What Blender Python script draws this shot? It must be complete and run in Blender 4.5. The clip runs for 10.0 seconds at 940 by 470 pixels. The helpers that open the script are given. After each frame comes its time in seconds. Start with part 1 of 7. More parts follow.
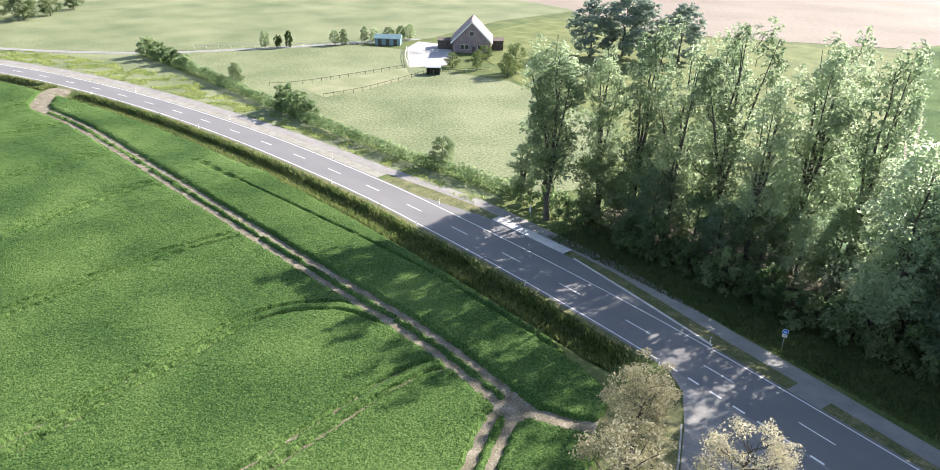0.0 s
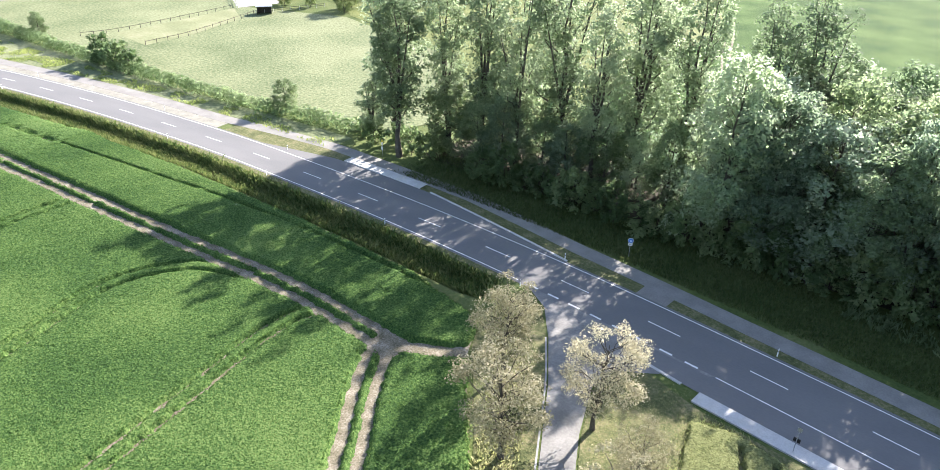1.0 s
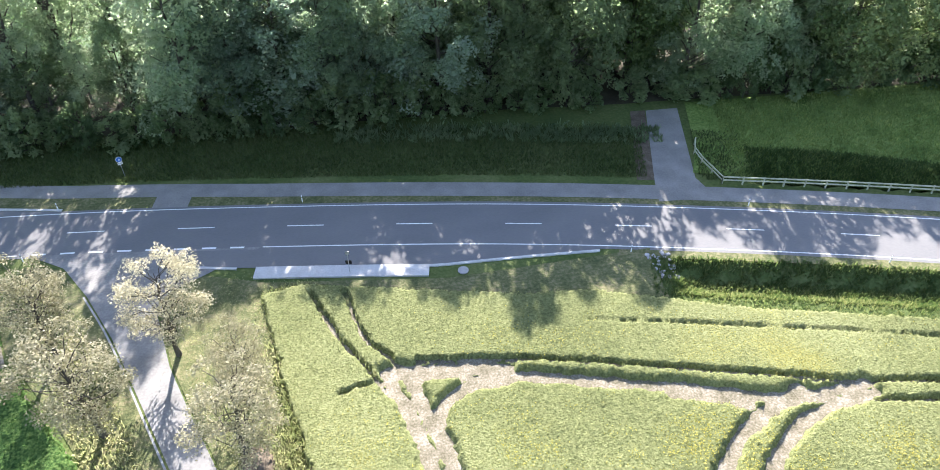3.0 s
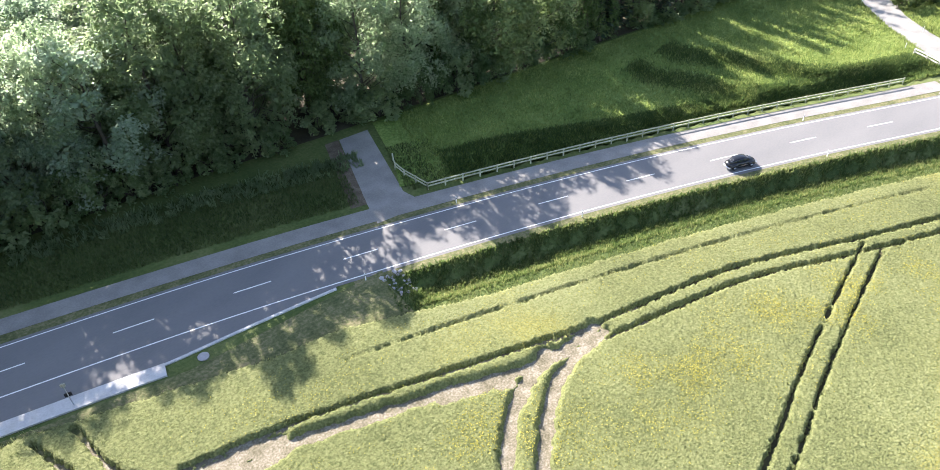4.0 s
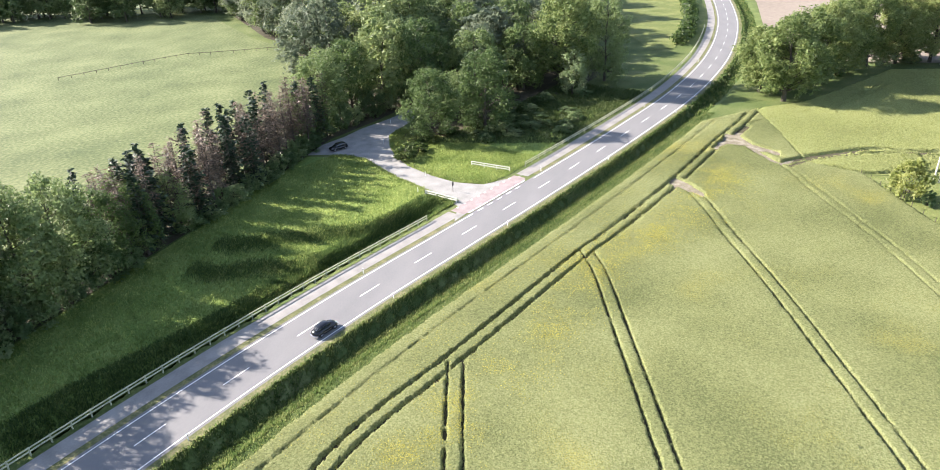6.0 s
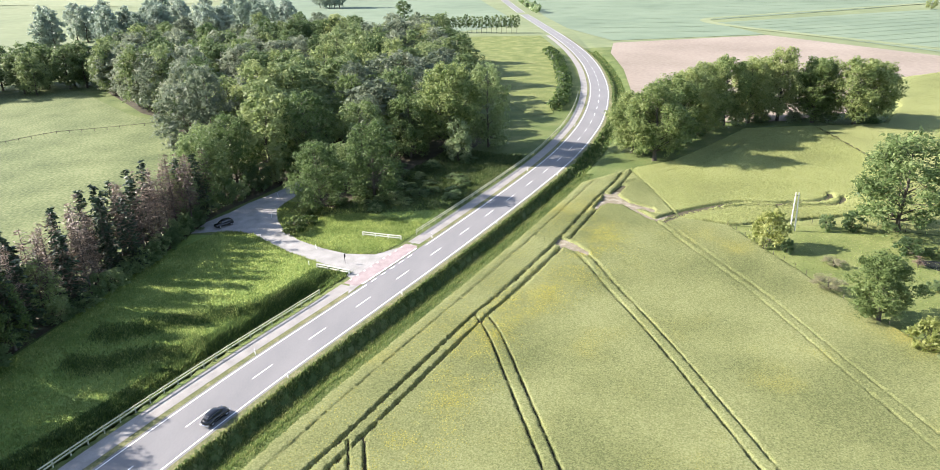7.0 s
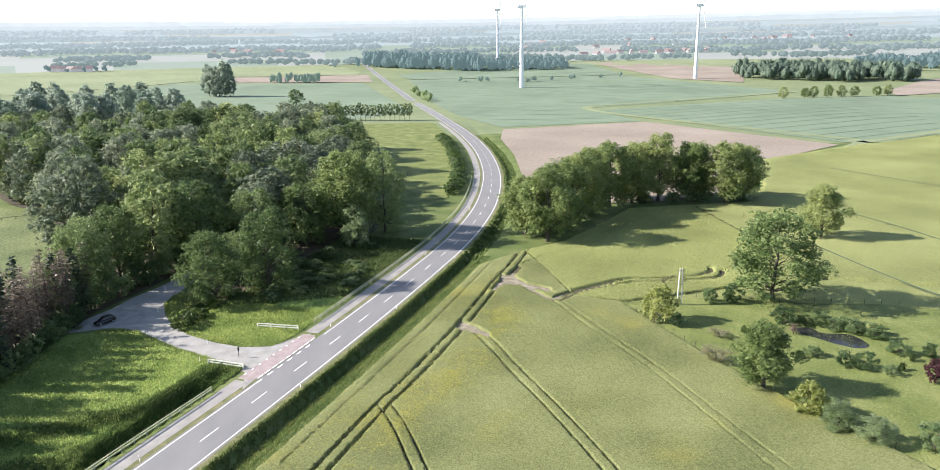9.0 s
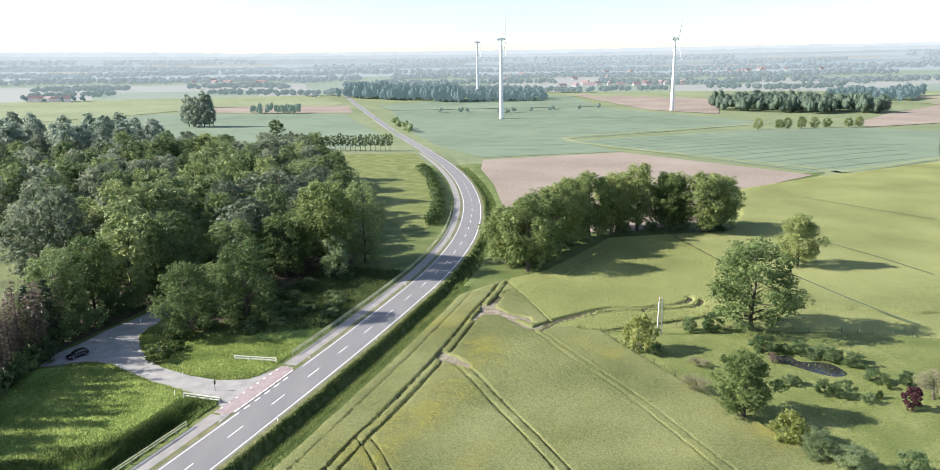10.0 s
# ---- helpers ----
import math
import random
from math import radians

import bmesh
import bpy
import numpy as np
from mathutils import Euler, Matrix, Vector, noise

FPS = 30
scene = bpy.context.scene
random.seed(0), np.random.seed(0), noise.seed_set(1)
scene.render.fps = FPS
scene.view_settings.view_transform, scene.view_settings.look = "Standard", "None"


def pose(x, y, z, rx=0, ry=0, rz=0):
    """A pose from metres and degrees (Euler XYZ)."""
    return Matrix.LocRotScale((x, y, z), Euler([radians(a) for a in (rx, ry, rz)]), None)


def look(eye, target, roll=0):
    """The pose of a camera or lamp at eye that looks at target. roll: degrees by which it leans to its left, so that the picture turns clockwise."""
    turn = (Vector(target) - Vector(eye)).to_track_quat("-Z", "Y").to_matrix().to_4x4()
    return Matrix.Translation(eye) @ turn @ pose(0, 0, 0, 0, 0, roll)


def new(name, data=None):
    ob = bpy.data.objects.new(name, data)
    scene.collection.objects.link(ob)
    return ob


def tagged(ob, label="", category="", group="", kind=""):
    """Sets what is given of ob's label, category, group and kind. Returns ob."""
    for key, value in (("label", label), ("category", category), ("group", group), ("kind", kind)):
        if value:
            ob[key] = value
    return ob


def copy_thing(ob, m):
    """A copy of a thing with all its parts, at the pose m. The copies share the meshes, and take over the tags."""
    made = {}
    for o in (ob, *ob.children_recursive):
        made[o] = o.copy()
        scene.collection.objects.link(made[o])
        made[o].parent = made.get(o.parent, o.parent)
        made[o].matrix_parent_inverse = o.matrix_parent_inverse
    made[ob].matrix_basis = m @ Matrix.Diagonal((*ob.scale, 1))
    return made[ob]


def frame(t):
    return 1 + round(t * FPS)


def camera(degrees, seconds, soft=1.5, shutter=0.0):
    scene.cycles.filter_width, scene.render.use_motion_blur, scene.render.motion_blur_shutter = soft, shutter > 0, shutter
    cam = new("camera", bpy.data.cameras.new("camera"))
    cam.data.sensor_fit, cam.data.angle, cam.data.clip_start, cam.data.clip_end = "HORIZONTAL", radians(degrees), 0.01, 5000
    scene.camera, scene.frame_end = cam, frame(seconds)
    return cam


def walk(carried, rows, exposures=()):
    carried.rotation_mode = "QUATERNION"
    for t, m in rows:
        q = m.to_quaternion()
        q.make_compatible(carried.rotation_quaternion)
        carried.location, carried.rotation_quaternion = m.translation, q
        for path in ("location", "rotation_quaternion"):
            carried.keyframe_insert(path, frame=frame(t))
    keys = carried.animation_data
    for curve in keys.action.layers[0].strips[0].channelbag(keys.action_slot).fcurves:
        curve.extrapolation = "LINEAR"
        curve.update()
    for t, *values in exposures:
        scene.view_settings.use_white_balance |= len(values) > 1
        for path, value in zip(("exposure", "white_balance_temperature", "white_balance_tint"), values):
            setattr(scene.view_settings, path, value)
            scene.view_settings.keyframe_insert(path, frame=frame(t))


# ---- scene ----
cam = camera(66.04, 10.0, soft=0.8)
PATH = [
    (0, (2.58, -6.84, 48.04), (-28.00, 26.65, 26.99), 1.32),
    (0.5, (2.63, -6.99, 47.93), (-23.83, 28.78, 25.12), 1.42),
    (1, (2.71, -7.34, 48.10), (-18.75, 30.50, 23.45), 1.38),
    (1.5, (2.66, -7.46, 48.62), (-12.58, 31.74, 21.59), 1.15),
    (2, (2.73, -7.58, 49.07), (-5.29, 32.23, 19.90), 0.64),
    (2.5, (2.72, -7.65, 49.41), (3.22, 31.64, 18.49), 0.09),
    (2.7, (2.85, -7.70, 49.58), (6.86, 30.97, 18.14), -0.25),
    (3.8, (5.18, -7.81, 51.02), (27.93, 23.49, 19.35), -2.43),
    (4, (5.29, -7.89, 51.25), (30.57, 21.96, 20.10), -2.64),
    (4.5, (5.60, -8.05, 51.60), (38.04, 16.53, 22.56), -2.65),
    (5, (5.72, -8.36, 51.91), (43.52, 10.85, 25.42), -2.44),
    (5.5, (5.92, -8.52, 52.22), (47.41, 5.55, 28.12), -2.30),
    (6, (5.92, -8.72, 52.79), (49.81, 0.91, 30.86), -2.16),
    (6.2, (5.93, -8.80, 53.03), (50.55, -0.85, 31.93), -2.06),
    (7.3, (5.24, -9.07, 54.26), (52.14, -8.04, 36.95), -1.50),
    (7.5, (5.19, -9.05, 54.30), (52.28, -8.86, 37.51), -1.40),
    (8, (5.12, -8.96, 54.35), (52.68, -10.84, 39.02), -1.19),
    (8.5, (5.08, -8.88, 54.41), (52.94, -12.35, 40.35), -1.05),
    (9, (5.16, -8.85, 54.43), (53.25, -13.53, 41.55), -0.94),
    (9.5, (5.11, -8.85, 54.42), (53.38, -14.36, 42.63), -0.79),
    (10, (5.21, -8.97, 54.51), (53.62, -15.06, 43.61), -0.72),
]
walk(cam, [(t, look(eye, target, roll)) for t, eye, target, roll in PATH], exposures=[(0.0, 1.61, 6650, 13), (1.0, 1.9, 6550, 13), (2.0, 2.17, 6350, 14), (2.5, 2.24, 6300, 14), (4.0, 2.06, 6650, 14), (5.0, 1.9, 6700, 14), (6.0, 1.86, 6700, 14), (7.5, 1.76, 6600, 13), (10.0, 1.36, 6550, 12)])

# ---- light: hazy morning sun from the north, low over the wood ----
SUN_AZ, SUN_EL = radians(9.0), radians(29.5)          # azimuth from +y towards +x
sun_dir = Vector((math.sin(SUN_AZ) * math.cos(SUN_EL), math.cos(SUN_AZ) * math.cos(SUN_EL), math.sin(SUN_EL)))
world = bpy.data.worlds.new("sky")
scene.world = world
world.use_nodes = True
wn = world.node_tree
sky = wn.nodes.new("ShaderNodeTexSky")
sky.sky_type, sky.sun_disc = "NISHITA", False
sky.sun_elevation, sky.sun_rotation = SUN_EL, SUN_AZ
sky.air_density, sky.dust_density, sky.ozone_density = 1.0, 0.7, 3.0
haze = wn.nodes.new("ShaderNodeHueSaturation")                  # thin white haze takes colour out of the sky
haze.inputs["Saturation"].default_value = 0.85
wn.links.new(sky.outputs[0], haze.inputs["Color"])
wn.links.new(haze.outputs[0], wn.nodes["Background"].inputs[0])
wn.nodes["Background"].inputs[1].default_value = 0.097
sun = new("sun", bpy.data.lights.new("sun", "SUN"))
sun.data.energy, sun.data.angle, sun.data.color = 5.0, radians(0.6), (1.0, 0.94, 0.875)
sun.matrix_world = look((0, 0, 200), Vector((0, 0, 200)) - sun_dir)


# ---- materials ----
def material(name, colors, scale=1.0, fine=8.0, rough=0.9, bump=0.0, bump_scale=20.0, spec=0.2, island=0.0, obj=0.0, translucent=0.0, metal=0.0, detail=6.0, stretch=(1, 1, 1), finek=0.6, glow=1.0):
    """A surface whose colour wanders between the given ones on a broad and a fine scale, with fine relief."""
    m = bpy.data.materials.new(name)
    m.use_nodes = True
    nt = m.node_tree
    N, L = nt.nodes, nt.links
    b = N["Principled BSDF"]
    b.inputs["Roughness"].default_value, b.inputs["Specular IOR Level"].default_value, b.inputs["Metallic"].default_value = rough, spec, metal
    geo = N.new("ShaderNodeNewGeometry")
    mp = N.new("ShaderNodeMapping")
    mp.inputs["Scale"].default_value = stretch
    L.new(geo.outputs["Position"], mp.inputs[0])
    n1, n2 = N.new("ShaderNodeTexNoise"), N.new("ShaderNodeTexNoise")
    n1.inputs["Scale"].default_value, n1.inputs["Detail"].default_value = scale, detail
    n2.inputs["Scale"].default_value, n2.inputs["Detail"].default_value = fine, 3.0
    L.new(mp.outputs[0], n1.inputs[0]), L.new(mp.outputs[0], n2.inputs[0])
    mixf = N.new("ShaderNodeMath")
    mixf.operation = "MULTIPLY_ADD"
    mixf.inputs[1].default_value = finek
    L.new(n2.outputs[0], mixf.inputs[0])
    half = N.new("ShaderNodeMath")
    half.operation = "MULTIPLY_ADD"
    half.inputs[1].default_value, half.inputs[2].default_value = 0.9, 0.05 - finek / 2
    L.new(n1.outputs[0], half.inputs[0]), L.new(half.outputs[0], mixf.inputs[2])
    last = mixf.outputs[0]
    for k, socket in ((island, geo.outputs["Random Per Island"]), (obj, None)):
        if k:
            if socket is None:
                socket = N.new("ShaderNodeObjectInfo").outputs["Random"]
            add = N.new("ShaderNodeMath")
            add.operation = "MULTIPLY_ADD"
            add.inputs[1].default_value = k
            sub = N.new("ShaderNodeMath")
            sub.operation = "SUBTRACT"
            sub.inputs[1].default_value = k / 2
            L.new(socket, add.inputs[0]), L.new(last, add.inputs[2]), L.new(add.outputs[0], sub.inputs[0])
            last = sub.outputs[0]
    ramp = N.new("ShaderNodeValToRGB")
    el = ramp.color_ramp.elements
    while len(el) < len(colors):
        el.new(0.5)
    for i, c in enumerate(colors):
        el[i].position = 0.25 + 0.5 * i / max(1, len(colors) - 1)
        el[i].color = (*c, 1)
    L.new(last, ramp.inputs[0])
    L.new(ramp.outputs[0], b.inputs["Base Color"])
    if bump:
        n3 = N.new("ShaderNodeTexNoise")
        n3.inputs["Scale"].default_value, n3.inputs["Detail"].default_value = bump_scale, 4.0
        L.new(mp.outputs[0], n3.inputs[0])
        bp = N.new("ShaderNodeBump")
        bp.inputs["Strength"].default_value, bp.inputs["Distance"].default_value = 1.0, bump
        L.new(n3.outputs[0], bp.inputs["Height"]), L.new(bp.outputs[0], b.inputs["Normal"])
    if translucent:
        tr = N.new("ShaderNodeBsdfTranslucent")
        lit = N.new("ShaderNodeVectorMath")
        lit.operation = "SCALE"
        lit.inputs["Scale"].default_value = glow
        L.new(ramp.outputs[0], lit.inputs[0]), L.new(lit.outputs[0], tr.inputs[0])
        mx = N.new("ShaderNodeMixShader")
        mx.inputs[0].default_value = translucent
        L.new(b.outputs[0], mx.inputs[1]), L.new(tr.outputs[0], mx.inputs[2])
        L.new(mx.outputs[0], N["Material Output"].inputs[0])
    return m


M = {}
M["grassland"] = material("hazed_grassland", [(0.12, 0.15, 0.075), (0.15, 0.18, 0.09), (0.19, 0.215, 0.115)], 0.01, 0.1)
M["grass"] = material("grass", [(0.05, 0.082, 0.022), (0.09, 0.12, 0.035), (0.15, 0.165, 0.065)], 0.12, 2.5, bump=0.12, bump_scale=3.0)
M["verge"] = material("verge_grass", [(0.07, 0.088, 0.033), (0.125, 0.132, 0.057), (0.215, 0.195, 0.105)], 0.5, 3.0, bump=0.08, bump_scale=6.0, finek=1.0)
M["pasture"] = material("pasture", [(0.092, 0.122, 0.055), (0.162, 0.187, 0.095), (0.235, 0.252, 0.142)], 0.05, 1.6, bump=0.12, bump_scale=2.2, finek=1.1)
M["grazed"] = material("grazed_pasture", [(0.062, 0.088, 0.03), (0.108, 0.132, 0.05), (0.16, 0.182, 0.077)], 0.06, 1.2, bump=0.15, bump_scale=1.4, finek=1.2)
M["meadow"] = material("meadow", [(0.075, 0.102, 0.028), (0.125, 0.15, 0.046), (0.20, 0.215, 0.08)], 0.15, 2.0, bump=0.2, bump_scale=2.5)
M["soil"] = material("soil", [(0.10, 0.092, 0.055), (0.185, 0.162, 0.115), (0.31, 0.28, 0.225)], 0.7, 5.0, bump=0.015, bump_scale=7.0, finek=0.9)
# darker copy of soil: the shade of crop and ruts put into its colour
M["soil_in_shade"] = material("shaded_soil", [(0.05, 0.045, 0.025), (0.075, 0.068, 0.038), (0.11, 0.10, 0.06)], 0.4, 5.0, bump=0.05, bump_scale=6.0, finek=0.45)
M["brick_earth"] = material("brown_earth", [(0.075, 0.058, 0.04), (0.12, 0.095, 0.068), (0.19, 0.155, 0.115)], 0.8, 5.0, bump=0.06, bump_scale=5.0)
M["ploughed"] = material("ploughed_field", [(0.185, 0.152, 0.12), (0.228, 0.19, 0.152), (0.27, 0.23, 0.187)], 0.02, 0.5, bump=0.1, bump_scale=1.0)
M["crop_green"] = material("green_wheat", [(0.038, 0.092, 0.024), (0.09, 0.176, 0.043), (0.182, 0.28, 0.083)], 0.07, 4.5, bump=0.25, bump_scale=6.0, translucent=0.35, finek=1.3, glow=1.3)
M["crop_yellow"] = material("rape", [(0.147, 0.17, 0.067), (0.244, 0.267, 0.109), (0.338, 0.357, 0.165)], 0.05, 4.5, bump=0.2, bump_scale=6.0, translucent=0.35, finek=1.15, glow=1.3)


def flowers(m, colour, patch_scale, level):
    """Strews flower heads over a crop, thick in some patches."""
    N, L = m.node_tree.nodes, m.node_tree.links
    b = N["Principled BSDF"]
    ramp = next(n for n in N if n.type == "VALTORGB")
    geo = next(n for n in N if n.type == "NEW_GEOMETRY")
    a, c = N.new("ShaderNodeTexNoise"), N.new("ShaderNodeTexNoise")
    a.inputs["Scale"].default_value, a.inputs["Detail"].default_value = patch_scale, 3.0
    c.inputs["Scale"].default_value, c.inputs["Detail"].default_value = 5.5, 2.0
    L.new(geo.outputs["Position"], a.inputs[0]), L.new(geo.outputs["Position"], c.inputs[0])
    s = N.new("ShaderNodeMath")
    s.operation = "MULTIPLY_ADD"
    s.inputs[1].default_value = 1.7
    L.new(a.outputs[0], s.inputs[0]), L.new(c.outputs[0], s.inputs[2])
    r = N.new("ShaderNodeMapRange")
    r.inputs["From Min"].default_value, r.inputs["From Max"].default_value, r.inputs["To Max"].default_value = level, level + 0.26, 0.65
    L.new(s.outputs[0], r.inputs["Value"])
    mx = N.new("ShaderNodeMix")
    mx.data_type = "RGBA"
    mx.inputs["B"].default_value = (*colour, 1)
    L.new(r.outputs[0], mx.inputs["Factor"]), L.new(ramp.outputs[0], mx.inputs["A"])
    L.new(mx.outputs["Result"], b.inputs["Base Color"])


M["crop_pale"] = material("pale_rape", [(0.215, 0.24, 0.092), (0.31, 0.338, 0.13), (0.40, 0.425, 0.18)], 0.03, 3.0, bump=0.2, bump_scale=4.0, translucent=0.4, finek=1.3, glow=1.3)
flowers(M["crop_yellow"], (0.50, 0.43, 0.08), 0.055, 1.56)
# far fields: haze mixed into their colour, paler and bluer
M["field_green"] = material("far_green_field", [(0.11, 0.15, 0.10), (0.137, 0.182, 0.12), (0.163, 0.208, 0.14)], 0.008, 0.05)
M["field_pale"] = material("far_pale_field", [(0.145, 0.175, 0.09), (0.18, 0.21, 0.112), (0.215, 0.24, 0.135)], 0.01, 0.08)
M["asphalt"] = material("asphalt", [(0.148, 0.148, 0.15), (0.168, 0.167, 0.167), (0.188, 0.186, 0.184)], 0.25, 6.0, rough=0.85, bump=0.004, bump_scale=60.0, spec=0.3, stretch=(0.4, 1, 1))
M["path"] = material("path_asphalt", [(0.18, 0.172, 0.162), (0.235, 0.225, 0.21), (0.29, 0.28, 0.262)], 0.4, 5.0, rough=0.85, spec=0.3)
M["dust"] = material("dusty_verge", [(0.19, 0.185, 0.15), (0.265, 0.255, 0.215), (0.34, 0.325, 0.28)], 0.5, 3.0, bump=0.03, bump_scale=6.0)
M["paddock"] = material("paddock_turf", [(0.15, 0.17, 0.085), (0.21, 0.225, 0.12), (0.27, 0.27, 0.165)], 0.12, 1.5, bump=0.05, bump_scale=2.0)
M["lane"] = material("pale_lane", [(0.20, 0.197, 0.185), (0.26, 0.255, 0.24), (0.33, 0.32, 0.30)], 0.4, 4.0, rough=0.9)
M["side"] = material("sun_bleached_asphalt", [(0.16, 0.156, 0.15), (0.22, 0.215, 0.206), (0.29, 0.282, 0.27)], 0.4, 4.0, rough=0.9)
M["kerb"] = material("pale_kerb_stone", [(0.40, 0.395, 0.385), (0.49, 0.485, 0.475), (0.57, 0.565, 0.55)], 0.8, 6.0, rough=0.85)
M["concrete"] = material("concrete", [(0.25, 0.25, 0.245), (0.31, 0.31, 0.305), (0.38, 0.38, 0.37)], 0.8, 6.0, rough=0.85)
M["white"] = material("road_paint", [(0.66, 0.66, 0.64), (0.78, 0.78, 0.76), (0.84, 0.84, 0.82)], 1.2, 9.0, rough=0.7)
M["pink"] = material("red_crossing", [(0.215, 0.172, 0.166), (0.27, 0.222, 0.216), (0.33, 0.28, 0.275)], 0.6, 6.0, rough=0.85)
M["wood_rail"] = material("weathered_rail", [(0.30, 0.31, 0.21), (0.40, 0.41, 0.29), (0.50, 0.50, 0.38)], 1.5, 12.0)
M["white_rail"] = material("white_rail", [(0.55, 0.53, 0.46), (0.68, 0.66, 0.58), (0.76, 0.74, 0.68)], 1.5, 10.0)
M["plastic_white"] = material("white_plastic", [(0.70, 0.70, 0.68), (0.78, 0.78, 0.76)], 3.0, 20.0, rough=0.5)
M["black"] = material("black_plastic", [(0.012, 0.012, 0.013), (0.025, 0.025, 0.027)], 3.0, 20.0, rough=0.5)
M["paint_black"] = material("black_car_paint", [(0.008, 0.009, 0.012), (0.012, 0.013, 0.017)], 3.0, 20.0, rough=0.12, spec=0.6)
M["glass"] = material("car_glass", [(0.02, 0.025, 0.03), (0.03, 0.035, 0.04)], 3.0, 20.0, rough=0.05, spec=0.8)
M["chrome"] = material("chrome", [(0.7, 0.7, 0.7), (0.8, 0.8, 0.8)], 3.0, 20.0, rough=0.12, metal=1.0)
M["rubber"] = material("rubber", [(0.015, 0.015, 0.015), (0.03, 0.03, 0.03)], 3.0, 20.0, rough=0.8)
M["metal"] = material("galvanised_metal", [(0.35, 0.36, 0.37), (0.5, 0.51, 0.52)], 3.0, 20.0, rough=0.4, metal=0.6)
M["blue_sign"] = material("blue_sign", [(0.03, 0.13, 0.42), (0.05, 0.17, 0.5)], 3.0, 20.0, rough=0.4)
M["yellow_sign"] = material("yellow_sign", [(0.65, 0.5, 0.06), (0.72, 0.56, 0.1)], 3.0, 20.0, rough=0.4)
M["brick"] = material("brick", [(0.20, 0.15, 0.155), (0.26, 0.20, 0.205), (0.32, 0.255, 0.255)], 0.8, 10.0)
M["tiles"] = material("roof_tiles", [(0.24, 0.185, 0.18), (0.30, 0.235, 0.23), (0.37, 0.30, 0.29)], 0.6, 6.0)
M["tin"] = material("blue_green_sheet", [(0.17, 0.27, 0.29), (0.22, 0.33, 0.35)], 0.6, 4.0, rough=0.5)
M["paving"] = material("pale_paving", [(0.30, 0.285, 0.285), (0.37, 0.355, 0.355), (0.45, 0.435, 0.43)], 0.5, 3.0)
M["timber"] = material("dark_timber", [(0.06, 0.05, 0.045), (0.10, 0.085, 0.07), (0.15, 0.13, 0.11)], 1.0, 8.0)
M["water"] = material("pond_water", [(0.014, 0.015, 0.018), (0.025, 0.026, 0.028)], 0.5, 3.0, rough=0.08, spec=0.3, bump=0.02, bump_scale=3.0)
M["turbine"] = material("turbine_white", [(0.70, 0.71, 0.72), (0.78, 0.79, 0.80)], 0.05, 0.5, rough=0.4)
M["litter"] = material("forest_floor", [(0.035, 0.03, 0.02), (0.055, 0.048, 0.03), (0.08, 0.075, 0.045)], 0.4, 4.0, bump=0.08, bump_scale=4.0)
M["meadow_low"] = material("meadow_ground", [(0.085, 0.145, 0.03), (0.15, 0.215, 0.05), (0.24, 0.30, 0.09)], 0.15, 2.5, bump=0.12, bump_scale=3.0, finek=0.9)
M["bark"] = material("bark", [(0.045, 0.04, 0.032), (0.08, 0.07, 0.055), (0.125, 0.11, 0.09)], 0.8, 6.0, bump=0.05, bump_scale=10.0)


# ---- mesh helpers ----
def mesh_np(name, verts, faces, mat=None, smooth=False):
    """A mesh from arrays: faces all of one size."""
    verts, faces = np.asarray(verts, np.float32).reshape(-1, 3), np.asarray(faces, np.int32)
    me = bpy.data.meshes.new(name)
    k = faces.shape[1]
    me.vertices.add(len(verts))
    me.vertices.foreach_set("co", verts.ravel())
    me.loops.add(faces.size)
    me.loops.foreach_set("vertex_index", faces.ravel())
    me.polygons.add(len(faces))
    me.polygons.foreach_set("loop_start", np.arange(0, faces.size, k, dtype=np.int32))
    me.polygons.foreach_set("use_smooth", np.full(len(faces), smooth))
    me.update(calc_edges=True)
    me.validate()
    if mat:
        me.materials.append(mat)
    return me


def part(name, me, parent=None, label="", at=None):
    ob = new(name, me)
    if parent:
        ob.parent = parent
    if at is not None:
        ob.matrix_basis = at if isinstance(at, Matrix) else Matrix.Translation(at)
    if label:
        tagged(ob, label)
    return ob


def thing(name, label, category, group="", kind="", at=(0, 0, 0), turn=0.0):
    ob = new(name)
    ob.empty_display_size = 0.3
    ob.matrix_basis = Matrix.Translation(at) @ Matrix.Rotation(turn, 4, "Z")
    return tagged(ob, label, category, group, kind)


def boxes(items):
    """Vertices and quads of boxes (cx, cy, cz, sx, sy, sz)."""
    v, f = [], []
    for cx, cy, cz, sx, sy, sz in items:
        k = len(v)
        v += [(cx + a * sx / 2, cy + b * sy / 2, cz + c * sz / 2) for a in (-1, 1) for b in (-1, 1) for c in (-1, 1)]
        f += [[k + i for i in q] for q in ((0, 1, 3, 2), (4, 6, 7, 5), (0, 4, 5, 1), (2, 3, 7, 6), (0, 2, 6, 4), (1, 5, 7, 3))]
    return v, f


def box_mesh(name, items, mat, bevel=0.0):
    v, f = boxes(items)
    me = mesh_np(name, v, f, mat)
    if bevel:
        bm = bmesh.new()
        bm.from_mesh(me)
        bmesh.ops.bevel(bm, geom=bm.edges[:], offset=bevel, segments=2, affect="EDGES")
        bm.to_mesh(me)
        bm.free()
    return me


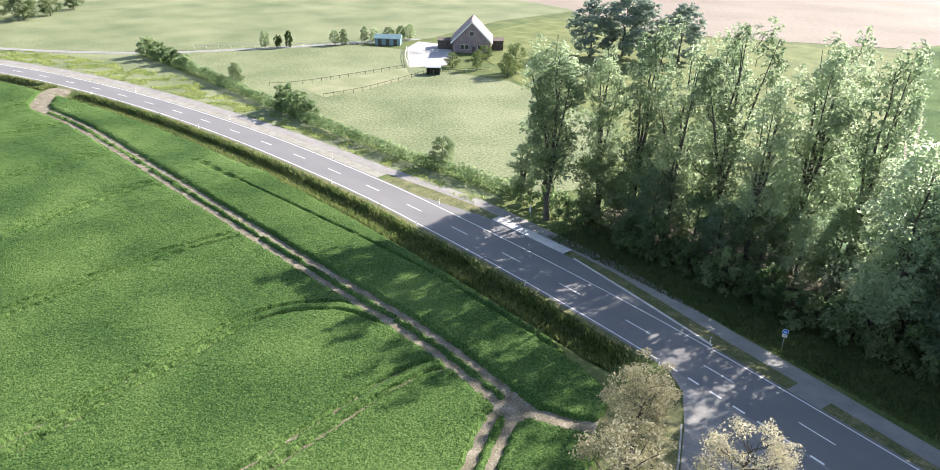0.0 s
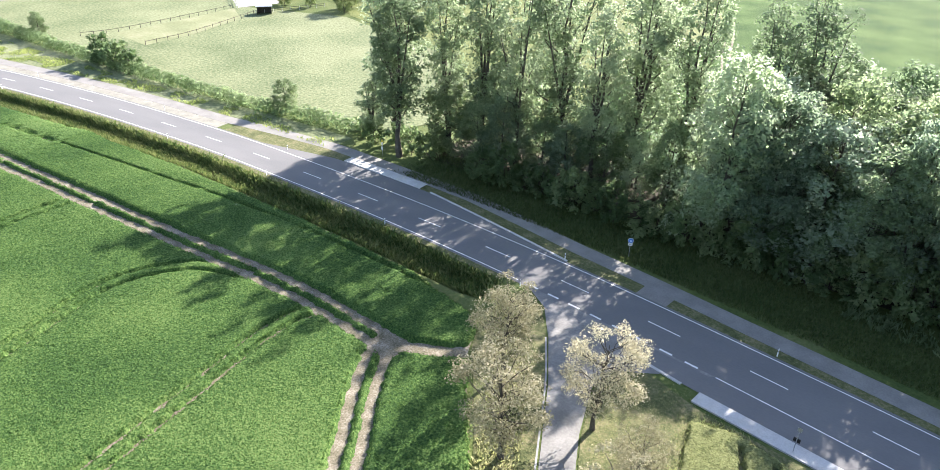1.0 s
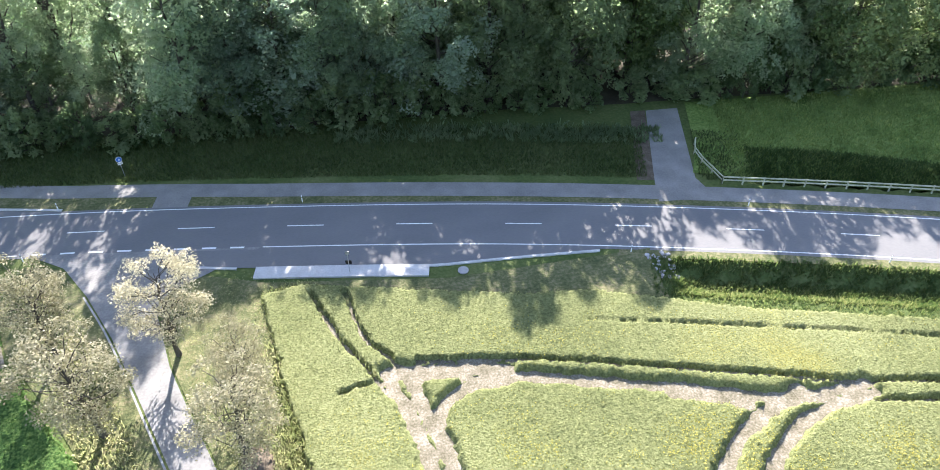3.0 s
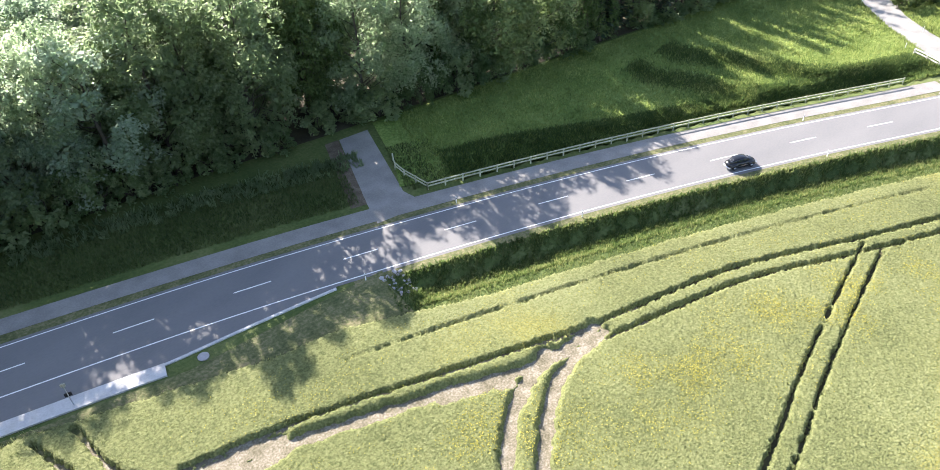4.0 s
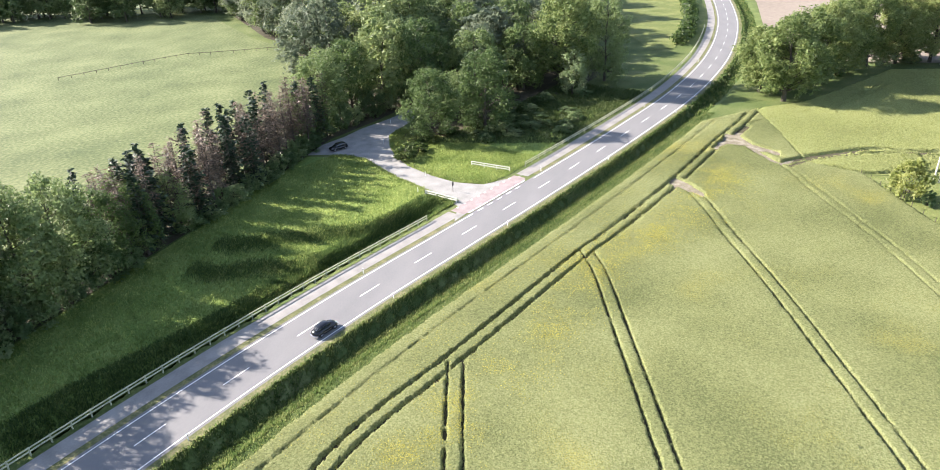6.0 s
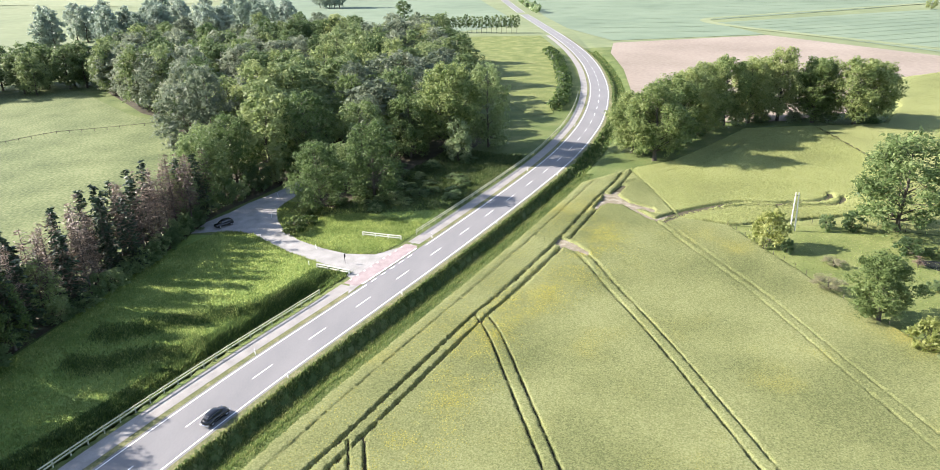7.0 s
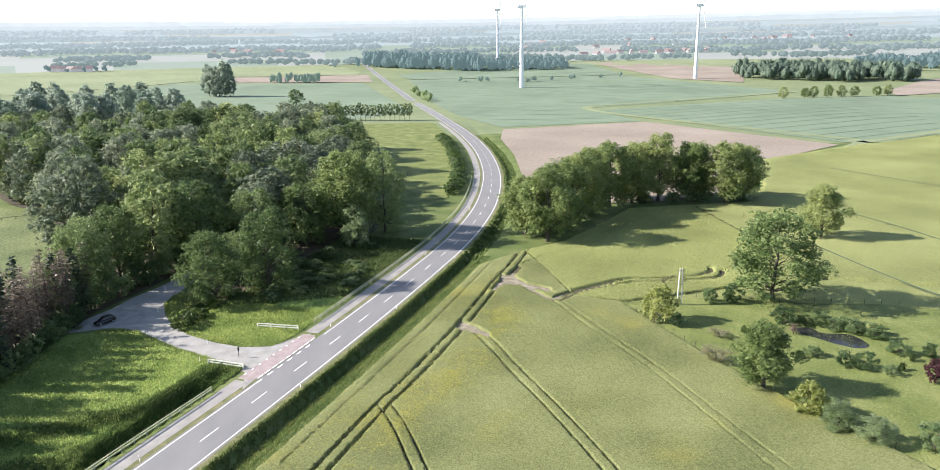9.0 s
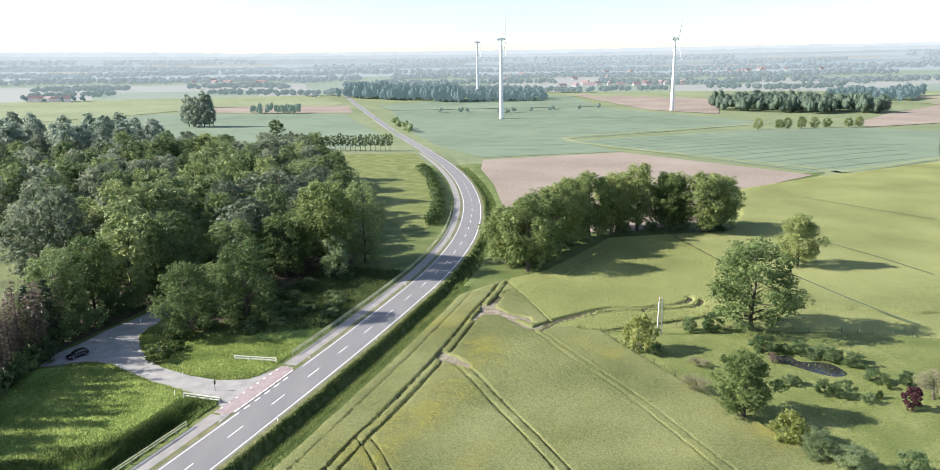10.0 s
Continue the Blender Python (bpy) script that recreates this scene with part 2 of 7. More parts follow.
def tube(points, radii, n=7):
    """Vertices and quads of a tapered tube along points."""
    P = np.asarray(points, float)
    T = np.gradient(P, axis=0)
    T /= np.linalg.norm(T, axis=1)[:, None] + 1e-9
    ref = np.array([1.0, 0.0, 0.0]) if abs(T[0, 0]) < 0.8 else np.array([0.0, 1.0, 0.0])
    U = np.cross(T, ref)
    U /= np.linalg.norm(U, axis=1)[:, None] + 1e-9
    W = np.cross(T, U)
    a = np.linspace(0, 2 * np.pi, n, endpoint=False)
    ring = P[:, None] + np.asarray(radii, float)[:, None, None] * (np.cos(a)[None, :, None] * U[:, None] + np.sin(a)[None, :, None] * W[:, None])
    i, j = np.meshgrid(np.arange(len(P) - 1), np.arange(n), indexing="ij")
    q = np.stack([i * n + j, i * n + (j + 1) % n, (i + 1) * n + (j + 1) % n, (i + 1) * n + j], -1).reshape(-1, 4)
    return ring.reshape(-1, 3), q


def joined(pieces):
    """Several (verts, quads) as one."""
    vs, fs, k = [], [], 0
    for v, f in pieces:
        v = np.asarray(v, float).reshape(-1, 3)
        vs.append(v), fs.append(np.asarray(f, int) + k)
        k += len(v)
    return np.concatenate(vs), np.concatenate(fs)


# ---- plan: the main road's centre line, west to east ----
CENTRE = [(-420, -20), (-330, 22), (-280, 42), (-238.7, 57.6), (-204.5, 65.7), (-168.4, 70.6), (-131.4, 72.6), (-95.6, 71.9), (-71.3, 69.8), (-47.4, 66.8), (-23.7, 62.7),
          (-0.4, 57.4), (22.8, 51.3), (45.6, 43.9), (67.9, 35.6), (89.4, 26.4), (110.6, 16.3), (132, 6.1), (154.2, -4.1), (176.7, -14), (199, -23.2), (222, -31),
          (250, -38.5), (285, -45), (325, -49.6), (380, -52), (445, -50.4), (517, -45), (600, -37), (710, -26), (880, -10), (1160, 18), (1600, 65), (2000, 118)]


def smooth_line(pts, step=2.0):
    """A Catmull-Rom line through pts, evenly sampled."""
    P = np.asarray(pts, float)
    P = np.concatenate([[2 * P[0] - P[1]], P, [2 * P[-1] - P[-2]]])
    out = []
    for a, b, c, d in zip(P, P[1:], P[2:], P[3:]):
        t = np.linspace(0, 1, 24, endpoint=False)[:, None]
        out.append(0.5 * (2 * b + (c - a) * t + (2 * a - 5 * b + 4 * c - d) * t ** 2 + (3 * b - a - 3 * c + d) * t ** 3))
    Q = np.concatenate(out + [P[-2:-1]])
    s = np.r_[0, np.cumsum(np.linalg.norm(np.diff(Q, axis=0), axis=1))]
    even = np.arange(0, s[-1], step)
    return np.stack([np.interp(even, s, Q[:, k]) for k in range(Q.shape[1])], 1)


ROAD = smooth_line(CENTRE, 2.0)
ROAD_T = np.gradient(ROAD, axis=0)
ROAD_T /= np.linalg.norm(ROAD_T, axis=1)[:, None]
ROAD_N = np.stack([-ROAD_T[:, 1], ROAD_T[:, 0]], 1)                # to the north
EYE0 = np.array([5.0, -9.0])


def road_offset(x, y):
    """Distance to the north of the centre line (south: negative), and the place along it, for arrays."""
    x, y = np.asarray(x, float), np.asarray(y, float)
    best, side = np.full(x.shape, 1e9), np.zeros(x.shape)
    for (px, py), (nx, ny) in zip(ROAD[::2], ROAD_N[::2]):
        d2 = (x - px) ** 2 + (y - py) ** 2
        near = d2 < best
        best = np.where(near, d2, best)
        side = np.where(near, (x - px) * nx + (y - py) * ny, side)
    return np.sign(side) * np.sqrt(best) * 0.0 + np.where(best < 1e4, side, np.sign(side) * np.sqrt(best))


STEP_Y, STEP_A, STEP_B = (24, 30, 35.6, 46, 57), (126, 117, 111.2, 108.5, 103), (114, 105, 102, 99.5, 95)    # two grassy steps across the meadow


def ramp_np(v, a, b):
    t = np.clip((v - a) / (b - a), 0, 1)
    return t * t * (3 - 2 * t)


def far_rise(x, y):
    r = np.hypot(x - EYE0[0], y - EYE0[1])
    return 150.0 * (np.clip(r - 700.0, 0, 3700.0) / 3500.0) ** 1.5


def ground_z(x, y, o=None):
    """The height of the ground: ditches beside the road, the bank of the meadow, hills far off."""
    x, y = np.asarray(x, float), np.asarray(y, float)
    z = far_rise(x, y)
    o = road_offset(x, y) if o is None else o
    dip = ramp_np(o, -11.0, -8.4) * (1 - ramp_np(o, -6.9, -5.1))
    where = np.clip(1 - ramp_np(x, -36, -28) + ramp_np(x, 34, 40), 0, 1) * (1 - ramp_np(x, 420, 460)) * ramp_np(x, -320, -300) * (1 - ramp_np(x, -214, -211) * (1 - ramp_np(x, -202, -199)))
    z = z - 1.5 * dip * where
    dip = ramp_np(o, 9.0, 11.0) * (1 - ramp_np(o, 11.8, 16.4))
    dip = 2.5 * dip * ramp_np(x, 50, 58) * (1 - ramp_np(x, 118, 124))
    step = 0.9 * (1 - ramp_np(x - np.interp(y, STEP_Y, STEP_A), -3.4, 0)) + 0.7 * (1 - ramp_np(x - np.interp(y, STEP_Y, STEP_B), -3.4, 0))
    step = step * ramp_np(o, 9.0, 11.5) * (1 - ramp_np(y, 50, 60)) * ramp_np(x, 56, 90) * (1 - ramp_np(x, 126, 129))
    z = z - np.maximum(dip, step)
    return z - 0.05


def ribbon(name, a, b, x0, x1, mat, z=0.0, step=1, thick=0.0):
    """A strip along the road between offsets a and b (numbers or functions of x) for x0 < x < x1."""
    k = np.where((ROAD[:, 0] >= x0) & (ROAD[:, 0] <= x1))[0][::step]
    C, N = ROAD[k], ROAD_N[k]
    oa = a(C[:, 0]) if callable(a) else np.full(len(k), float(a))
    ob = b(C[:, 0]) if callable(b) else np.full(len(k), float(b))
    A, B = C + N * oa[:, None], C + N * ob[:, None]
    za, zb = far_rise(A[:, 0], A[:, 1]) + z, far_rise(B[:, 0], B[:, 1]) + z
    rows = [np.c_[A, za], np.c_[B, zb]]
    if thick:
        rows = [np.c_[A, za - thick]] + rows + [np.c_[B, zb - thick]]
    V = np.stack(rows, 1)
    m, w = len(k), len(rows)
    i, j = np.meshgrid(np.arange(m - 1), np.arange(w - 1), indexing="ij")
    q = np.stack([i * w + j, (i + 1) * w + j, (i + 1) * w + j + 1, i * w + j + 1], -1).reshape(-1, 4)
    return mesh_np(name, V.reshape(-1, 3), q, mat)


def inside(poly, x, y):
    """Which points lie in a polygon."""
    res = np.zeros(np.shape(x), bool)
    P = list(poly)
    for (ax, ay), (bx, by) in zip(P, P[1:] + P[:1]):
        if ay != by:
            cross = ((ay > y) != (by > y)) & (x < (bx - ax) * (y - ay) / (by - ay) + ax)
            res ^= cross
    return res


def line_distance(line, x, y):
    """Distance of points to a polyline."""
    d = np.full(np.shape(x), 1e9)
    for (ax, ay), (bx, by) in zip(line, line[1:]):
        ux, uy = bx - ax, by - ay
        t = np.clip(((x - ax) * ux + (y - ay) * uy) / (ux * ux + uy * uy + 1e-9), 0, 1)
        d = np.minimum(d, np.hypot(x - ax - t * ux, y - ay - t * uy))
    return d


def patch(name, poly, mat, z=0.02, step=20.0, rounded=0, label="", category="ground", kind="structure"):
    """A sheet over a polygon that follows the ground, z above it."""
    from mathutils import geometry
    P = smooth_line(list(poly) + [poly[0]], rounded)[:-1] if rounded else np.array(poly, float)
    if not rounded:
        dense = []
        for a, b in zip(P, np.roll(P, -1, 0)):
            n = max(1, int(np.linalg.norm(b - a) / step))
            dense += [a + (b - a) * i / n for i in range(n)]
        P = np.array(dense)
    lo, hi = P.min(0), P.max(0)
    gx, gy = np.meshgrid(np.arange(lo[0] + step / 2, hi[0], step), np.arange(lo[1] + step / 2, hi[1], step))
    gx, gy = gx.ravel(), gy.ravel()
    keep = inside([tuple(p) for p in P], gx, gy)
    keep &= line_distance([tuple(p) for p in P] + [tuple(P[0])], gx, gy) > step * 0.3
    pts = [Vector(p) for p in P] + [Vector(p) for p in zip(gx[keep], gy[keep])]
    n = len(P)
    vs, _, fs, *_ = geometry.delaunay_2d_cdt(pts, [(i, (i + 1) % n) for i in range(n)], [], 1, 1e-4)
    V = np.array([tuple(v) for v in vs])
    V = np.c_[V, ground_z(V[:, 0], V[:, 1]) + 0.05 + z]
    me = mesh_np(name, V, np.array([list(f) for f in fs if len(f) == 3]), mat)
    flip = me.polygons[0].normal.z < 0
    if flip:
        me.flip_normals()
    return tagged(part(name, me), label or name.replace("_", " "), category, kind=kind)


# ---- ground: one sheet to the horizon ----
def axis_steps(lo, hi, a, b, fine, grow=1.25):
    mid = list(np.arange(a, b + 1e-6, fine))
    up, st = [], fine
    while (up[-1] if up else b) < hi:
        st = min(st * grow, 150)
        up.append((up[-1] if up else b) + st)
    dn, st = [], fine
    while (dn[-1] if dn else a) > lo:
        st = min(st * grow, 150)
        dn.append((dn[-1] if dn else a) - st)
    return np.array(dn[::-1] + mid + up)


def grid_faces(ny, nx, keep=None):
    i, j = np.meshgrid(np.arange(ny - 1), np.arange(nx - 1), indexing="ij")
    q = np.stack([i * nx + j, i * nx + j + 1, (i + 1) * nx + j + 1, (i + 1) * nx + j], -1)
    return q[keep] if keep is not None else q.reshape(-1, 4)


gx, gy = axis_steps(-1500, 4750, -260, 230, 1.25), axis_steps(-3200, 3200, -60, 100, 1.25)
X, Y = np.meshgrid(gx, gy)
Z = ground_z(X, Y) - 0.3 * ramp_np(np.hypot(X - EYE0[0], Y - EYE0[1]), 600, 900)
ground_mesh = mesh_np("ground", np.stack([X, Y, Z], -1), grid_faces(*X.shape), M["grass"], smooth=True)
# beyond 430 m the sheet turns paler: haze put into its colour
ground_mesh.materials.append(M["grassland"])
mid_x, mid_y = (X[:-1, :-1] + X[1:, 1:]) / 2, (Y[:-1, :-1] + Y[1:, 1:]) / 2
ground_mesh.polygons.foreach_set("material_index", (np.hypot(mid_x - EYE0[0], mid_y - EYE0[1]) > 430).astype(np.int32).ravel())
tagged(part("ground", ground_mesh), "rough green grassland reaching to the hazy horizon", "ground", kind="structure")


# ---- the main road ----
road = tagged(part("road", ribbon("road", -4.0, 4.0, -420, 2000, M["asphalt"], 0.0)), "grey asphalt country road curving between fields and wood", "road", kind="structure")
part("edge_line", ribbon("edge_line", 3.44, 3.58, -420, 118, M["white"], 0.012), road, "white edge line")
part("edge_line", ribbon("edge_line", 3.44, 3.58, 136, 2000, M["white"], 0.012), road, "white edge line")
part("edge_line", ribbon("edge_line", -3.58, -3.44, -420, -27, M["white"], 0.012), road, "white edge line")
part("edge_line", ribbon("edge_line", -3.58, -3.43, -4, 2000, M["white"], 0.012), road, "white edge line")
S_ALONG = np.r_[0, np.cumsum(np.linalg.norm(np.diff(ROAD, axis=0), axis=1))]
s_ref = S_ALONG[np.argmin(np.hypot(ROAD[:, 0] + 0.4, ROAD[:, 1] - 57.4))]


def along(s, o=0.0):
    """The place at s metres along the centre line and o to the north, and the line's heading."""
    x, y = np.interp(s, S_ALONG, ROAD[:, 0]), np.interp(s, S_ALONG, ROAD[:, 1])
    tx, ty = np.interp(s, S_ALONG, ROAD_T[:, 0]), np.interp(s, S_ALONG, ROAD_T[:, 1])
    n = math.hypot(tx, ty)
    tx, ty = tx / n, ty / n
    return x - ty * o, y + tx * o, math.atan2(ty, tx)


def s_at(x):
    return float(np.interp(x, ROAD[:, 0], S_ALONG))


dash = box_mesh("lane_dash", [(2.0, 0, 0, 4.0, 0.14, 0.01)], M["white"])
for i in range(-22, 70):
    x, y, h = along(s_ref + 12.0 * i)
    part("lane_dash", dash, road, at=Matrix.Translation((x, y, far_rise(x, y) + 0.008)) @ Matrix.Rotation(h, 4, "Z"))
short = box_mesh("give_way_dash", [(0.75, 0, 0, 1.5, 0.25, 0.01)], M["white"])
for s0, n, o in ((s_at(-26.5), 8, -3.5), (s_at(114.5), 7, 3.5)):
    for i in range(n):
        x, y, h = along(s0 + 3.0 * i, o)
        part("give_way_dash", short, road, at=Matrix.Translation((x, y, 0.008)) @ Matrix.Rotation(h, 4, "Z"))

path_in = lambda x: np.interp(x, [-300, -100, -75, -46, -27, -5, 20, 300], [5.6, 6.3, 9.0, 8.6, 6.5, 5.5, 5.0, 4.9])
path_out = lambda x: np.interp(x, [-300, -100, -75, -46, -27, -5, 20, 300], [8.2, 9.0, 11.6, 11.2, 9.0, 8.1, 7.7, 7.6])
tagged(part("pavement", ribbon("pavement", path_in, path_out, -420, 118.6, M["path"], 0.012)), "grey asphalt cycle path beside the road", "path", kind="structure")
tagged(part("pavement", ribbon("pavement", path_in, path_out, 135.4, 520, M["path"], 0.012)), "grey asphalt cycle path beside the road", "path", kind="structure")
tagged(part("verge", ribbon("verge", 3.9, path_in, -420, -96, M["dust"], -0.012)), "pale dusty gravel verge between road and cycle path", "verge", kind="structure")
tagged(part("verge", ribbon("verge", 3.9, path_in, -97, 118, M["verge"], -0.016)), "dry short grass verge between road and cycle path", "verge", kind="structure")
tagged(part("verge", ribbon("verge", 3.9, path_in, 138, 520, M["verge"], -0.012)), "dry short grass verge between road and cycle path", "verge", kind="structure")
tagged(part("verge", ribbon("verge", -5.0, -3.9, -420, -28, M["verge"], -0.012)), "dry short grass verge at the ditch", "verge", kind="structure")
tagged(part("verge", ribbon("verge", -5.2, -3.9, 33, 520, M["verge"], -0.012)), "dry short grass verge at the ditch", "verge", kind="structure")
side_out = lambda x: np.interp(x, [-300, -240, -198, -170, -137, -106, -76], [38, 38, 26, 20.5, 15.8, 14, 15])
tagged(part("verge", ribbon("verge", lambda x: path_out(x) - 0.1, side_out, -262, -74, M["pasture"], -0.03)), "rough yellowish grass between cycle path and hedge", "verge", kind="structure")
# bus bays
tagged(part("bus_bay", ribbon("bus_bay", 3.9, lambda x: np.interp(x, [-86, -71, -52, -26], [3.9, 7.0, 7.0, 3.9]), -88, -25, M["asphalt"], 0.009)), "asphalt bus bay", "bus bay", kind="structure")
tagged(part("bus_bay", ribbon("bus_bay", lambda x: np.interp(x, [-12, -4, 15.5, 34], [-6.2, -6.8, -6.8, -3.9]), -3.9, -12, 34, M["asphalt"], 0.009)), "asphalt bus bay", "bus bay", kind="structure")
tagged(part("bus_platform", ribbon("bus_platform", 7.0, 8.8, -71, -52, M["kerb"], 0.14, thick=0.2)), "pale concrete bus stop platform", "platform", kind="structure")
tagged(part("bus_platform", ribbon("bus_platform", -8.5, -6.8, -3.4, 15.5, M["kerb"], 0.14, thick=0.2)), "pale concrete bus stop platform", "platform", kind="structure")


# ---- side roads ----
def lane_strip(name, line, half, mat, z, label, rounded=2.0):
    L = smooth_line(line, rounded)
    T = np.gradient(L, axis=0)
    T /= np.linalg.norm(T, axis=1)[:, None]
    N = np.stack([-T[:, 1], T[:, 0]], 1)
    w = np.interp(np.linspace(0, 1, len(L)), np.linspace(0, 1, len(half)), half)[:, None] if isinstance(half, (list, tuple)) else half
    A, B = L - N * w, L + N * w
    V = np.stack([np.c_[A, far_rise(*A.T) + z], np.c_[B, far_rise(*B.T) + z]], 1).reshape(-1, 3)
    i = np.arange(len(L) - 1)
    q = np.stack([2 * i, 2 * i + 2, 2 * i + 3, 2 * i + 1], -1)
    me = mesh_np(name, V, q, mat)
    if me.polygons[0].normal.z < 0:
        me.flip_normals()
    return tagged(part(name, me), label, "road", kind="structure")


patch("side_road", [(-27.4, 59.7), (-23.5, 56.6), (-20.6, 51.5), (-17.6, 45), (-14.6, 37), (-10.5, 26), (-3, 6), (4, -14), (8, -14), (1, 6), (-7.3, 26), (-10.2, 34), (-12.2, 40), (-13.6, 46.7), (-12.6, 50.0), (-9.4, 51.6), (-3.5, 54.6)], M["side"], 0.004, 6, label="pale worn asphalt side road between fruit trees", category="road")
LANE = [(116.5, 18.2), (122.9, 19.0), (126.6, 22.2), (131.4, 28.2), (135.3, 33.7), (140.5, 39.3), (145.2, 43.9), (147, 48), (147, 53.1), (146, 58), (149.9, 58.6), (153.5, 57), (159.2, 54.2), (165.7, 52.2), (170.7, 49.5), (176.3, 46.9), (186, 44.0), (185.6, 40.6), (173, 41.6), (167.1, 42.8), (161.1, 43.8), (154.2, 41.6), (148.3, 38.7), (142, 33.8), (137.2, 27.5), (134.3, 22.1), (133.8, 16.5), (139.5, 9.5)]
patch("side_road", LANE, M["lane"], 0.006, 6, label="pale gravelly lane leading into the wood", category="road")
patch("forest_path", [(40.6, 50.4), (41.8, 54), (48.0, 69.5), (52.4, 69), (46.8, 53.5), (47.3, 49.4)], M["path"], 0.016, 6, label="asphalt path leading into the wood", category="path")


# ---- crops: standing plants with wheel tracks cut through them ----
def noise_np(x, y, scale, seed=0):
    """Smooth value noise on arrays."""
    rng = np.random.RandomState(seed)
    T = rng.rand(256, 256)
    u, v = x / scale, y / scale
    i, j = np.floor(u).astype(int), np.floor(v).astype(int)
    a, b = u - i, v - j
    a, b = a * a * (3 - 2 * a), b * b * (3 - 2 * b)
    g = lambda p, q: T[p % 256, q % 256]
    return g(i, j) * (1 - a) * (1 - b) + g(i + 1, j) * a * (1 - b) + g(i, j + 1) * (1 - a) * b + g(i + 1, j + 1) * a * b


def offset_line(line, o):
    L = smooth_line(line, 1.5)
    T = np.gradient(L, axis=0)
    T /= np.linalg.norm(T, axis=1)[:, None]
    return [tuple(p) for p in L + np.stack([-T[:, 1], T[:, 0]], 1) * o]


def crop_gap(X, Y, wob, ruts, bare, step, seed):
    """How far the crop is worn away at each place, 0 to 1."""
    gap = np.zeros(X.shape)
    for line, half in ruts:
        Lx = np.array(line)
        box = (X > Lx[:, 0].min() - 2) & (X < Lx[:, 0].max() + 2) & (Y > Lx[:, 1].min() - 2) & (Y < Lx[:, 1].max() + 2)
        if box.any():
            wide = half >= 0.4
            d = line_distance(line, X[box], Y[box]) + (0.3 if wide else 0.2) * (noise_np(X[box], Y[box], 0.9, seed + 2) - 0.5) + (0.35 if wide else 0.16) * (noise_np(X[box], Y[box], 0.35, seed + 7) - 0.5)
            core = max(half, step * 0.5) * (0.6 if wide else 0.6)
            worn = 1 - ramp_np(d, core, core + (0.85 if wide else 0.05 + step * 0.25))
            if half < 0.15:      # faint old tracks, half grown over
                worn = worn * np.clip(0.8 * noise_np(X[box], Y[box], 2.2, seed + 11) + 0.05, 0.2, 0.5)
            gap[box] = np.maximum(gap[box], worn)
    for q in bare:
        gap = np.maximum(gap, inside(q, X + 2 * wob, Y + 2 * wob) * 1.0)
    return gap


def crop(name, poly, step, height, ruts, bare, mat, label, seed=1, plants=0, blade=(0.1, 0.34)):
    """A field of standing crop: a rough sheet of foliage with single plants rising from it; ruts are (line, half width), bare are polygons of soil."""
    P = np.array(poly, float)
    lo, hi = P.min(0), P.max(0)
    X, Y = np.meshgrid(np.arange(lo[0], hi[0], step), np.arange(lo[1], hi[1], step))
    rng = np.random.RandomState(seed)
    X = X + rng.uniform(-0.35, 0.35, X.shape) * step
    Y = Y + rng.uniform(-0.35, 0.35, X.shape) * step
    wob = 0.5 * (noise_np(X, Y, 1.3, seed + 1) - 0.5)
    ins = inside(poly, X + wob, Y - wob)
    gap = crop_gap(X, Y, wob, ruts, bare, step, seed)
    up = height * (0.95 + 0.04 * noise_np(X, Y, 5.0, seed + 3) + 0.03 * noise_np(X, Y, 0.7, seed + 5)) + rng.uniform(-0.045, 0.045, X.shape) * min(1.4, step * 3.2)
    Z = ground_z(X, Y) + 0.05 + up * (1 - gap) - 0.25 * gap - (~ins) * 2.0 * height
    cell = ins[:-1, :-1] | ins[1:, :-1] | ins[:-1, 1:] | ins[1:, 1:]
    low = np.minimum.reduce([gap[:-1, :-1], gap[1:, :-1], gap[:-1, 1:], gap[1:, 1:]]) > 0.98
    f = grid_faces(*X.shape, keep=cell & ~low)
    used = np.unique(f)
    back = np.zeros(X.size, int)
    back[used] = np.arange(len(used))
    V = np.stack([X, Y, Z], -1).reshape(-1, 3)[used]
    f = back[f]
    f = np.concatenate([f[:, [0, 1, 2]], f[:, [0, 2, 3]]])
    if plants:
        x, y = rng.uniform(lo[0], hi[0], plants), rng.uniform(lo[1], hi[1], plants)
        ok = inside(poly, x, y)
        x, y = x[ok], y[ok]
        ok = crop_gap(x, y, 0.5 * (noise_np(x, y, 1.3, seed + 1) - 0.5), ruts, bare, step, seed) < 0.25
        x, y = x[ok], y[ok]
        n = len(x)
        zt = ground_z(x, y) + 0.05 + height * (0.95 + 0.04 * noise_np(x, y, 5.0, seed + 3))
        a = rng.uniform(0, np.pi, n)
        d = np.stack([np.cos(a), np.sin(a), np.zeros(n)], 1) * (blade[0] * rng.uniform(0.5, 1.4, n))[:, None]
        tip = rng.normal(size=(n, 2)) * blade[1] * 0.28
        B = np.stack([x, y, zt - 0.1], 1)
        T = np.stack([x + tip[:, 0], y + tip[:, 1], zt - 0.1 + blade[1] * rng.uniform(0.55, 1.2, n)], 1)
        f = np.concatenate([f, np.arange(3 * n).reshape(-1, 3) + len(V)])
        V = np.concatenate([V, np.stack([B - d, B + d, T], 1).reshape(-1, 3)])
    return tagged(part(name, mesh_np(name, V, f, mat, smooth=True)), label, "crop", kind="stuff")


def pair(line, gauge=1.9, half=0.28):
    return [(offset_line(line, gauge / 2), half), (offset_line(line, -gauge / 2), half)]


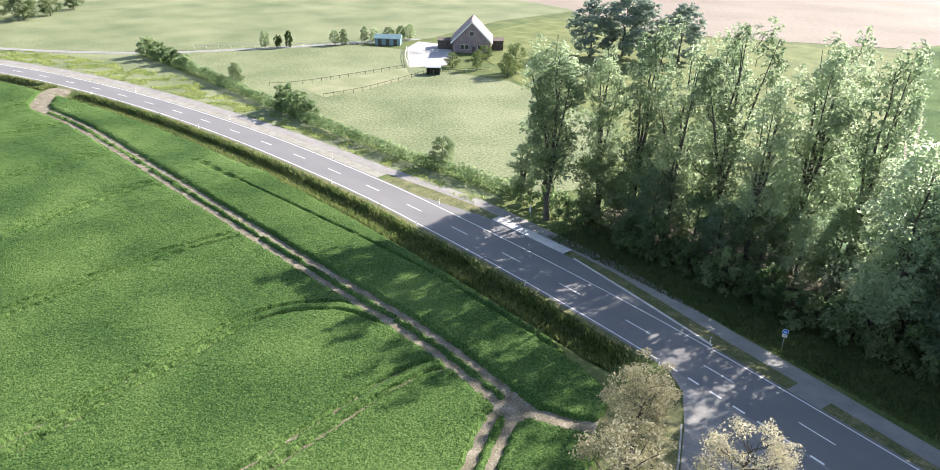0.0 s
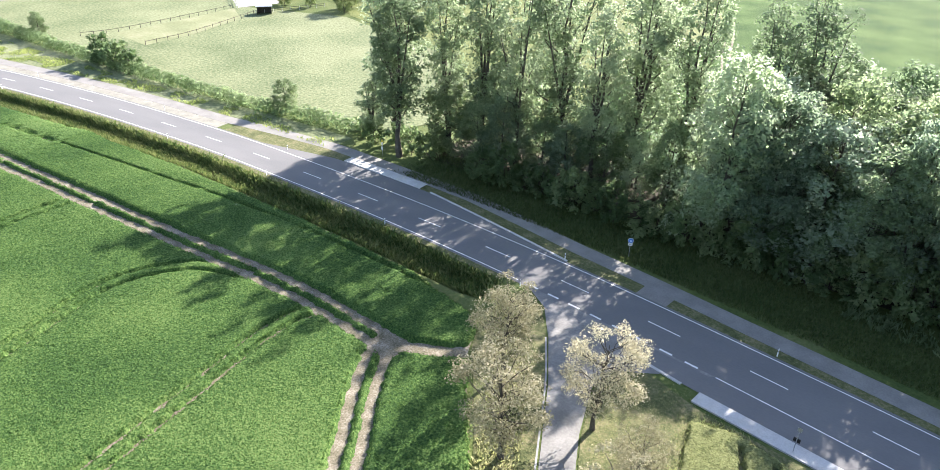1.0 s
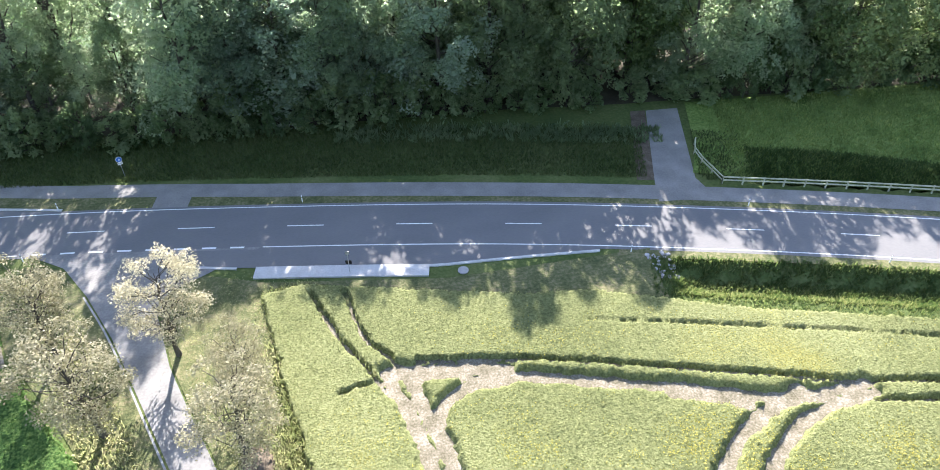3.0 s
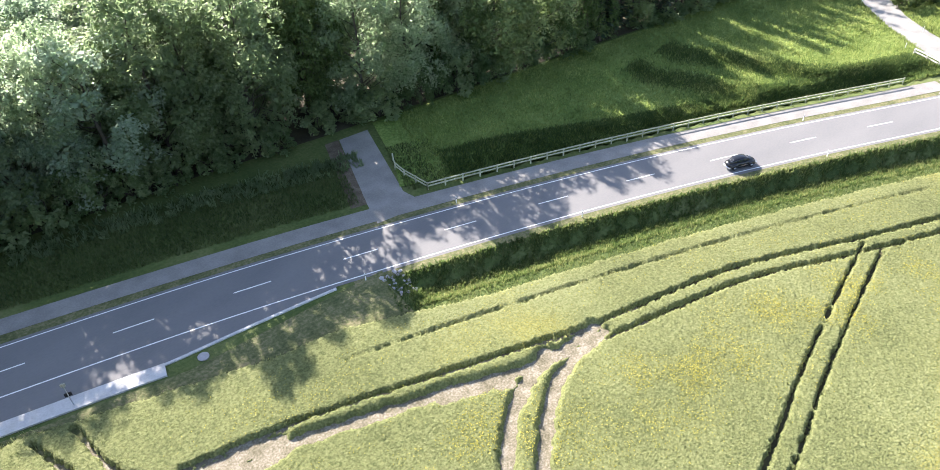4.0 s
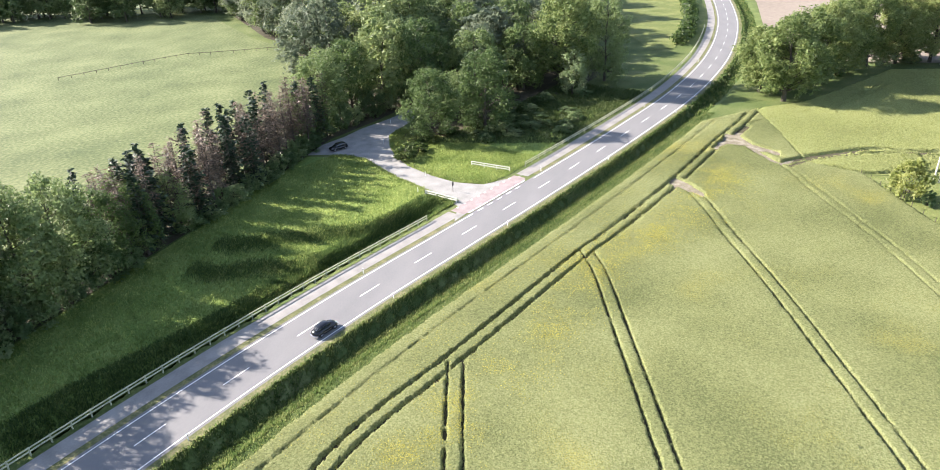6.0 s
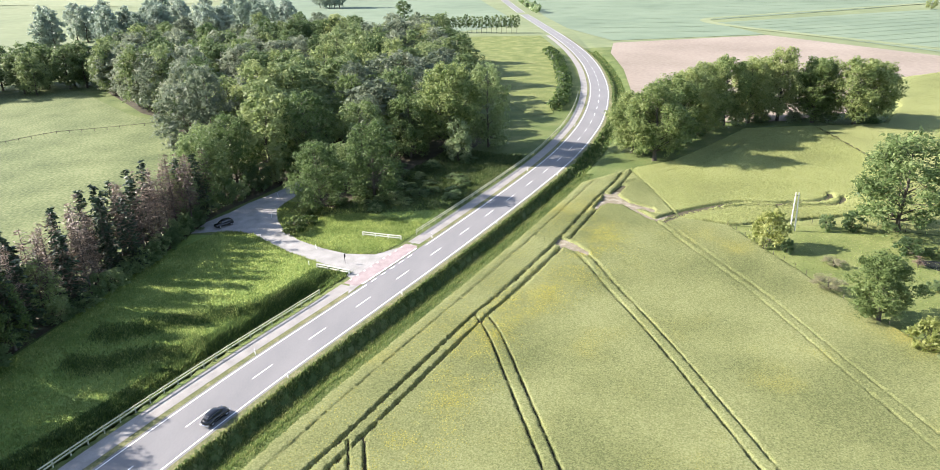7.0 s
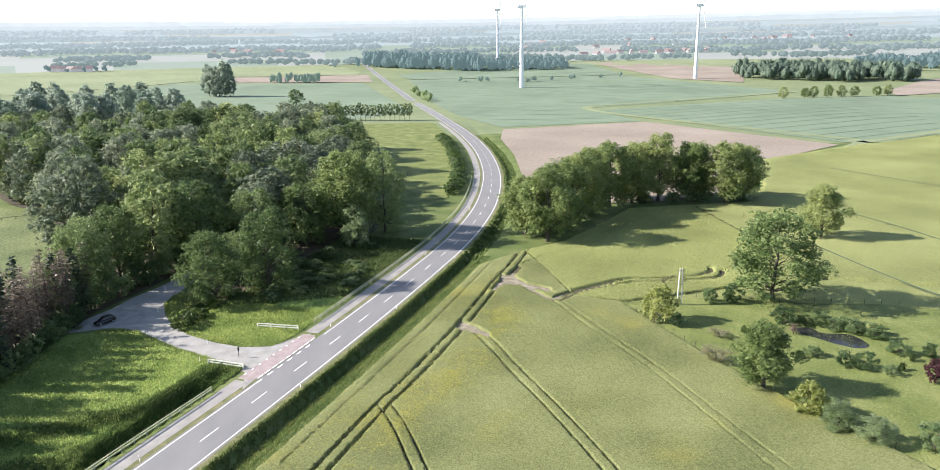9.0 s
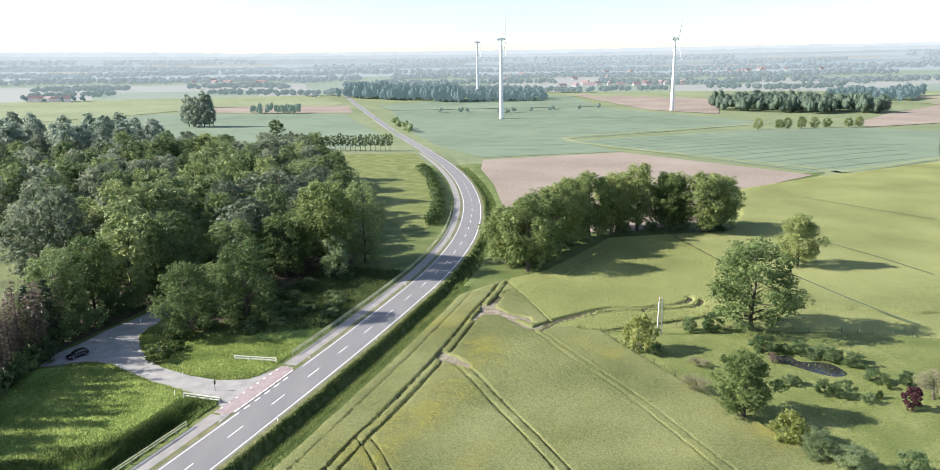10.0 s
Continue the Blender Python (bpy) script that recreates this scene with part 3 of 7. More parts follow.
# west: green cereal
TRACK_W = [(-203, 58), (-200, 53), (-191, 48.5), (-178, 49), (-162, 49.3), (-118, 47.3), (-78, 45.3), (-52, 44.2), (-38, 42.2), (-33, 41.3)]
TRACK_WS = [(-35, 41), (-33.2, 36), (-28, 26), (-20, 10), (-12, -14)]
TRACK_WE = [(-35, 41.5), (-30, 43), (-25, 45.5), (-22, 47)]
west_ruts = pair(TRACK_W, 2.1, 0.5) + pair(TRACK_WS, 2.0, 0.4) + [(TRACK_WE, 1.0)]
for line in ([(-62, -15), (-64.6, 2.4), (-67.4, 21.5), (-68.8, 33), (-64, 41), (-56, 43.5)], [(-44, -15), (-45.9, 19.6), (-46.8, 36), (-45, 43)], [(-88, -15), (-91.3, 10.4), (-93.5, 30), (-92, 45)],
             [(-111, -15), (-116, 18), (-122, 40), (-120, 47)], [(-140, -15), (-143.3, 26), (-145, 48)], [(-168, -15), (-170, 26), (-172, 49)], [(-196, -15), (-197, 20), (-193, 47)]):
    west_ruts += pair(line, 1.9, 0.39)
west_ruts.append((offset_line([(-130, 56.2), (-72, 56.3), (-50, 54.6), (-31, 51.9)], 0.0), 0.18))
west_bare = [[(-209, 60), (-202, 60.5), (-198, 55), (-191, 50.8), (-184, 49.8), (-184, 48), (-192, 47.2), (-200, 50), (-205, 54)], [(-36.6, 42.8), (-33.5, 43.6), (-31.6, 42.6), (-32.4, 39.8), (-34, 38.6), (-35.6, 40.4)]]
ditch_s = [tuple(p) for p in (ROAD + ROAD_N * -11.3)[(ROAD[:, 0] > -330) & (ROAD[:, 0] < -31)][::5]]
WEST = ditch_s + [(-28.5, 50), (-26.5, 44), (-21, 35), (-15.5, 26), (-9, 8), (-2, -16), (-330, -16)]
crop("wheat", [(-113, 62.3)] + [p for p in ditch_s if p[0] > -112] + WEST[len(ditch_s):-1] + [(-113, -16)], 0.3, 0.6, west_ruts, west_bare, M["crop_green"], "dense bright green cereal crop with wheel tracks", 3, 300000, (0.065, 0.25))
crop("wheat", [(-330, -16)] + [p for p in ditch_s if p[0] <= -110] + [(-112.1, 62.4), (-112.1, -16)], 0.6, 0.6, west_ruts, west_bare, M["crop_green"], "dense bright green cereal crop with wheel tracks", 4, 130000, (0.13, 0.26))
patch("field_soil", WEST, M["soil"], 0.01, 30, label="bare earth under the crop", category="soil")
patch("field_access", [(-209, 57.4), (-208, 59.6), (-203.5, 60.6), (-201.4, 60.2), (-198, 54.5), (-193, 51.3), (-194, 48), (-200, 50), (-205, 54)], M["soil"], 0.03, 3, label="bare trodden earth where the track joins the road", category="track")

# east: fading rape
TRACK_E = [(191.5, -42.2), (178, -37), (165.2, -31.1), (137.6, -19.5), (113.9, -8.2), (107, -4.5), (77.7, 9.0), (61.9, 16.6), (46.5, 20.9), (36, 24.7), (27, 28.1), (18, 31.3), (9, 33.6)]
east_ruts = pair(TRACK_E, 2.0, 0.3)
for line in ([(76, 9), (66.9, 7.2), (54.2, 4.4), (45.4, 2.0), (20, -4), (-6, -10)], [(108, -5), (100, -7.5), (84.6, -10.9), (57.8, -16.6), (20, -24)], [(138, -20), (132, -23.6), (115.4, -27.6), (94.9, -32.7), (50, -42)],
             [(190.5, -58.2), (208.5, -73), (220, -81.5), (224.5, -94), (223.5, -106), (223, -129)],
             [(300, -160), (280, -150), (262, -147), (240, -142), (222, -140)]):
    east_ruts += pair(line, 1.9, 0.17 if line[0][0] < 140 else 0.36)
for line in ([(168.4, -34.5), (159.5, -36.6), (151.1, -40.3), (134, -44.5), (118.8, -48.9), (97.6, -53.0), (85.7, -55.2), (60, -60)], [(151, -41.5), (146.2, -43.1), (129.6, -47.5), (114.9, -51.5), (94.8, -55.5), (78.2, -59), (60, -63)],
             [(209.5, -75.1), (202, -78.6), (195.2, -80.7), (170.6, -82.8), (163, -83)], [(177, -38.5), (183.2, -45.5), (189.1, -55.8)], [(224, -97), (215.6, -98.1), (198.3, -101.5), (180, -104)]):
    east_ruts.append((offset_line(line, 0.0), 0.13))
east_ruts.append(([tuple(p) for p in (ROAD + ROAD_N * -14.7)[(ROAD[:, 0] > 30) & (ROAD[:, 0] < 186)][::3]], 0.13))
for line, half in (([(151, -41), (155, -46), (158.5, -53), (161.5, -60.5), (160.5, -67), (161.5, -77), (164, -82), (167.5, -83.5)], 0.55), ([(150, -42.5), (154.7, -48.2), (158.6, -58.8), (158.4, -72), (159.8, -82), (165.4, -86)], 0.45), ([(159.3, -29), (168.4, -34.5), (176, -38)], 0.6), ([(168.4, -34.5), (159.5, -36.6), (151.1, -40.3)], 0.6),
                   ([(6.4, 34.0), (10.5, 33.1), (14.6, 32.4), (17.5, 31.2)], 0.75), ([(14.3, 30.6), (17.9, 30.4), (26.2, 27.4), (31.1, 25.5), (35.7, 23.4), (42.4, 21.3)], 0.42), ([(29.6, 25.5), (32.6, 24.3), (36, 22.2)], 0.6),
                   ([(46, 22.0), (38, 22.0), (33, 20.2), (27.5, 15), (22, 8), (14, -4)], 0.42), ([(46, 21.0), (40, 20.4), (35.5, 18.2), (29.5, 13), (24, 6), (16, -6)], 0.42), ([(40, 23.0), (36, 21.6), (33.5, 20.2)], 0.55),
                   ([(6.5, 33.2), (7.4, 29.5), (8.2, 24.0), (8.6, 12), (8, -8)], 0.5), ([(8.3, 32.5), (8.8, 28.7), (9.8, 23.8), (10.2, 12), (9.6, -8)], 0.5), ([(15.8, 30.7), (12.7, 30.6), (10.2, 29.2), (9.7, 27.4)], 0.42),
                   ([(0.9, 45.5), (2.9, 38.8), (4.4, 35.7), (6.3, 31)], 0.28), ([(4.1, 45), (5.1, 38.5), (6.8, 35.8), (7.9, 33.6)], 0.28), ([(2.1, 32.6), (4.7, 33.1), (7.3, 32.6)], 0.2)):
    east_ruts.append((offset_line(line, 0.0), half))
east_bare = [[(170, -32), (162, -30), (160, -36), (154, -42), (158, -42), (163, -37), (169, -34.5)], [(141, -20.2), (137, -18.5), (135, -21), (131, -24.5), (134, -25), (139, -22)]]
ditch_e = [tuple(p) for p in (ROAD + ROAD_N * -12.4)[(ROAD[:, 0] > 44) & (ROAD[:, 0] < 188)][::5]]
EAST = [(-4, 46.5), (0, 47.2), (7, 44.8), (15, 42), (22, 39.8), (28, 38.6)] + ditch_e + [(189, -41.5), (171, -44), (152, -46), (147.1, -54.5), (105.2, -65.2), (95.9, -69.7), (60, -84), (34, -84), (15, -22), (2, 10), (-1, 22), (-1, 26)]
cut = 112
edge_y = lambda x: float(np.interp(x, [p[0] for p in ditch_e], [p[1] for p in ditch_e]))
crop("rape", EAST[:6] + [p for p in ditch_e if p[0] < cut] + [(cut + 1, edge_y(cut + 1))] + [(cut + 1, -63.3), (105.2, -65.2), (95.9, -69.7), (60, -84), (30, -84), (14, -20), (-1, 14), (-1, 26)], 0.22, 0.55, east_ruts, east_bare, M["crop_yellow"], "tall fading rape crop, green with yellow flowers, cut by wheel tracks", 7, 420000, (0.042, 0.26))
crop("rape", [(cut, edge_y(cut))] + [p for p in ditch_e if p[0] > cut] + [(189, -41.5), (171, -44), (152, -46), (147.1, -54.5), (cut, -63.5)], 0.33, 0.55, east_ruts, east_bare, M["crop_yellow"], "tall fading rape crop, green with yellow flowers, cut by wheel tracks", 8, 130000, (0.06, 0.28))
FAR_E = [(189, -42.5), (196, -54), (212, -68), (232, -84), (236, -128), (262, -146), (315, -166), (350, -235), (392, -338), (420, -420), (150, -420), (146, -220), (146.5, -127.5), (151.2, -119), (155, -104), (153.5, -86), (150, -69), (147.5, -55.5), (152, -46.5), (171, -44.5)]
crop("rape", [(189, -41.4), (196, -54), (212, -68), (232, -84), (234, -106), (154.8, -106), (155, -104), (153.5, -86), (150, -69), (147.5, -55.5), (152, -45.9), (171, -43.9)], 0.42, 0.56, east_ruts, east_bare, M["crop_pale"], "tall pale green rape crop beyond the oaks", 9, 110000, (0.1, 0.36))
crop("rape", [(154.8, -105.5), (234, -105.5), (236, -128), (262, -146), (315, -166), (350, -235), (392, -338), (420, -420), (150, -420), (146, -220), (146.5, -127.5), (151.2, -119)], 1.1, 0.6, [], [], M["crop_pale"], "tall pale green rape crop beyond the oaks", 10, 150000, (0.16, 0.3))
patch("field_soil", EAST, M["soil_in_shade"], 0.004, 30, label="earth under the crop, shade put into its colour", category="soil")
for q in ([(-1, 44), (5, 44), (20, 36), (36, 30), (52, 23.5), (50, 18), (38, 14), (30, 5), (20, -10), (10.5, -10), (3, 9), (0, 20)], [(172, -31), (160, -28), (150, -42), (158, -46), (170, -38)], [(142, -18), (136, -16.5), (128, -26), (134, -28), (142, -22)]):
    patch("field_soil", q, M["soil"], 0.012, 8, label="bare pale earth of the wheel tracks", category="soil")
patch("field_soil", FAR_E, M["soil_in_shade"], 0.001, 30, label="earth under the far crop, shade put into its colour", category="soil")


M["petal"] = material("rape_flower", [(0.40, 0.37, 0.07), (0.50, 0.45, 0.09), (0.60, 0.54, 0.14)], 0.3, 4.0, translucent=0.4, island=0.6)


def flower_heads(line, n, spread, seed, label):
    """Yellow heads standing just above the crop, thick along a line and thinning out from it."""
    rng = np.random.RandomState(seed)
    L = smooth_line(line, 1.0)
    P = L[rng.randint(0, len(L), n)] + rng.normal(size=(n, 2)) * spread
    keep = (noise_np(P[:, 0], P[:, 1], 4.0, seed) + 0.6 * noise_np(P[:, 0], P[:, 1], 1.2, seed + 1) > rng.uniform(0.5, 1.2, n)) & inside(EAST, P[:, 0], P[:, 1])
    P = P[keep]
    P = P[crop_gap(P[:, 0], P[:, 1], 0 * P[:, 0], east_ruts, east_bare, 0.3, 7) < 0.2]
    n = len(P)
    c = np.c_[P, ground_z(P[:, 0], P[:, 1]) + rng.uniform(0.58, 0.82, n)]
    a = rng.normal(size=(n, 3)) * np.array([1, 1, 0.5])
    a = a / np.linalg.norm(a, axis=1)[:, None] * rng.uniform(0.035, 0.07, n)[:, None]
    b = np.cross(a, rng.normal(size=(n, 3)) * 0.5 + np.array([0, 0, 1.0]))
    V = np.stack([c - a, c - b * 0.8, c + a, c + b * 0.8], 1).reshape(-1, 3)
    tagged(part("rape_flowers", mesh_np("rape_flowers", V, np.arange(4 * n).reshape(-1, 4), M["petal"])), label, "flowers", kind="stuff")


flower_heads([(40, 14), (56.3, 10.2), (85.6, -0.9), (102.7, -6), (117, -16.5), (136, -28), (150, -27)], 80000, 2.8, 21, "yellow rape flowers standing over the crop")
flower_heads([(12, 36), (26, 33), (50, 25), (80, 12), (120, -6), (160, -24)], 12000, 2.0, 22, "scattered yellow rape flowers along the headland")
flower_heads([(2, 24), (14, 22), (24, 18), (34, 14), (24, 26)], 14000, 3.5, 23, "yellow rape flowers beside the wheel tracks")


# ---- trees ----
def leaves(rng, centres, radii, count, size, flat=1.0, up=0.35, thin=0.62, jitter=0.4):
    """Leaf sprays as bent quads scattered over clumps."""
    C, R = np.asarray(centres, float), np.asarray(radii, float)
    w = R ** 2 / (R ** 2).sum()
    k = rng.choice(len(C), count, p=w)
    d = rng.normal(size=(count, 3))
    d /= np.linalg.norm(d, axis=1)[:, None]
    d[:, 2] = np.where((d[:, 2] < -0.25) & (rng.rand(count) < 0.6), -d[:, 2], d[:, 2])
    rad = R[k] * (1 - 0.42 * rng.rand(count) ** 2)
    P = C[k] + d * rad[:, None] * np.array([1, 1, flat])
    n = d + rng.normal(size=(count, 3)) * jitter + np.array([0, 0, up])
    n /= np.linalg.norm(n, axis=1)[:, None]
    a = np.cross(n, rng.normal(size=(count, 3)))
    a /= np.linalg.norm(a, axis=1)[:, None]
    b = np.cross(n, a)
    s = (size * rng.uniform(0.6, 1.35, count))[:, None]
    V = np.stack([P - a * s, P - b * s * thin + n * s * 0.12, P + a * s, P + b * s * thin - n * s * 0.1], 1)
    return V.reshape(-1, 3), np.arange(4 * count).reshape(-1, 4)


def lump(seed, detail):
    """A rough ball of unit size."""
    bm = bmesh.new()
    bmesh.ops.create_icosphere(bm, subdivisions=detail, radius=1.0)
    V, F = np.array([v.co[:] for v in bm.verts]), np.array([[v.index for v in f.verts] for f in bm.faces])
    bm.free()
    return V * np.random.RandomState(seed).uniform(0.78, 1.12, len(V))[:, None], F


LUMPS = [lump(k, 1) for k in range(5)]
LUMPS_FINE = [lump(k, 2) for k in range(5)]


def limb(rng, a, b, r0, r1, bend=0.12, n=4):
    a, b = np.asarray(a, float), np.asarray(b, float)
    t = np.linspace(0, 1, n)[:, None]
    P = a + (b - a) * t
    P[1:-1] += rng.normal(size=(n - 2, 3)) * bend * np.linalg.norm(b - a) * np.array([1, 1, 0.4])
    return tube(P, np.linspace(r0, r1, n), 4)


def conifer_meshes(kind, seed, h, width, low, trunk_r):
    """Trunk and crown of a spruce: whorls of drooping branches; a dying one keeps bare twigs alone."""
    rng = np.random.RandomState(seed)
    dead = kind == "dead"
    zs = np.linspace(-0.3, h * 0.98, 9)
    sway = rng.normal(size=(9, 2)) * 0.006 * h
    axis = np.c_[sway, zs]
    bits = [tube(axis, trunk_r * (1 - 0.93 * np.clip(zs, 0, h) / h), 7)]
    quads = []
    z = low
    while z < h * 0.985:
        f = (1 - z / h)
        for k in range(5 if dead else 6):
            a = rng.uniform(0, 2 * np.pi)
            L = (width / 2 * f ** (0.62 if dead else 0.7) + 0.18) * rng.uniform(0.55, 1.15) * (0.8 if dead and z < 0.45 * h else 1)
            out = np.array([math.cos(a), math.sin(a), 0.0])
            side = np.array([-math.sin(a), math.cos(a), 0.0])
            drop = rng.uniform(0.1, 0.42) if z < h * 0.75 else -rng.uniform(0.1, 0.6)
            root = np.array([np.interp(z, zs, axis[:, 0]), np.interp(z, zs, axis[:, 1]), z])
            if L > 0.8:
                bits.append(tube([root, root + out * L * 0.55 - np.array([0, 0, drop * L * 0.45]), root + out * L - np.array([0, 0, drop * L])], [0.035, 0.025, 0.01], 3))
            n = max(2, int(L * (3.4 if dead else 2.6)))
            for j in range(n):
                q = (j + rng.uniform(0.4, 1.0)) / n
                p = root + out * L * q - np.array([0, 0, drop * L * q]) + rng.normal(size=3) * 0.12
                d = out * rng.uniform(0.3, 1.0) + side * rng.uniform(-1.1, 1.1) + np.array([0, 0, rng.uniform(-0.6, 0.35)])
                d = d / np.linalg.norm(d) * rng.uniform(0.3, 0.6)
                w = np.cross(d, rng.normal(size=3) + np.array([0, 0, 1.0]))
                w = w / (np.linalg.norm(w) + 1e-6) * (rng.uniform(0.045, 0.1) if dead else rng.uniform(0.16, 0.3))
                quads.append([p - d * 0.5, p + w, p + d, p - w])
        z += rng.uniform(0.34, 0.6)
    trunk = mesh_np(kind + "_trunk", *joined(bits), M["bark"], smooth=True)
    V = np.array(quads).reshape(-1, 3)
    return trunk, mesh_np(kind + "_crown", V, np.arange(len(V)).reshape(-1, 4), M["leaf_" + kind])


def tree_meshes(kind, seed, h, width, low, count, size, trunk_r, shape="round", clumps=34):
    """Trunk and crown meshes of one tree, standing at the origin: boughs carry sprays, sprays carry leaves."""
    if shape == "cone":
        return conifer_meshes(kind, seed, h, width, low, trunk_r)
    rng = np.random.RandomState(seed)
    far = kind.startswith("far")
    C, R = [], []
    spin = rng.uniform(0, 6.28)
    leaders = [(spin + k * 2.1 + rng.uniform(-0.5, 0.5), width * rng.uniform(0.16, 0.4), rng.uniform(0.78, 1.0)) for k in range(3)]
    for i in range(clumps):
        u = (i + rng.rand()) / clumps
        z = low + (h - low) * (0.05 + 0.9 * u)
        r = width * rng.uniform(0.14, 0.24)
        if shape in ("round", "full"):
            f = math.sin(math.pi * min(1, 0.17 + 0.79 * u)) ** 0.6 * rng.uniform(0.82, 1.1)
        elif shape == "poplar":
            f = (0.5 + 0.5 * math.sin(math.pi * min(1, 0.1 + u * 0.86))) * (1 - 0.45 * u ** 3) * rng.uniform(0.5, 1.15)
            r = width * rng.uniform(0.13, 0.21)
        else:
            z += rng.uniform(-0.5, 0.5)
            f = math.sin(math.pi * min(1, 0.2 + 0.72 * u)) ** 0.5 * rng.uniform(0.75, 1.3)
            r = width * rng.uniform(0.11, 0.18)
        if far:
            f = math.sin(math.pi * min(1, 0.17 + 0.79 * u)) ** 0.6
            r = width * rng.uniform(0.18, 0.26)
        elif shape == "round":
            f *= rng.uniform(0.8, 1.2)
        ang = i * 2.39996 + rng.uniform(-0.6, 0.6)
        rr = width / 2 * f * (0.38 + 0.55 * math.sqrt(rng.rand()))
        x0 = y0 = 0.0
        if shape == "poplar":
            la, lr, lz = leaders[i % len(leaders)]
            z = low + (z - low) * lz
            rise = max(0.0, (z / h - 0.25) / 0.75)
            x0, y0, rr = math.cos(la) * lr * rise, math.sin(la) * lr * rise, rr * 0.62
        C.append((x0 + rr * math.cos(ang), y0 + rr * math.sin(ang), z))
        R.append(r * (0.65 + 0.35 * min(1, f)))
    C, R = np.array(C), np.array(R)
    top = h * 0.88
    lean = rng.uniform(-0.03, 0.03, 2) * h * (3.0 if shape == "open" else 1.0)
    zs = np.linspace(0, top, 8)
    axis = np.c_[lean[0] * (zs / h) ** 2 + rng.normal(size=8) * 0.008 * h * (zs > 0), lean[1] * (zs / h) ** 2 + rng.normal(size=8) * 0.008 * h * (zs > 0), zs]
    axis[0, 2] = -0.3
    rad = trunk_r * (1 - 0.88 * (zs / top) ** 0.9)
    rad[0] *= 1.35
    bits = [tube(axis, rad, 9)]
    C[:, :2] += lean * (C[:, 2:] / h) ** 2
    if shape == "poplar":
        for la, lr, lz in leaders:
            t = np.linspace(0, 1, 7)
            foot = np.array([np.interp(h * 0.25, axis[:, 2], axis[:, 0]), np.interp(h * 0.25, axis[:, 2], axis[:, 1])])
            P = np.c_[foot[0] + math.cos(la) * lr * t, foot[1] + math.sin(la) * lr * t, h * 0.25 + (h * 0.93 * lz - h * 0.25) * t ** 0.9]
            bits.append(tube(P, trunk_r * 0.62 * (1 - 0.92 * t), 7))
    for c in C[:: 2 if far else 1]:
        reach = math.hypot(c[0], c[1])
        z0 = max(h * 0.12, min(c[2] * 0.85, c[2] - reach * (1.6 if shape == "poplar" else 0.8)))
        p = [np.interp(z0, axis[:, 2], axis[:, k]) for k in range(2)] + [z0]
        if shape == "poplar":
            p = [c[0] * 0.55, c[1] * 0.55, c[2] - reach * 0.7]
        bits.append(limb(rng, p, c, max(0.05, trunk_r * 0.38 * (1 - z0 / h)), 0.025))
    trunk = mesh_np(kind + "_trunk", *joined(bits), M["bark"], smooth=True)
    twigs = 9 if far else 15
    k = np.repeat(np.arange(len(C)), twigs)
    d = rng.normal(size=(len(k), 3))
    d /= np.linalg.norm(d, axis=1)[:, None]
    away = C[k] * np.array([1, 1, 0]) / (np.linalg.norm(C[k][:, :2], axis=1)[:, None] + 0.5)
    d += 0.45 * away + np.array([0, 0, 0.3])
    d /= np.linalg.norm(d, axis=1)[:, None]
    T = C[k] + d * (R[k] * rng.uniform(0.5, 1.05, len(k)))[:, None] * np.array([1, 1, 1.35 if shape == "poplar" else 0.95])
    V, Q = leaves(rng, T, R[k] * rng.uniform(0.26, 0.46, len(k)) * (1.5 if shape == "open" else 1.0), count, size, flat=0.8, up=0.45 if far else 0.6, jitter=0.35 if far else 0.6)
    bits = [(V, np.concatenate([Q[:, [0, 1, 2]], Q[:, [0, 2, 3]]]))]
    if shape in ("full", "round"):      # larger sprays deep inside the crown
        V, Q = leaves(rng, C, R * 0.66, count // (5 if far else 7), size * (2.3 if far else 2.0), up=0.2, jitter=0.5 if far else 1.0)
        bits.append((V, np.concatenate([Q[:, [0, 1, 2]], Q[:, [0, 2, 3]]])))
    crown = mesh_np(kind + "_crown", *joined(bits), M["leaf_" + kind])
    return trunk, crown


def leafy(name, cols, tr=0.55, glow=1.5, island=0.5, spec=0.28):
    return material(name, cols, 0.18, 1.5, rough=0.5, spec=spec, island=island, obj=0.5, translucent=tr, glow=glow)


M["leaf_poplar"] = leafy("poplar_leaf", [(0.115, 0.158, 0.088), (0.197, 0.248, 0.147), (0.298, 0.35, 0.23)], 0.66, 1.8, 0.2)
M["leaf_maple"] = leafy("maple_leaf", [(0.121, 0.168, 0.093), (0.205, 0.262, 0.156), (0.307, 0.36, 0.244)], 0.68, 1.9, 0.2)
M["leaf_oak"] = leafy("oak_leaf", [(0.095, 0.136, 0.046), (0.165, 0.212, 0.075), (0.26, 0.295, 0.118)], 0.38, 1.5, 0.35, spec=0.14)
M["leaf_willow"] = leafy("willow_leaf", [(0.129, 0.176, 0.113), (0.207, 0.268, 0.185), (0.293, 0.356, 0.276)], 0.68, 1.8, 0.2)
M["leaf_lime"] = leafy("lime_leaf", [(0.121, 0.165, 0.083), (0.2, 0.25, 0.137), (0.307, 0.35, 0.22)], 0.68, 1.8, 0.2)
M["leaf_spruce"] = leafy("spruce_needle", [(0.012, 0.028, 0.012), (0.022, 0.045, 0.018), (0.04, 0.065, 0.03)], 0.1)
M["leaf_dead"] = leafy("dead_spruce_twig", [(0.095, 0.066, 0.046), (0.155, 0.112, 0.08), (0.23, 0.168, 0.125)], 0.1, 1.5)
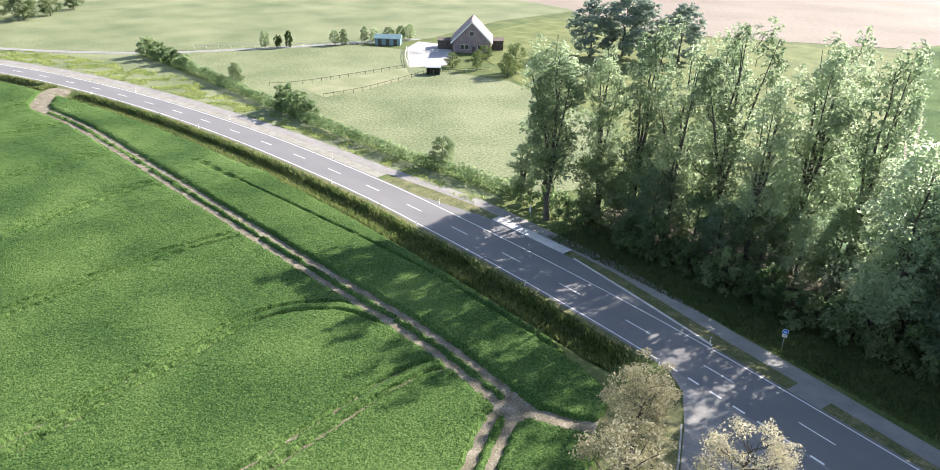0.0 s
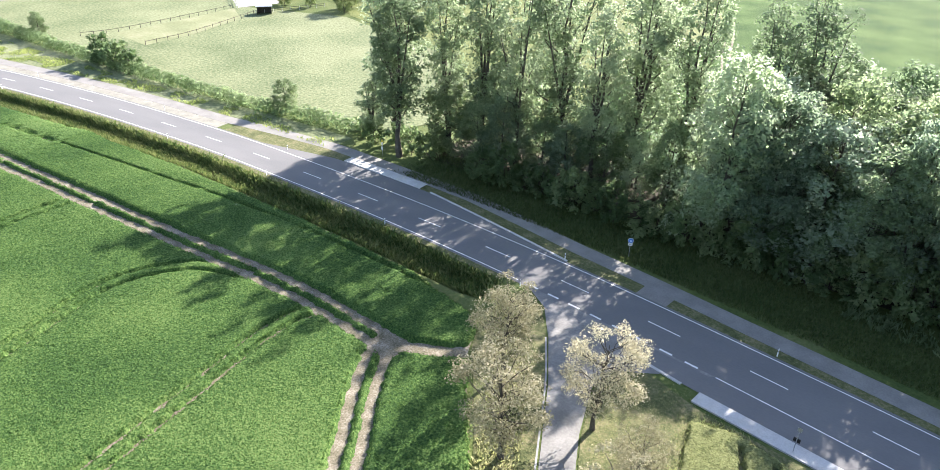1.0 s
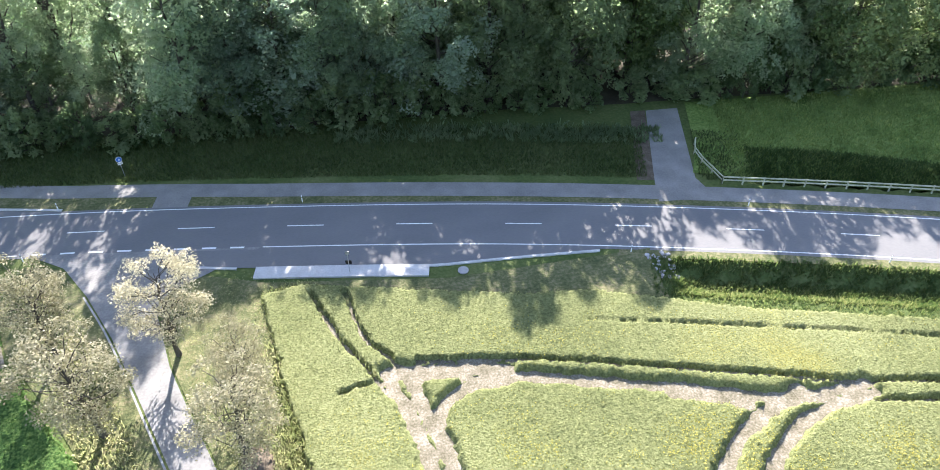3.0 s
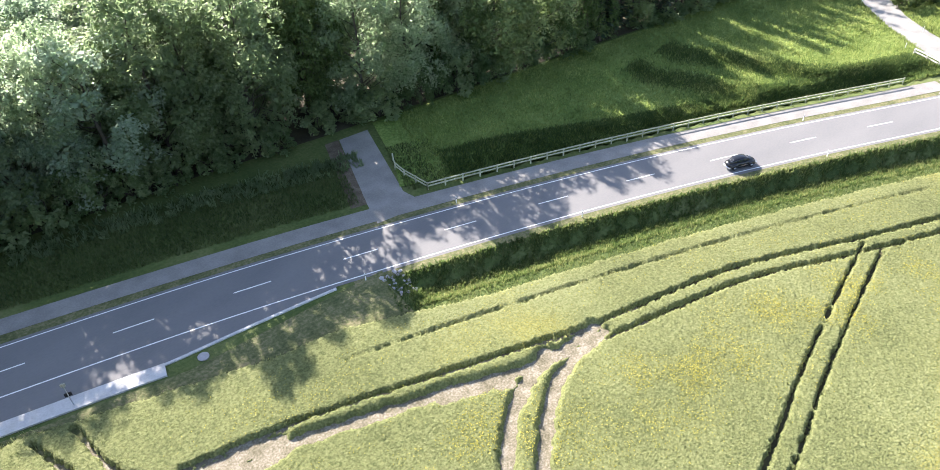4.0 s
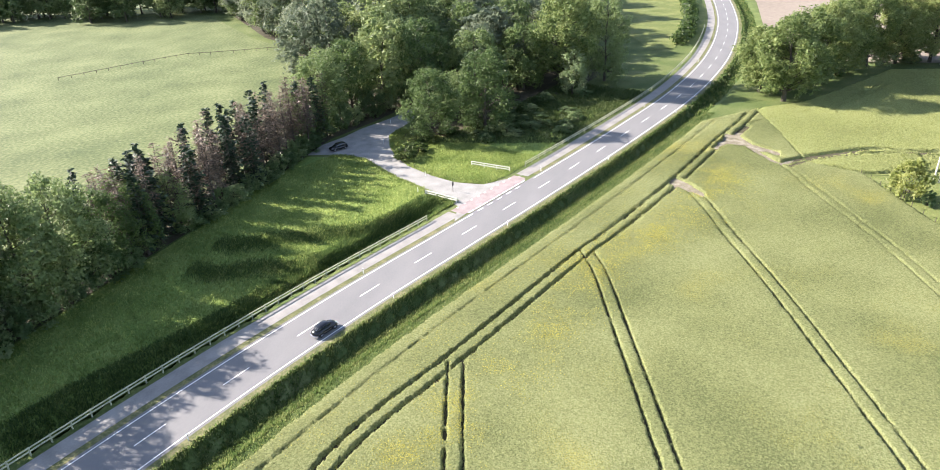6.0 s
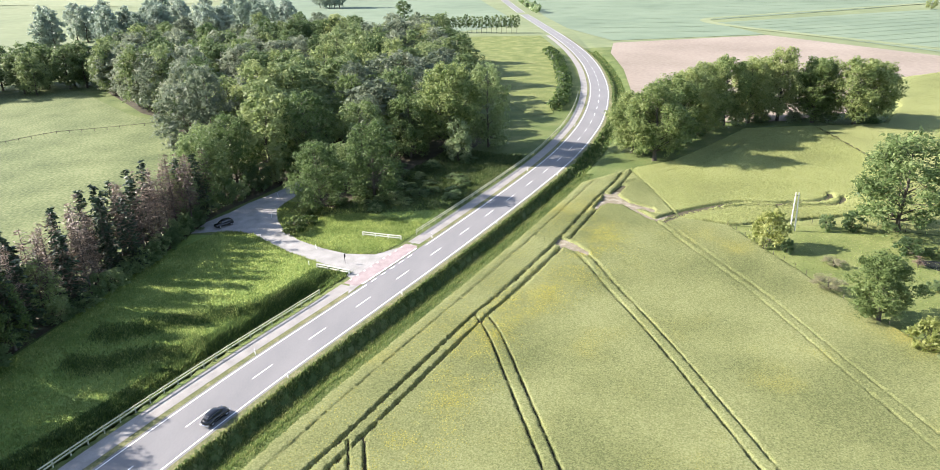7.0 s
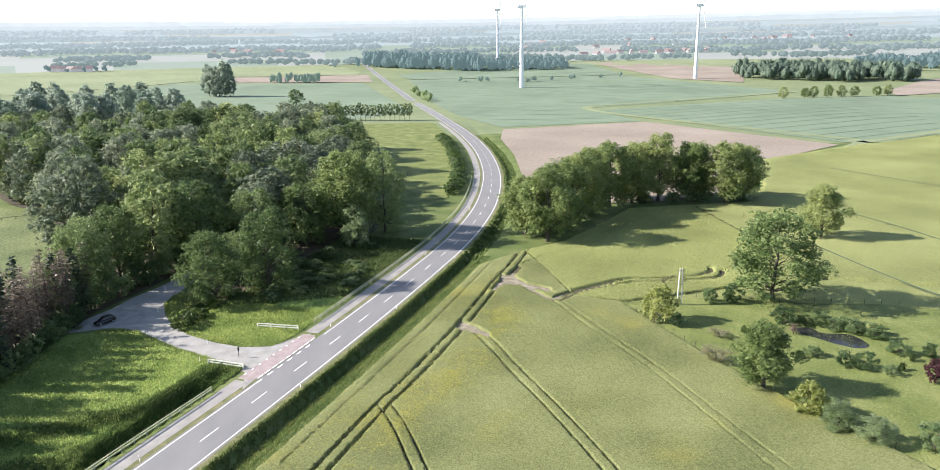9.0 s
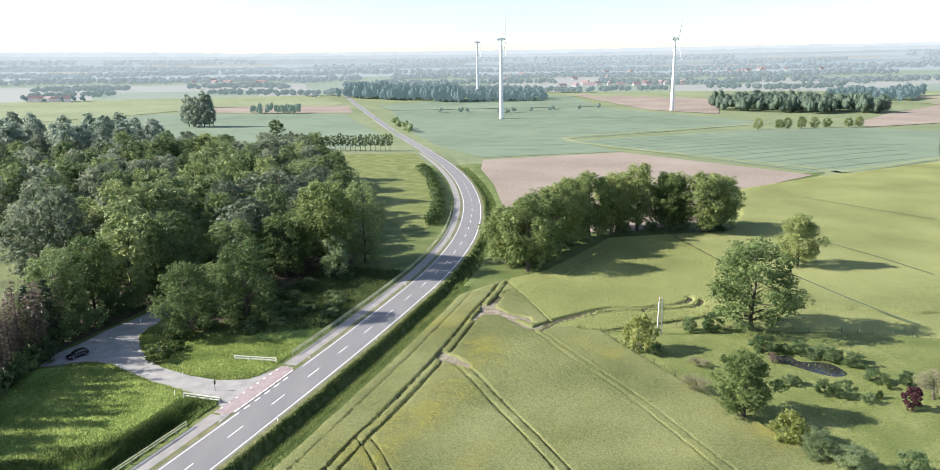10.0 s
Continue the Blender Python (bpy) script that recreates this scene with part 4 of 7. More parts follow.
M["leaf_blossom"] = leafy("blossom", [(0.205, 0.195, 0.115), (0.315, 0.295, 0.19), (0.45, 0.42, 0.30)], 0.5, 1.4, 0.4)
M["leaf_bush"] = leafy("bush_leaf", [(0.035, 0.062, 0.016), (0.065, 0.10, 0.028), (0.12, 0.155, 0.05)])
M["leaf_yellow"] = leafy("yellow_leaf", [(0.165, 0.195, 0.055), (0.25, 0.275, 0.09), (0.35, 0.365, 0.145)])
M["leaf_purple"] = leafy("purple_leaf", [(0.03, 0.01, 0.015), (0.06, 0.02, 0.03), (0.10, 0.04, 0.05)])
M["leaf_far_maple"] = leafy("far_maple_leaf", [(0.064, 0.102, 0.038), (0.112, 0.158, 0.063), (0.19, 0.235, 0.1)], 0.32, 1.4, 0.2, spec=0.12)
M["leaf_far_willow"] = leafy("far_willow_leaf", [(0.1, 0.128, 0.08), (0.152, 0.182, 0.118), (0.235, 0.265, 0.175)], 0.32, 1.4, 0.2, spec=0.14)
M["leaf_far_lime"] = leafy("far_lime_leaf", [(0.1, 0.142, 0.05), (0.165, 0.208, 0.082), (0.255, 0.288, 0.125)], 0.45, 1.6, 0.2, spec=0.14)
# haze put into far poplar leaves: paler, bluer than the near poplar's
M["leaf_far_poplar"] = leafy("hazed_poplar_leaf", [(0.17, 0.225, 0.17), (0.225, 0.28, 0.215), (0.29, 0.34, 0.27)], 0.4, 1.4, 0.15)
M["leaf_thicket"] = leafy("thicket_leaf", [(0.074, 0.115, 0.051), (0.13, 0.182, 0.085), (0.214, 0.265, 0.14)], 0.68, 1.9, 0.2)
M["leaf_lanetree"] = leafy("lane_tree_leaf", [(0.062, 0.1, 0.033), (0.115, 0.166, 0.058), (0.2, 0.252, 0.105)], 0.34, 1.4, 0.3, spec=0.14)
M["leaf_row_tree"] = M["leaf_far_maple"]
# grass under the trees: their shade put into its dark colour
M["leaf_shaded_grass"] = leafy("shaded_tall_grass", [(0.035, 0.06, 0.018), (0.06, 0.09, 0.025), (0.10, 0.125, 0.045)], 0.3)

KINDS = {  # height, width, lowest leaves, leaves, leaf size, trunk, shape, clumps, label
    "poplar": (31, 11, 6, 12500, 0.19, 0.42, "poplar", 54, "tall airy poplar with pale green leaves"),
    "maple": (22, 12, 1.5, 9500, 0.2, 0.36, "full", 34, "broad dark green deciduous tree"),
    "oak": (20, 13, 1.8, 12000, 0.235, 0.48, "round", 46, "sturdy oak in full green leaf"),
    "willow": (21, 12, 1.5, 9500, 0.2, 0.38, "full", 36, "grey-green willow with feathery crown"),
    "lime": (20, 11, 1.5, 9500, 0.2, 0.36, "full", 34, "light green deciduous tree in leaf"),
    "lanetree": (20, 14, 0.8, 11000, 0.22, 0.38, "full", 40, "broad dark green tree beside the lane"),
    "spruce": (17, 5, 2.6, 0, 0, 0.20, "cone", 0, "dark green spruce with pointed top"),
    "dead": (16, 5, 5.0, 0, 0, 0.17, "cone", 0, "dying spruce with reddish-brown bare twigs"),
    "blossom": (10.5, 6.5, 3.4, 9500, 0.09, 0.24, "open", 40, "old fruit tree with cream blossom and dark trunk"),
    "far_maple": (22, 13, 1.5, 4600, 0.28, 0.36, "full", 30, "broad dark green deciduous tree"),
    "far_willow": (22, 13, 1.5, 4600, 0.28, 0.36, "full", 30, "grey-green willow with feathery crown"),
    "far_lime": (22, 13, 1.5, 4600, 0.28, 0.36, "full", 30, "light green deciduous tree in leaf"),
    "row_tree": (13, 5.2, 3.8, 700, 0.3, 0.14, "round", 16, "slim planted tree in a straight row"),
    "far_poplar": (31, 14, 1, 3800, 0.46, 0.42, "full", 32, "distant poplar, paled by haze in its leaf colour"),
    "bush": (3.2, 4.0, 0.2, 900, 0.2, 0.06, "round", 16, "dense green bush with small leaves"),
    "thicket": (5.0, 5.0, 0.2, 1400, 0.2, 0.07, "full", 16, "leafy undergrowth at the edge of the wood"),
    "yellow": (5.5, 5.5, 0.6, 2200, 0.2, 0.1, "round", 22, "rounded shrub with yellow-green leaves"),
    "purple": (4.0, 3.4, 0.5, 1300, 0.18, 0.08, "round", 16, "small shrub with dark purple leaves"),
}
STOCK = {}


def tree(kind, x, y, h, width=None, turn=None, variant=None, group="", label="", name=None, z=None):
    """Plants a tree of a kind, scaled to its height and width."""
    H0, W0, low, count, size, tr, shape, clumps, text = KINDS[kind]
    v = (int(abs(x * 7 + y * 13)) % 3) if variant is None else variant
    key = (kind, v)
    z = float(ground_z(np.array([x]), np.array([y]))[0]) if z is None else z
    if key not in STOCK:
        STOCK[key] = tree_meshes(kind, 100 + 17 * v + len(kind) * 3, H0, W0, low, count, size, tr, shape, clumps)
    title = name or {"bush": "bush", "thicket": "bush", "yellow": "shrub", "purple": "shrub", "spruce": "spruce", "dead": "dead_spruce", "blossom": "fruit_tree", "far_maple": "maple_tree", "far_willow": "willow_tree", "far_lime": "lime_tree", "far_poplar": "poplar_tree", "lanetree": "lane_tree"}.get(kind, kind + "_tree")
    ob = thing(title, label or text, "shrub" if kind in ("bush", "thicket", "yellow", "purple") else "tree", group)
    sw = (width or W0 * h / H0) / W0
    ob.matrix_basis = Matrix.Translation((x, y, z)) @ Matrix.Rotation((x * 1.7 + y) if turn is None else turn, 4, "Z") @ Matrix.Diagonal((sw, sw, h / H0, 1))
    part("trunk", STOCK[key][0], ob)
    part("crown", STOCK[key][1], ob)
    return ob


rt = random.Random(5)
# poplars at the bus stop
for x, y, h, w in ((-66.6, 88.4, 33, 11), (-62.5, 83.2, 31, 11), (-57, 89, 32, 9), (-51, 91, 34, 10), (-44, 89, 32, 9), (-38, 92, 35, 11), (-31, 89, 30, 9), (-26, 93, 35, 11), (-19, 92, 35, 10),
                   (-9, 97, 30, 10), (-4, 101, 31, 11), (-70, 86, 12, 7), (-47, 108, 32, 10), (-30, 110, 33, 11)):
    tree("poplar", x, y, h, w * 1.12, group="poplars by the road")
for i in range(17):
    x = -56 + i * 2.7 + rt.uniform(-1, 1)
    tree(rt.choice(["maple", "willow", "lime"]), x, 88.5 + (i % 2) * 5 + rt.uniform(-1, 1), rt.uniform(8, 14), rt.uniform(6, 8.5), group="young trees under the poplars")
# wood along the road, behind the grass bank
patch("forest_floor", [(-58, 85), (-30, 82.5), (-10, 80), (10, 77.5), (30, 75), (46, 72), (50, 71.5), (70, 68.5), (92, 65.5), (122, 60.5), (160, 56.5), (168, 64), (120, 70), (92, 76), (66, 92), (50, 99), (-10, 108), (-56, 112)], M["litter"], 0.02, 8, label="dark leaf litter under the trees", category="forest floor")
for i in range(48):
    x = -10 + (i % 16) * 5.5 + rt.uniform(-1.6, 1.6)
    row = i // 16
    edge = np.interp(x, [-50, -30, -10, 10, 30, 50, 70, 90], [86, 84.5, 82, 79.5, 77, 74.5, 71.5, 68.5])
    y = edge + row * 7.5 + rt.uniform(-1.5, 1.5)
    if row == 0 and 45.5 < x < 53 or (x > 60 and row > 1) or (row == 2 and x > 30):
        continue
    h = (rt.uniform(17 if x < 20 else 20, 26), rt.uniform(16 if x < 20 else 18, 23), rt.uniform(14, 18))[row] * (1.0 if x < 44 else 0.88)
    tree(rt.choice(["willow", "maple", "lime"] if x < 22 else ["maple", "lime", "lanetree"] if x < 40 else ["lanetree", "maple", "lime"]), x, y, h, rt.uniform(9, 13.5), group="trees of the roadside wood")
for i in range(20):
    x = -4 + (i % 10) * 5.2 + rt.uniform(-1.8, 1.8)
    y = np.interp(x, [-10, 30, 50], [101, 97, 91]) + (i // 10) * 6.5 + rt.uniform(-2, 2)
    tree(rt.choice(["maple", "willow", "lime"]), x, y, rt.uniform(17, 21), rt.uniform(10, 13.5), group="trees of the roadside wood")
for x, y, h in ((78, 70, 20), (84, 68.5, 18), (72, 74, 18), (90, 67, 14)):
    tree("lanetree", x, y, h, h * 0.66, group="trees of the roadside wood")
for x, y, h, w in ((94, 135, 16, 13), (86, 134, 18, 13), (79, 131, 20, 12), (72, 128, 20, 13), (64, 127, 20, 12), (56, 126, 19, 13), (48, 126, 20, 12), (40, 126, 19, 13), (32, 126, 19, 12), (24, 126, 19, 13), (83, 140, 18, 12), (68, 135, 19, 12), (52, 134, 19, 13), (36, 134, 19, 13)):
    tree("far_maple", x, y, h, w, group="trees behind the roadside wood", label="dark round tree behind the roadside wood")
for x, y, h, w in ((50.5, 80, 20, 11), (55, 86, 21, 11), (46, 88, 21, 11)):
    tree("lanetree", x, y, h, w, group="trees of the roadside wood")
for x, y in ((-69, 85), (-65, 86.5), (-61, 84.5), (-58, 85.5), (-73, 87.5)):
    tree("thicket", x, y, rt.uniform(3, 5), rt.uniform(3.5, 5), group="undergrowth of the wood", label="leafy bush at the foot of the poplars")
for x, y in ((47.2, 73.2), (50.3, 74.5), (53.4, 72.6)):
    tree("thicket", x, y, 4.5, 4.5, group="undergrowth of the wood", label="dark leafy bush under the trees")
# spruces, dying and alive, along the meadow
for i in range(34):
    x = 94 + i * 2.0 + rt.uniform(-0.9, 0.9)
    for row in range(3):
        y = np.interp(x, [92, 107, 122, 147, 160], [67, 64.5, 62, 59.5, 58]) + row * 3.2 + rt.uniform(-1.2, 1.2)
        dead = rt.random() < (0.85 if x > 138 else 0.6)
        tree("dead" if dead else "spruce", x, y, rt.uniform(12, 16.5), rt.uniform(4.8, 6.6), group="spruces along the meadow")
for x, y, h, w in ((98, 66, 12, 7), (106, 65, 11, 6.5), (101, 71, 13, 7)):
    tree("lanetree", x, y, h, w, group="trees of the roadside wood")
# trees at the lane
for kind, x, y, h, w in (("lanetree", 160.5, 33.4, 16, 12), ("lanetree", 169.4, 22.5, 18, 13.5), ("far_lime", 184, 52, 23, 15), ("lanetree", 189, 43, 22, 15), ("oak", 207, 6.5, 26, 17), ("lime", 199.5, 4, 13, 7), ("lanetree", 216, -4, 24, 13), ("lanetree", 222, 9, 23, 15), ("lanetree", 163, 61, 17, 12), ("lanetree", 171, 63, 18, 13), ("lanetree", 178, 59, 19, 13), ("lanetree", 176, 30, 12, 9), ("lanetree", 196, 30, 18, 14), ("lanetree", 152, 62, 12, 8), ("lanetree", 205, 18, 18, 13)):
    tree(kind, x, y, h, w, group="trees at the lane")
patch("forest_floor", [(150, 60.5), (154, 58.6), (160, 55.6), (172, 50.6), (188, 45.5), (188, 39), (172, 39.5), (160, 40.5), (153, 38), (160, 28), (172, 21), (186, 14), (205, 4), (224, -3), (262, 4), (330, 14), (400, 24), (400, 190), (335, 178), (275, 130), (262, 113), (240, 100), (213, 86), (203, 72), (176, 64), (160, 65)], M["litter"], 0.03, 10, label="dark leaf litter under the trees", category="forest floor")
for i in range(46):
    tree("far_maple", 322 + rt.uniform(-6, 40) - (i % 23) * 1.2, 186 + (i % 23) * 6 + rt.uniform(-3, 3), rt.uniform(17, 22), rt.uniform(11, 15), group="trees of the far wood")
# the wood beyond the lane
for i in range(350):
    x, y = rt.uniform(188, 400), rt.uniform(2, 190)
    south = np.interp(x, [185, 200, 215, 260, 330, 400], [44, 30, 14, 2, 12, 22])
    north = np.interp(x, [190, 204, 213, 240, 262, 275, 335, 400], [48, 66, 86, 100, 113, 130, 178, 190])
    if not south < y < north:
        continue
    tree(rt.choice(["far_maple", "far_maple", "far_maple", "far_willow", "far_willow", "far_lime"]), x, y, rt.uniform(14, 26), rt.uniform(12, 18), group="trees of the far wood")
# oaks on the rise
for x, y, h, w in ((207, -45, 17, 14), (198.3, -49.5, 21, 15), (214, -57, 20, 15), (223, -64, 21, 15), (231, -71, 21, 15), (238, -79, 22, 14), (242, -88, 20, 14), (244, -98, 23, 13), (241, -108, 20, 14), (236, -119, 21, 16), (241, -127, 19, 14), (248, -112, 19, 14), (248, -92, 20, 14)):
    tree("oak", x, y, h, w, group="row of oaks")
for x, y in ((204, -47), (212, -53), (219, -61), (227, -68), (233, -75), (239, -84), (242, -93), (243, -103), (240, -113), (237, -123)):
    tree("thicket", x + rt.uniform(-1, 1), y + rt.uniform(-1, 1), rt.uniform(3, 5), rt.uniform(5, 7.5), group="bushes under the oaks", label="dark leafy bush under the oaks")
tree("lanetree", 143.5, -87, 20, 17, name="oak_tree", label="great lone oak beside the orchard fence")
tree("oak", 189, -125, 15, 11, label="leaning oak alone in the crop")
# fruit trees at the side road
for x, y, h, w in ((-17.0, 33.8, 10.5, 7.8), (-11.4, 41.2, 11, 6.4), (-22.2, 44.1, 10.8, 6.2), (-5.8, 29.0, 9.8, 6.8), (-5.3, 34.9, 8.6, 4.6)):
    tree("blossom", x, y, h, w, group="fruit trees at the side road")
# orchard and pond
tree("oak", 106.2, -65.7, 11, 8.5, label="knotty old pear tree at the orchard fence")
tree("yellow", 136, -58.8, 7, 6), tree("yellow", 97, -68.1, 5.0, 5), tree("yellow", 124, -97, 2.0, 2.4)
for x, y, h, w in ((92.3, -69.8, 4.6, 5.2), (88.6, -72.6, 4.0, 4.6)):
    tree("lime", x, y, h, w, name="bush", label="big loose green bush at the orchard fence")
tree("thicket", 85.5, -79.5, 3.8, 4.5, label="dark leafy bush in the orchard")

# ---- undergrowth, hedges and tall grass ----
def tufts(name, P, size, height, mat, label, rng, category="grass"):
    """Blades and sprays standing on the ground at the places P."""
    n = len(P)
    z = ground_z(P[:, 0], P[:, 1])
    h = height * rng.uniform(0.4, 1.25, n) if np.isscalar(height) else height * rng.uniform(0.5, 1.2, n)
    ang = rng.uniform(0, 2 * np.pi, n)
    a = np.stack([np.cos(ang), np.sin(ang), np.zeros(n)], 1) * (size * rng.uniform(0.6, 1.4, n))[:, None]
    base = np.c_[P, z - 0.05]
    lean = rng.normal(size=(n, 3)) * (0.35 * h)[:, None] * np.array([1, 1, 0])
    top = base + lean + np.c_[np.zeros((n, 2)), h + 0.05]
    V = np.stack([base - a * 0.7, base + a * 0.7, top + a * 0.45 + lean * 0.2, top - a * 0.45], 1)
    return tagged(part(name, mesh_np(name, V.reshape(-1, 3), np.arange(4 * n).reshape(-1, 4), mat)), label, category, kind="stuff")


rg = np.random.RandomState(11)


def strip_points(x0, x1, o0, o1, n):
    x = rg.uniform(x0, x1, n)
    k = np.searchsorted(ROAD[:, 0], x).clip(0, len(ROAD) - 1)
    return ROAD[k] + ROAD_N[k] * rg.uniform(o0, o1, n)[:, None] + ROAD_T[k] * rg.uniform(-1, 1, n)[:, None]


M["leaf_meadow"] = leafy("meadow_grass", [(0.125, 0.175, 0.050), (0.219, 0.269, 0.081), (0.350, 0.388, 0.138)], 0.5, 1.5, 0.35)
M["leaf_ditch"] = leafy("ditch_weeds", [(0.06, 0.10, 0.03), (0.11, 0.15, 0.045), (0.19, 0.21, 0.08)], 0.45)
tufts("ditch_weeds", strip_points(-320, -211, -9.8, -5.2, 14000), 0.2, 0.6, M["leaf_ditch"], "rank green weeds filling the roadside ditch", rg)
tufts("ditch_weeds", strip_points(-200, -31, -9.6, -5.4, 34000), 0.14, 0.8, M["leaf_ditch"], "rank green weeds filling the roadside ditch", rg)
tufts("ditch_weeds", strip_points(37, 190, -10.6, -5.0, 52000), 0.1, 0.36, M["leaf_ditch"], "rank green weeds filling the roadside ditch", rg)
tufts("headland_grass", strip_points(36, 190, -12.8, -10.2, 16000), 0.08, 0.2, M["leaf_ditch"], "bright green grass strip along the crop", rg)
tufts("ditch_weeds", strip_points(190, 430, -10, -5.2, 9000), 0.35, 0.7, M["leaf_ditch"], "rank green weeds filling the roadside ditch", rg)
LANES = [[(38.5, 50), (41.2, 54.5), (46.5, 70), (54, 70), (47.5, 54), (48, 49)], LANE]


def off_lanes(P):
    return P[~inside(LANES[0], P[:, 0], P[:, 1]) & ~inside(LANES[1], P[:, 0], P[:, 1])]


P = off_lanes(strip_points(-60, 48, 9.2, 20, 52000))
tufts("bank_grass", P, 0.075, 0.36, M["leaf_shaded_grass"], "uncut grass on the bank, darkened for its shade", rg)
P = strip_points(47, 146, 9.0, 48, 165000)
P = P[P[:, 1] < np.interp(P[:, 0], [50, 85, 110, 145], [70, 65.5, 61.5, 58.5])]
P = off_lanes(P)
tufts("meadow_grass", P, 0.08, 0.36, M["leaf_meadow"], "tall bright green meadow grass", rg)
patch("meadow", [(50, 59.5), (47, 54.5), (60, 48.5), (90, 36), (116, 25.5), (126, 24), (131, 29.5), (140, 40.5), (145, 46), (145, 57.5), (110, 62), (85, 66), (54, 70)], M["meadow_low"], 0.06, 1.5, label="lush green grass of the triangular meadow")
patch("meadow", [(138.5, 12.5), (136, 20), (139, 27), (144, 33), (150, 38), (156, 40), (162, 30), (160, 14), (175, 3), (190, -6), (170, 1)], M["meadow_low"], 0.012, 3, label="lush green grass beside the lane")
P = strip_points(134, 200, 8.6, 34, 30000)
P = off_lanes(P)
tufts("shade_grass", P[P[:, 0] > 160 - 0.1 * P[:, 1]], 0.15, 0.5, M["leaf_shaded_grass"], "rank grass beneath the lane trees, darkened for their shade", rg)
P = P[P[:, 0] <= 160 - 0.1 * P[:, 1]]
tufts("meadow_grass", P, 0.09, 0.28, M["leaf_meadow"], "tall bright green meadow grass", rg)
# saplings along the edge of the wood
SAP = np.array([along(s_at(x), o)[:2] for x, o in [(rt.uniform(2, 41), rt.uniform(16.6, 20.4)) for _ in range(420)]])
tufts("saplings", np.repeat(SAP, 9, 0) + rg.normal(size=(3780, 2)) * 0.12, 0.1, 0.75, M["leaf_lime"], "young light green saplings in rows", rg, "saplings")
# verge of the side road
M["leaf_straw"] = leafy("straw_grass", [(0.15, 0.18, 0.07), (0.22, 0.24, 0.10), (0.31, 0.31, 0.16)], 0.5, 1.6)
u = rg.rand(22000)
P = np.c_[np.interp(u, [0, 0.16, 0.3, 0.63, 1], [-9, -12.2, -10.8, -6.6, 0]) + np.interp(u, [0, 0.16, 0.63, 1], [11, 12, 5, 2]) * rg.rand(22000), np.interp(u, [0, 1], [50.5, 12])]
P = P[road_offset(P[:, 0], P[:, 1]) < -9.2]
tufts("verge_grass", P + rg.normal(size=P.shape) * 0.8, 0.045, 0.16, M["leaf_straw"], "dry straw-coloured grass beside the side road", rg)
u = rg.rand(6000)
P = np.c_[np.interp(u, [0, .3, 1], [-25, -18.6, -6]) - rg.uniform(0.2, 4.5, 6000), np.interp(u, [0, .3, 1], [55, 43, 10])]
tufts("verge_grass", P, 0.09, 0.35, M["leaf_straw"], "dry straw-coloured grass beside the side road", rg)
n = 9000
P = np.c_[rg.normal(size=n) * 1.1 - 1.6, rg.uniform(12, 47.5, n)]
tufts("verge_grass", P, 0.05, 0.55, M["leaf_straw"], "tall dry grass between verge and crop", rg)
patch("verge", [(-27.5, 58), (-23.7, 56.4), (-20.8, 51.4), (-17.8, 45), (-14.8, 37), (-10.7, 26), (-3.2, 6), (-8, 6), (-15.5, 26), (-21.5, 37), (-27, 46), (-29, 52)], M["verge"], 0.014, 5, label="dry short grass verge of the side road", category="verge")
patch("verge", [(-12.4, 49.9), (-9.3, 51.5), (-3.4, 48.8), (14.6, 44.5), (36, 43.3), (35.3, 41.6), (34.6, 36.0), (30, 36.8), (20, 39.2), (3, 43.5), (0.5, 42), (0.5, 26), (1, 6), (2, 6), (-7.1, 26), (-10, 34), (-12, 40), (-13.4, 46.7)], M["verge"], 0.022, 5, label="dry short grass verge beside the bus bay", category="verge")


def hedge(name, line, h, w, n, size, mat, label):
    rng = np.random.RandomState(n)
    L = smooth_line(line, 1.2)
    C = np.c_[L + rng.normal(size=L.shape) * 0.35, ground_z(*L.T) + h * rng.uniform(0.25, 0.62, len(L))]
    R = w * rng.uniform(0.42, 0.62, len(L))
    V, F = leaves(rng, C, R, n, size, flat=h / w)
    return tagged(part(name, mesh_np(name, V, F, mat)), label, "hedge", kind="stuff")


HEDGE_N = [(-236, 96), (-215, 95.5), (-198, 94.5), (-170, 91.5), (-137, 88.5), (-106, 87), (-76, 88)]
hedge("hedge", HEDGE_N, 2.7, 3.5, 22000, 0.22, M["leaf_thicket"], "long dense green hedge along the pasture")
for x, y, h, w in ((-233, 96, 6, 6.5), (-226, 95.8, 5.5, 6), (-217, 95.5, 5.0, 5.5), (-208, 95.2, 4.4, 5), (-148.5, 91, 6.2, 6.5), (-143, 90, 5.8, 6), (-138, 89.5, 4.6, 5)):
    tree("thicket", x, y, h, w, label="tall bush rising from the hedge")
tree("lime", -93.2, 89.5, 6, 5, label="young light green tree at the hedge"), tree("lime", -181, 96.3, 6, 4.5, label="young light green tree at the hedge")
# rough grass between path and hedge
P = strip_points(-262, -78, 9.2, 22, 30000)
P = P[road_offset(*P.T) < np.interp(P[:, 0], [-262, -240, -198, -170, -137, -106, -76], [30, 30, 22, 17.5, 13.4, 12.5, 13])]
P = P[noise_np(P[:, 0], P[:, 1], 3.0, 9) > 0.42]
tufts("rough_grass", P, 0.16, 0.3, M["leaf_meadow"], "rough uncut grass between cycle path and hedge", rg)
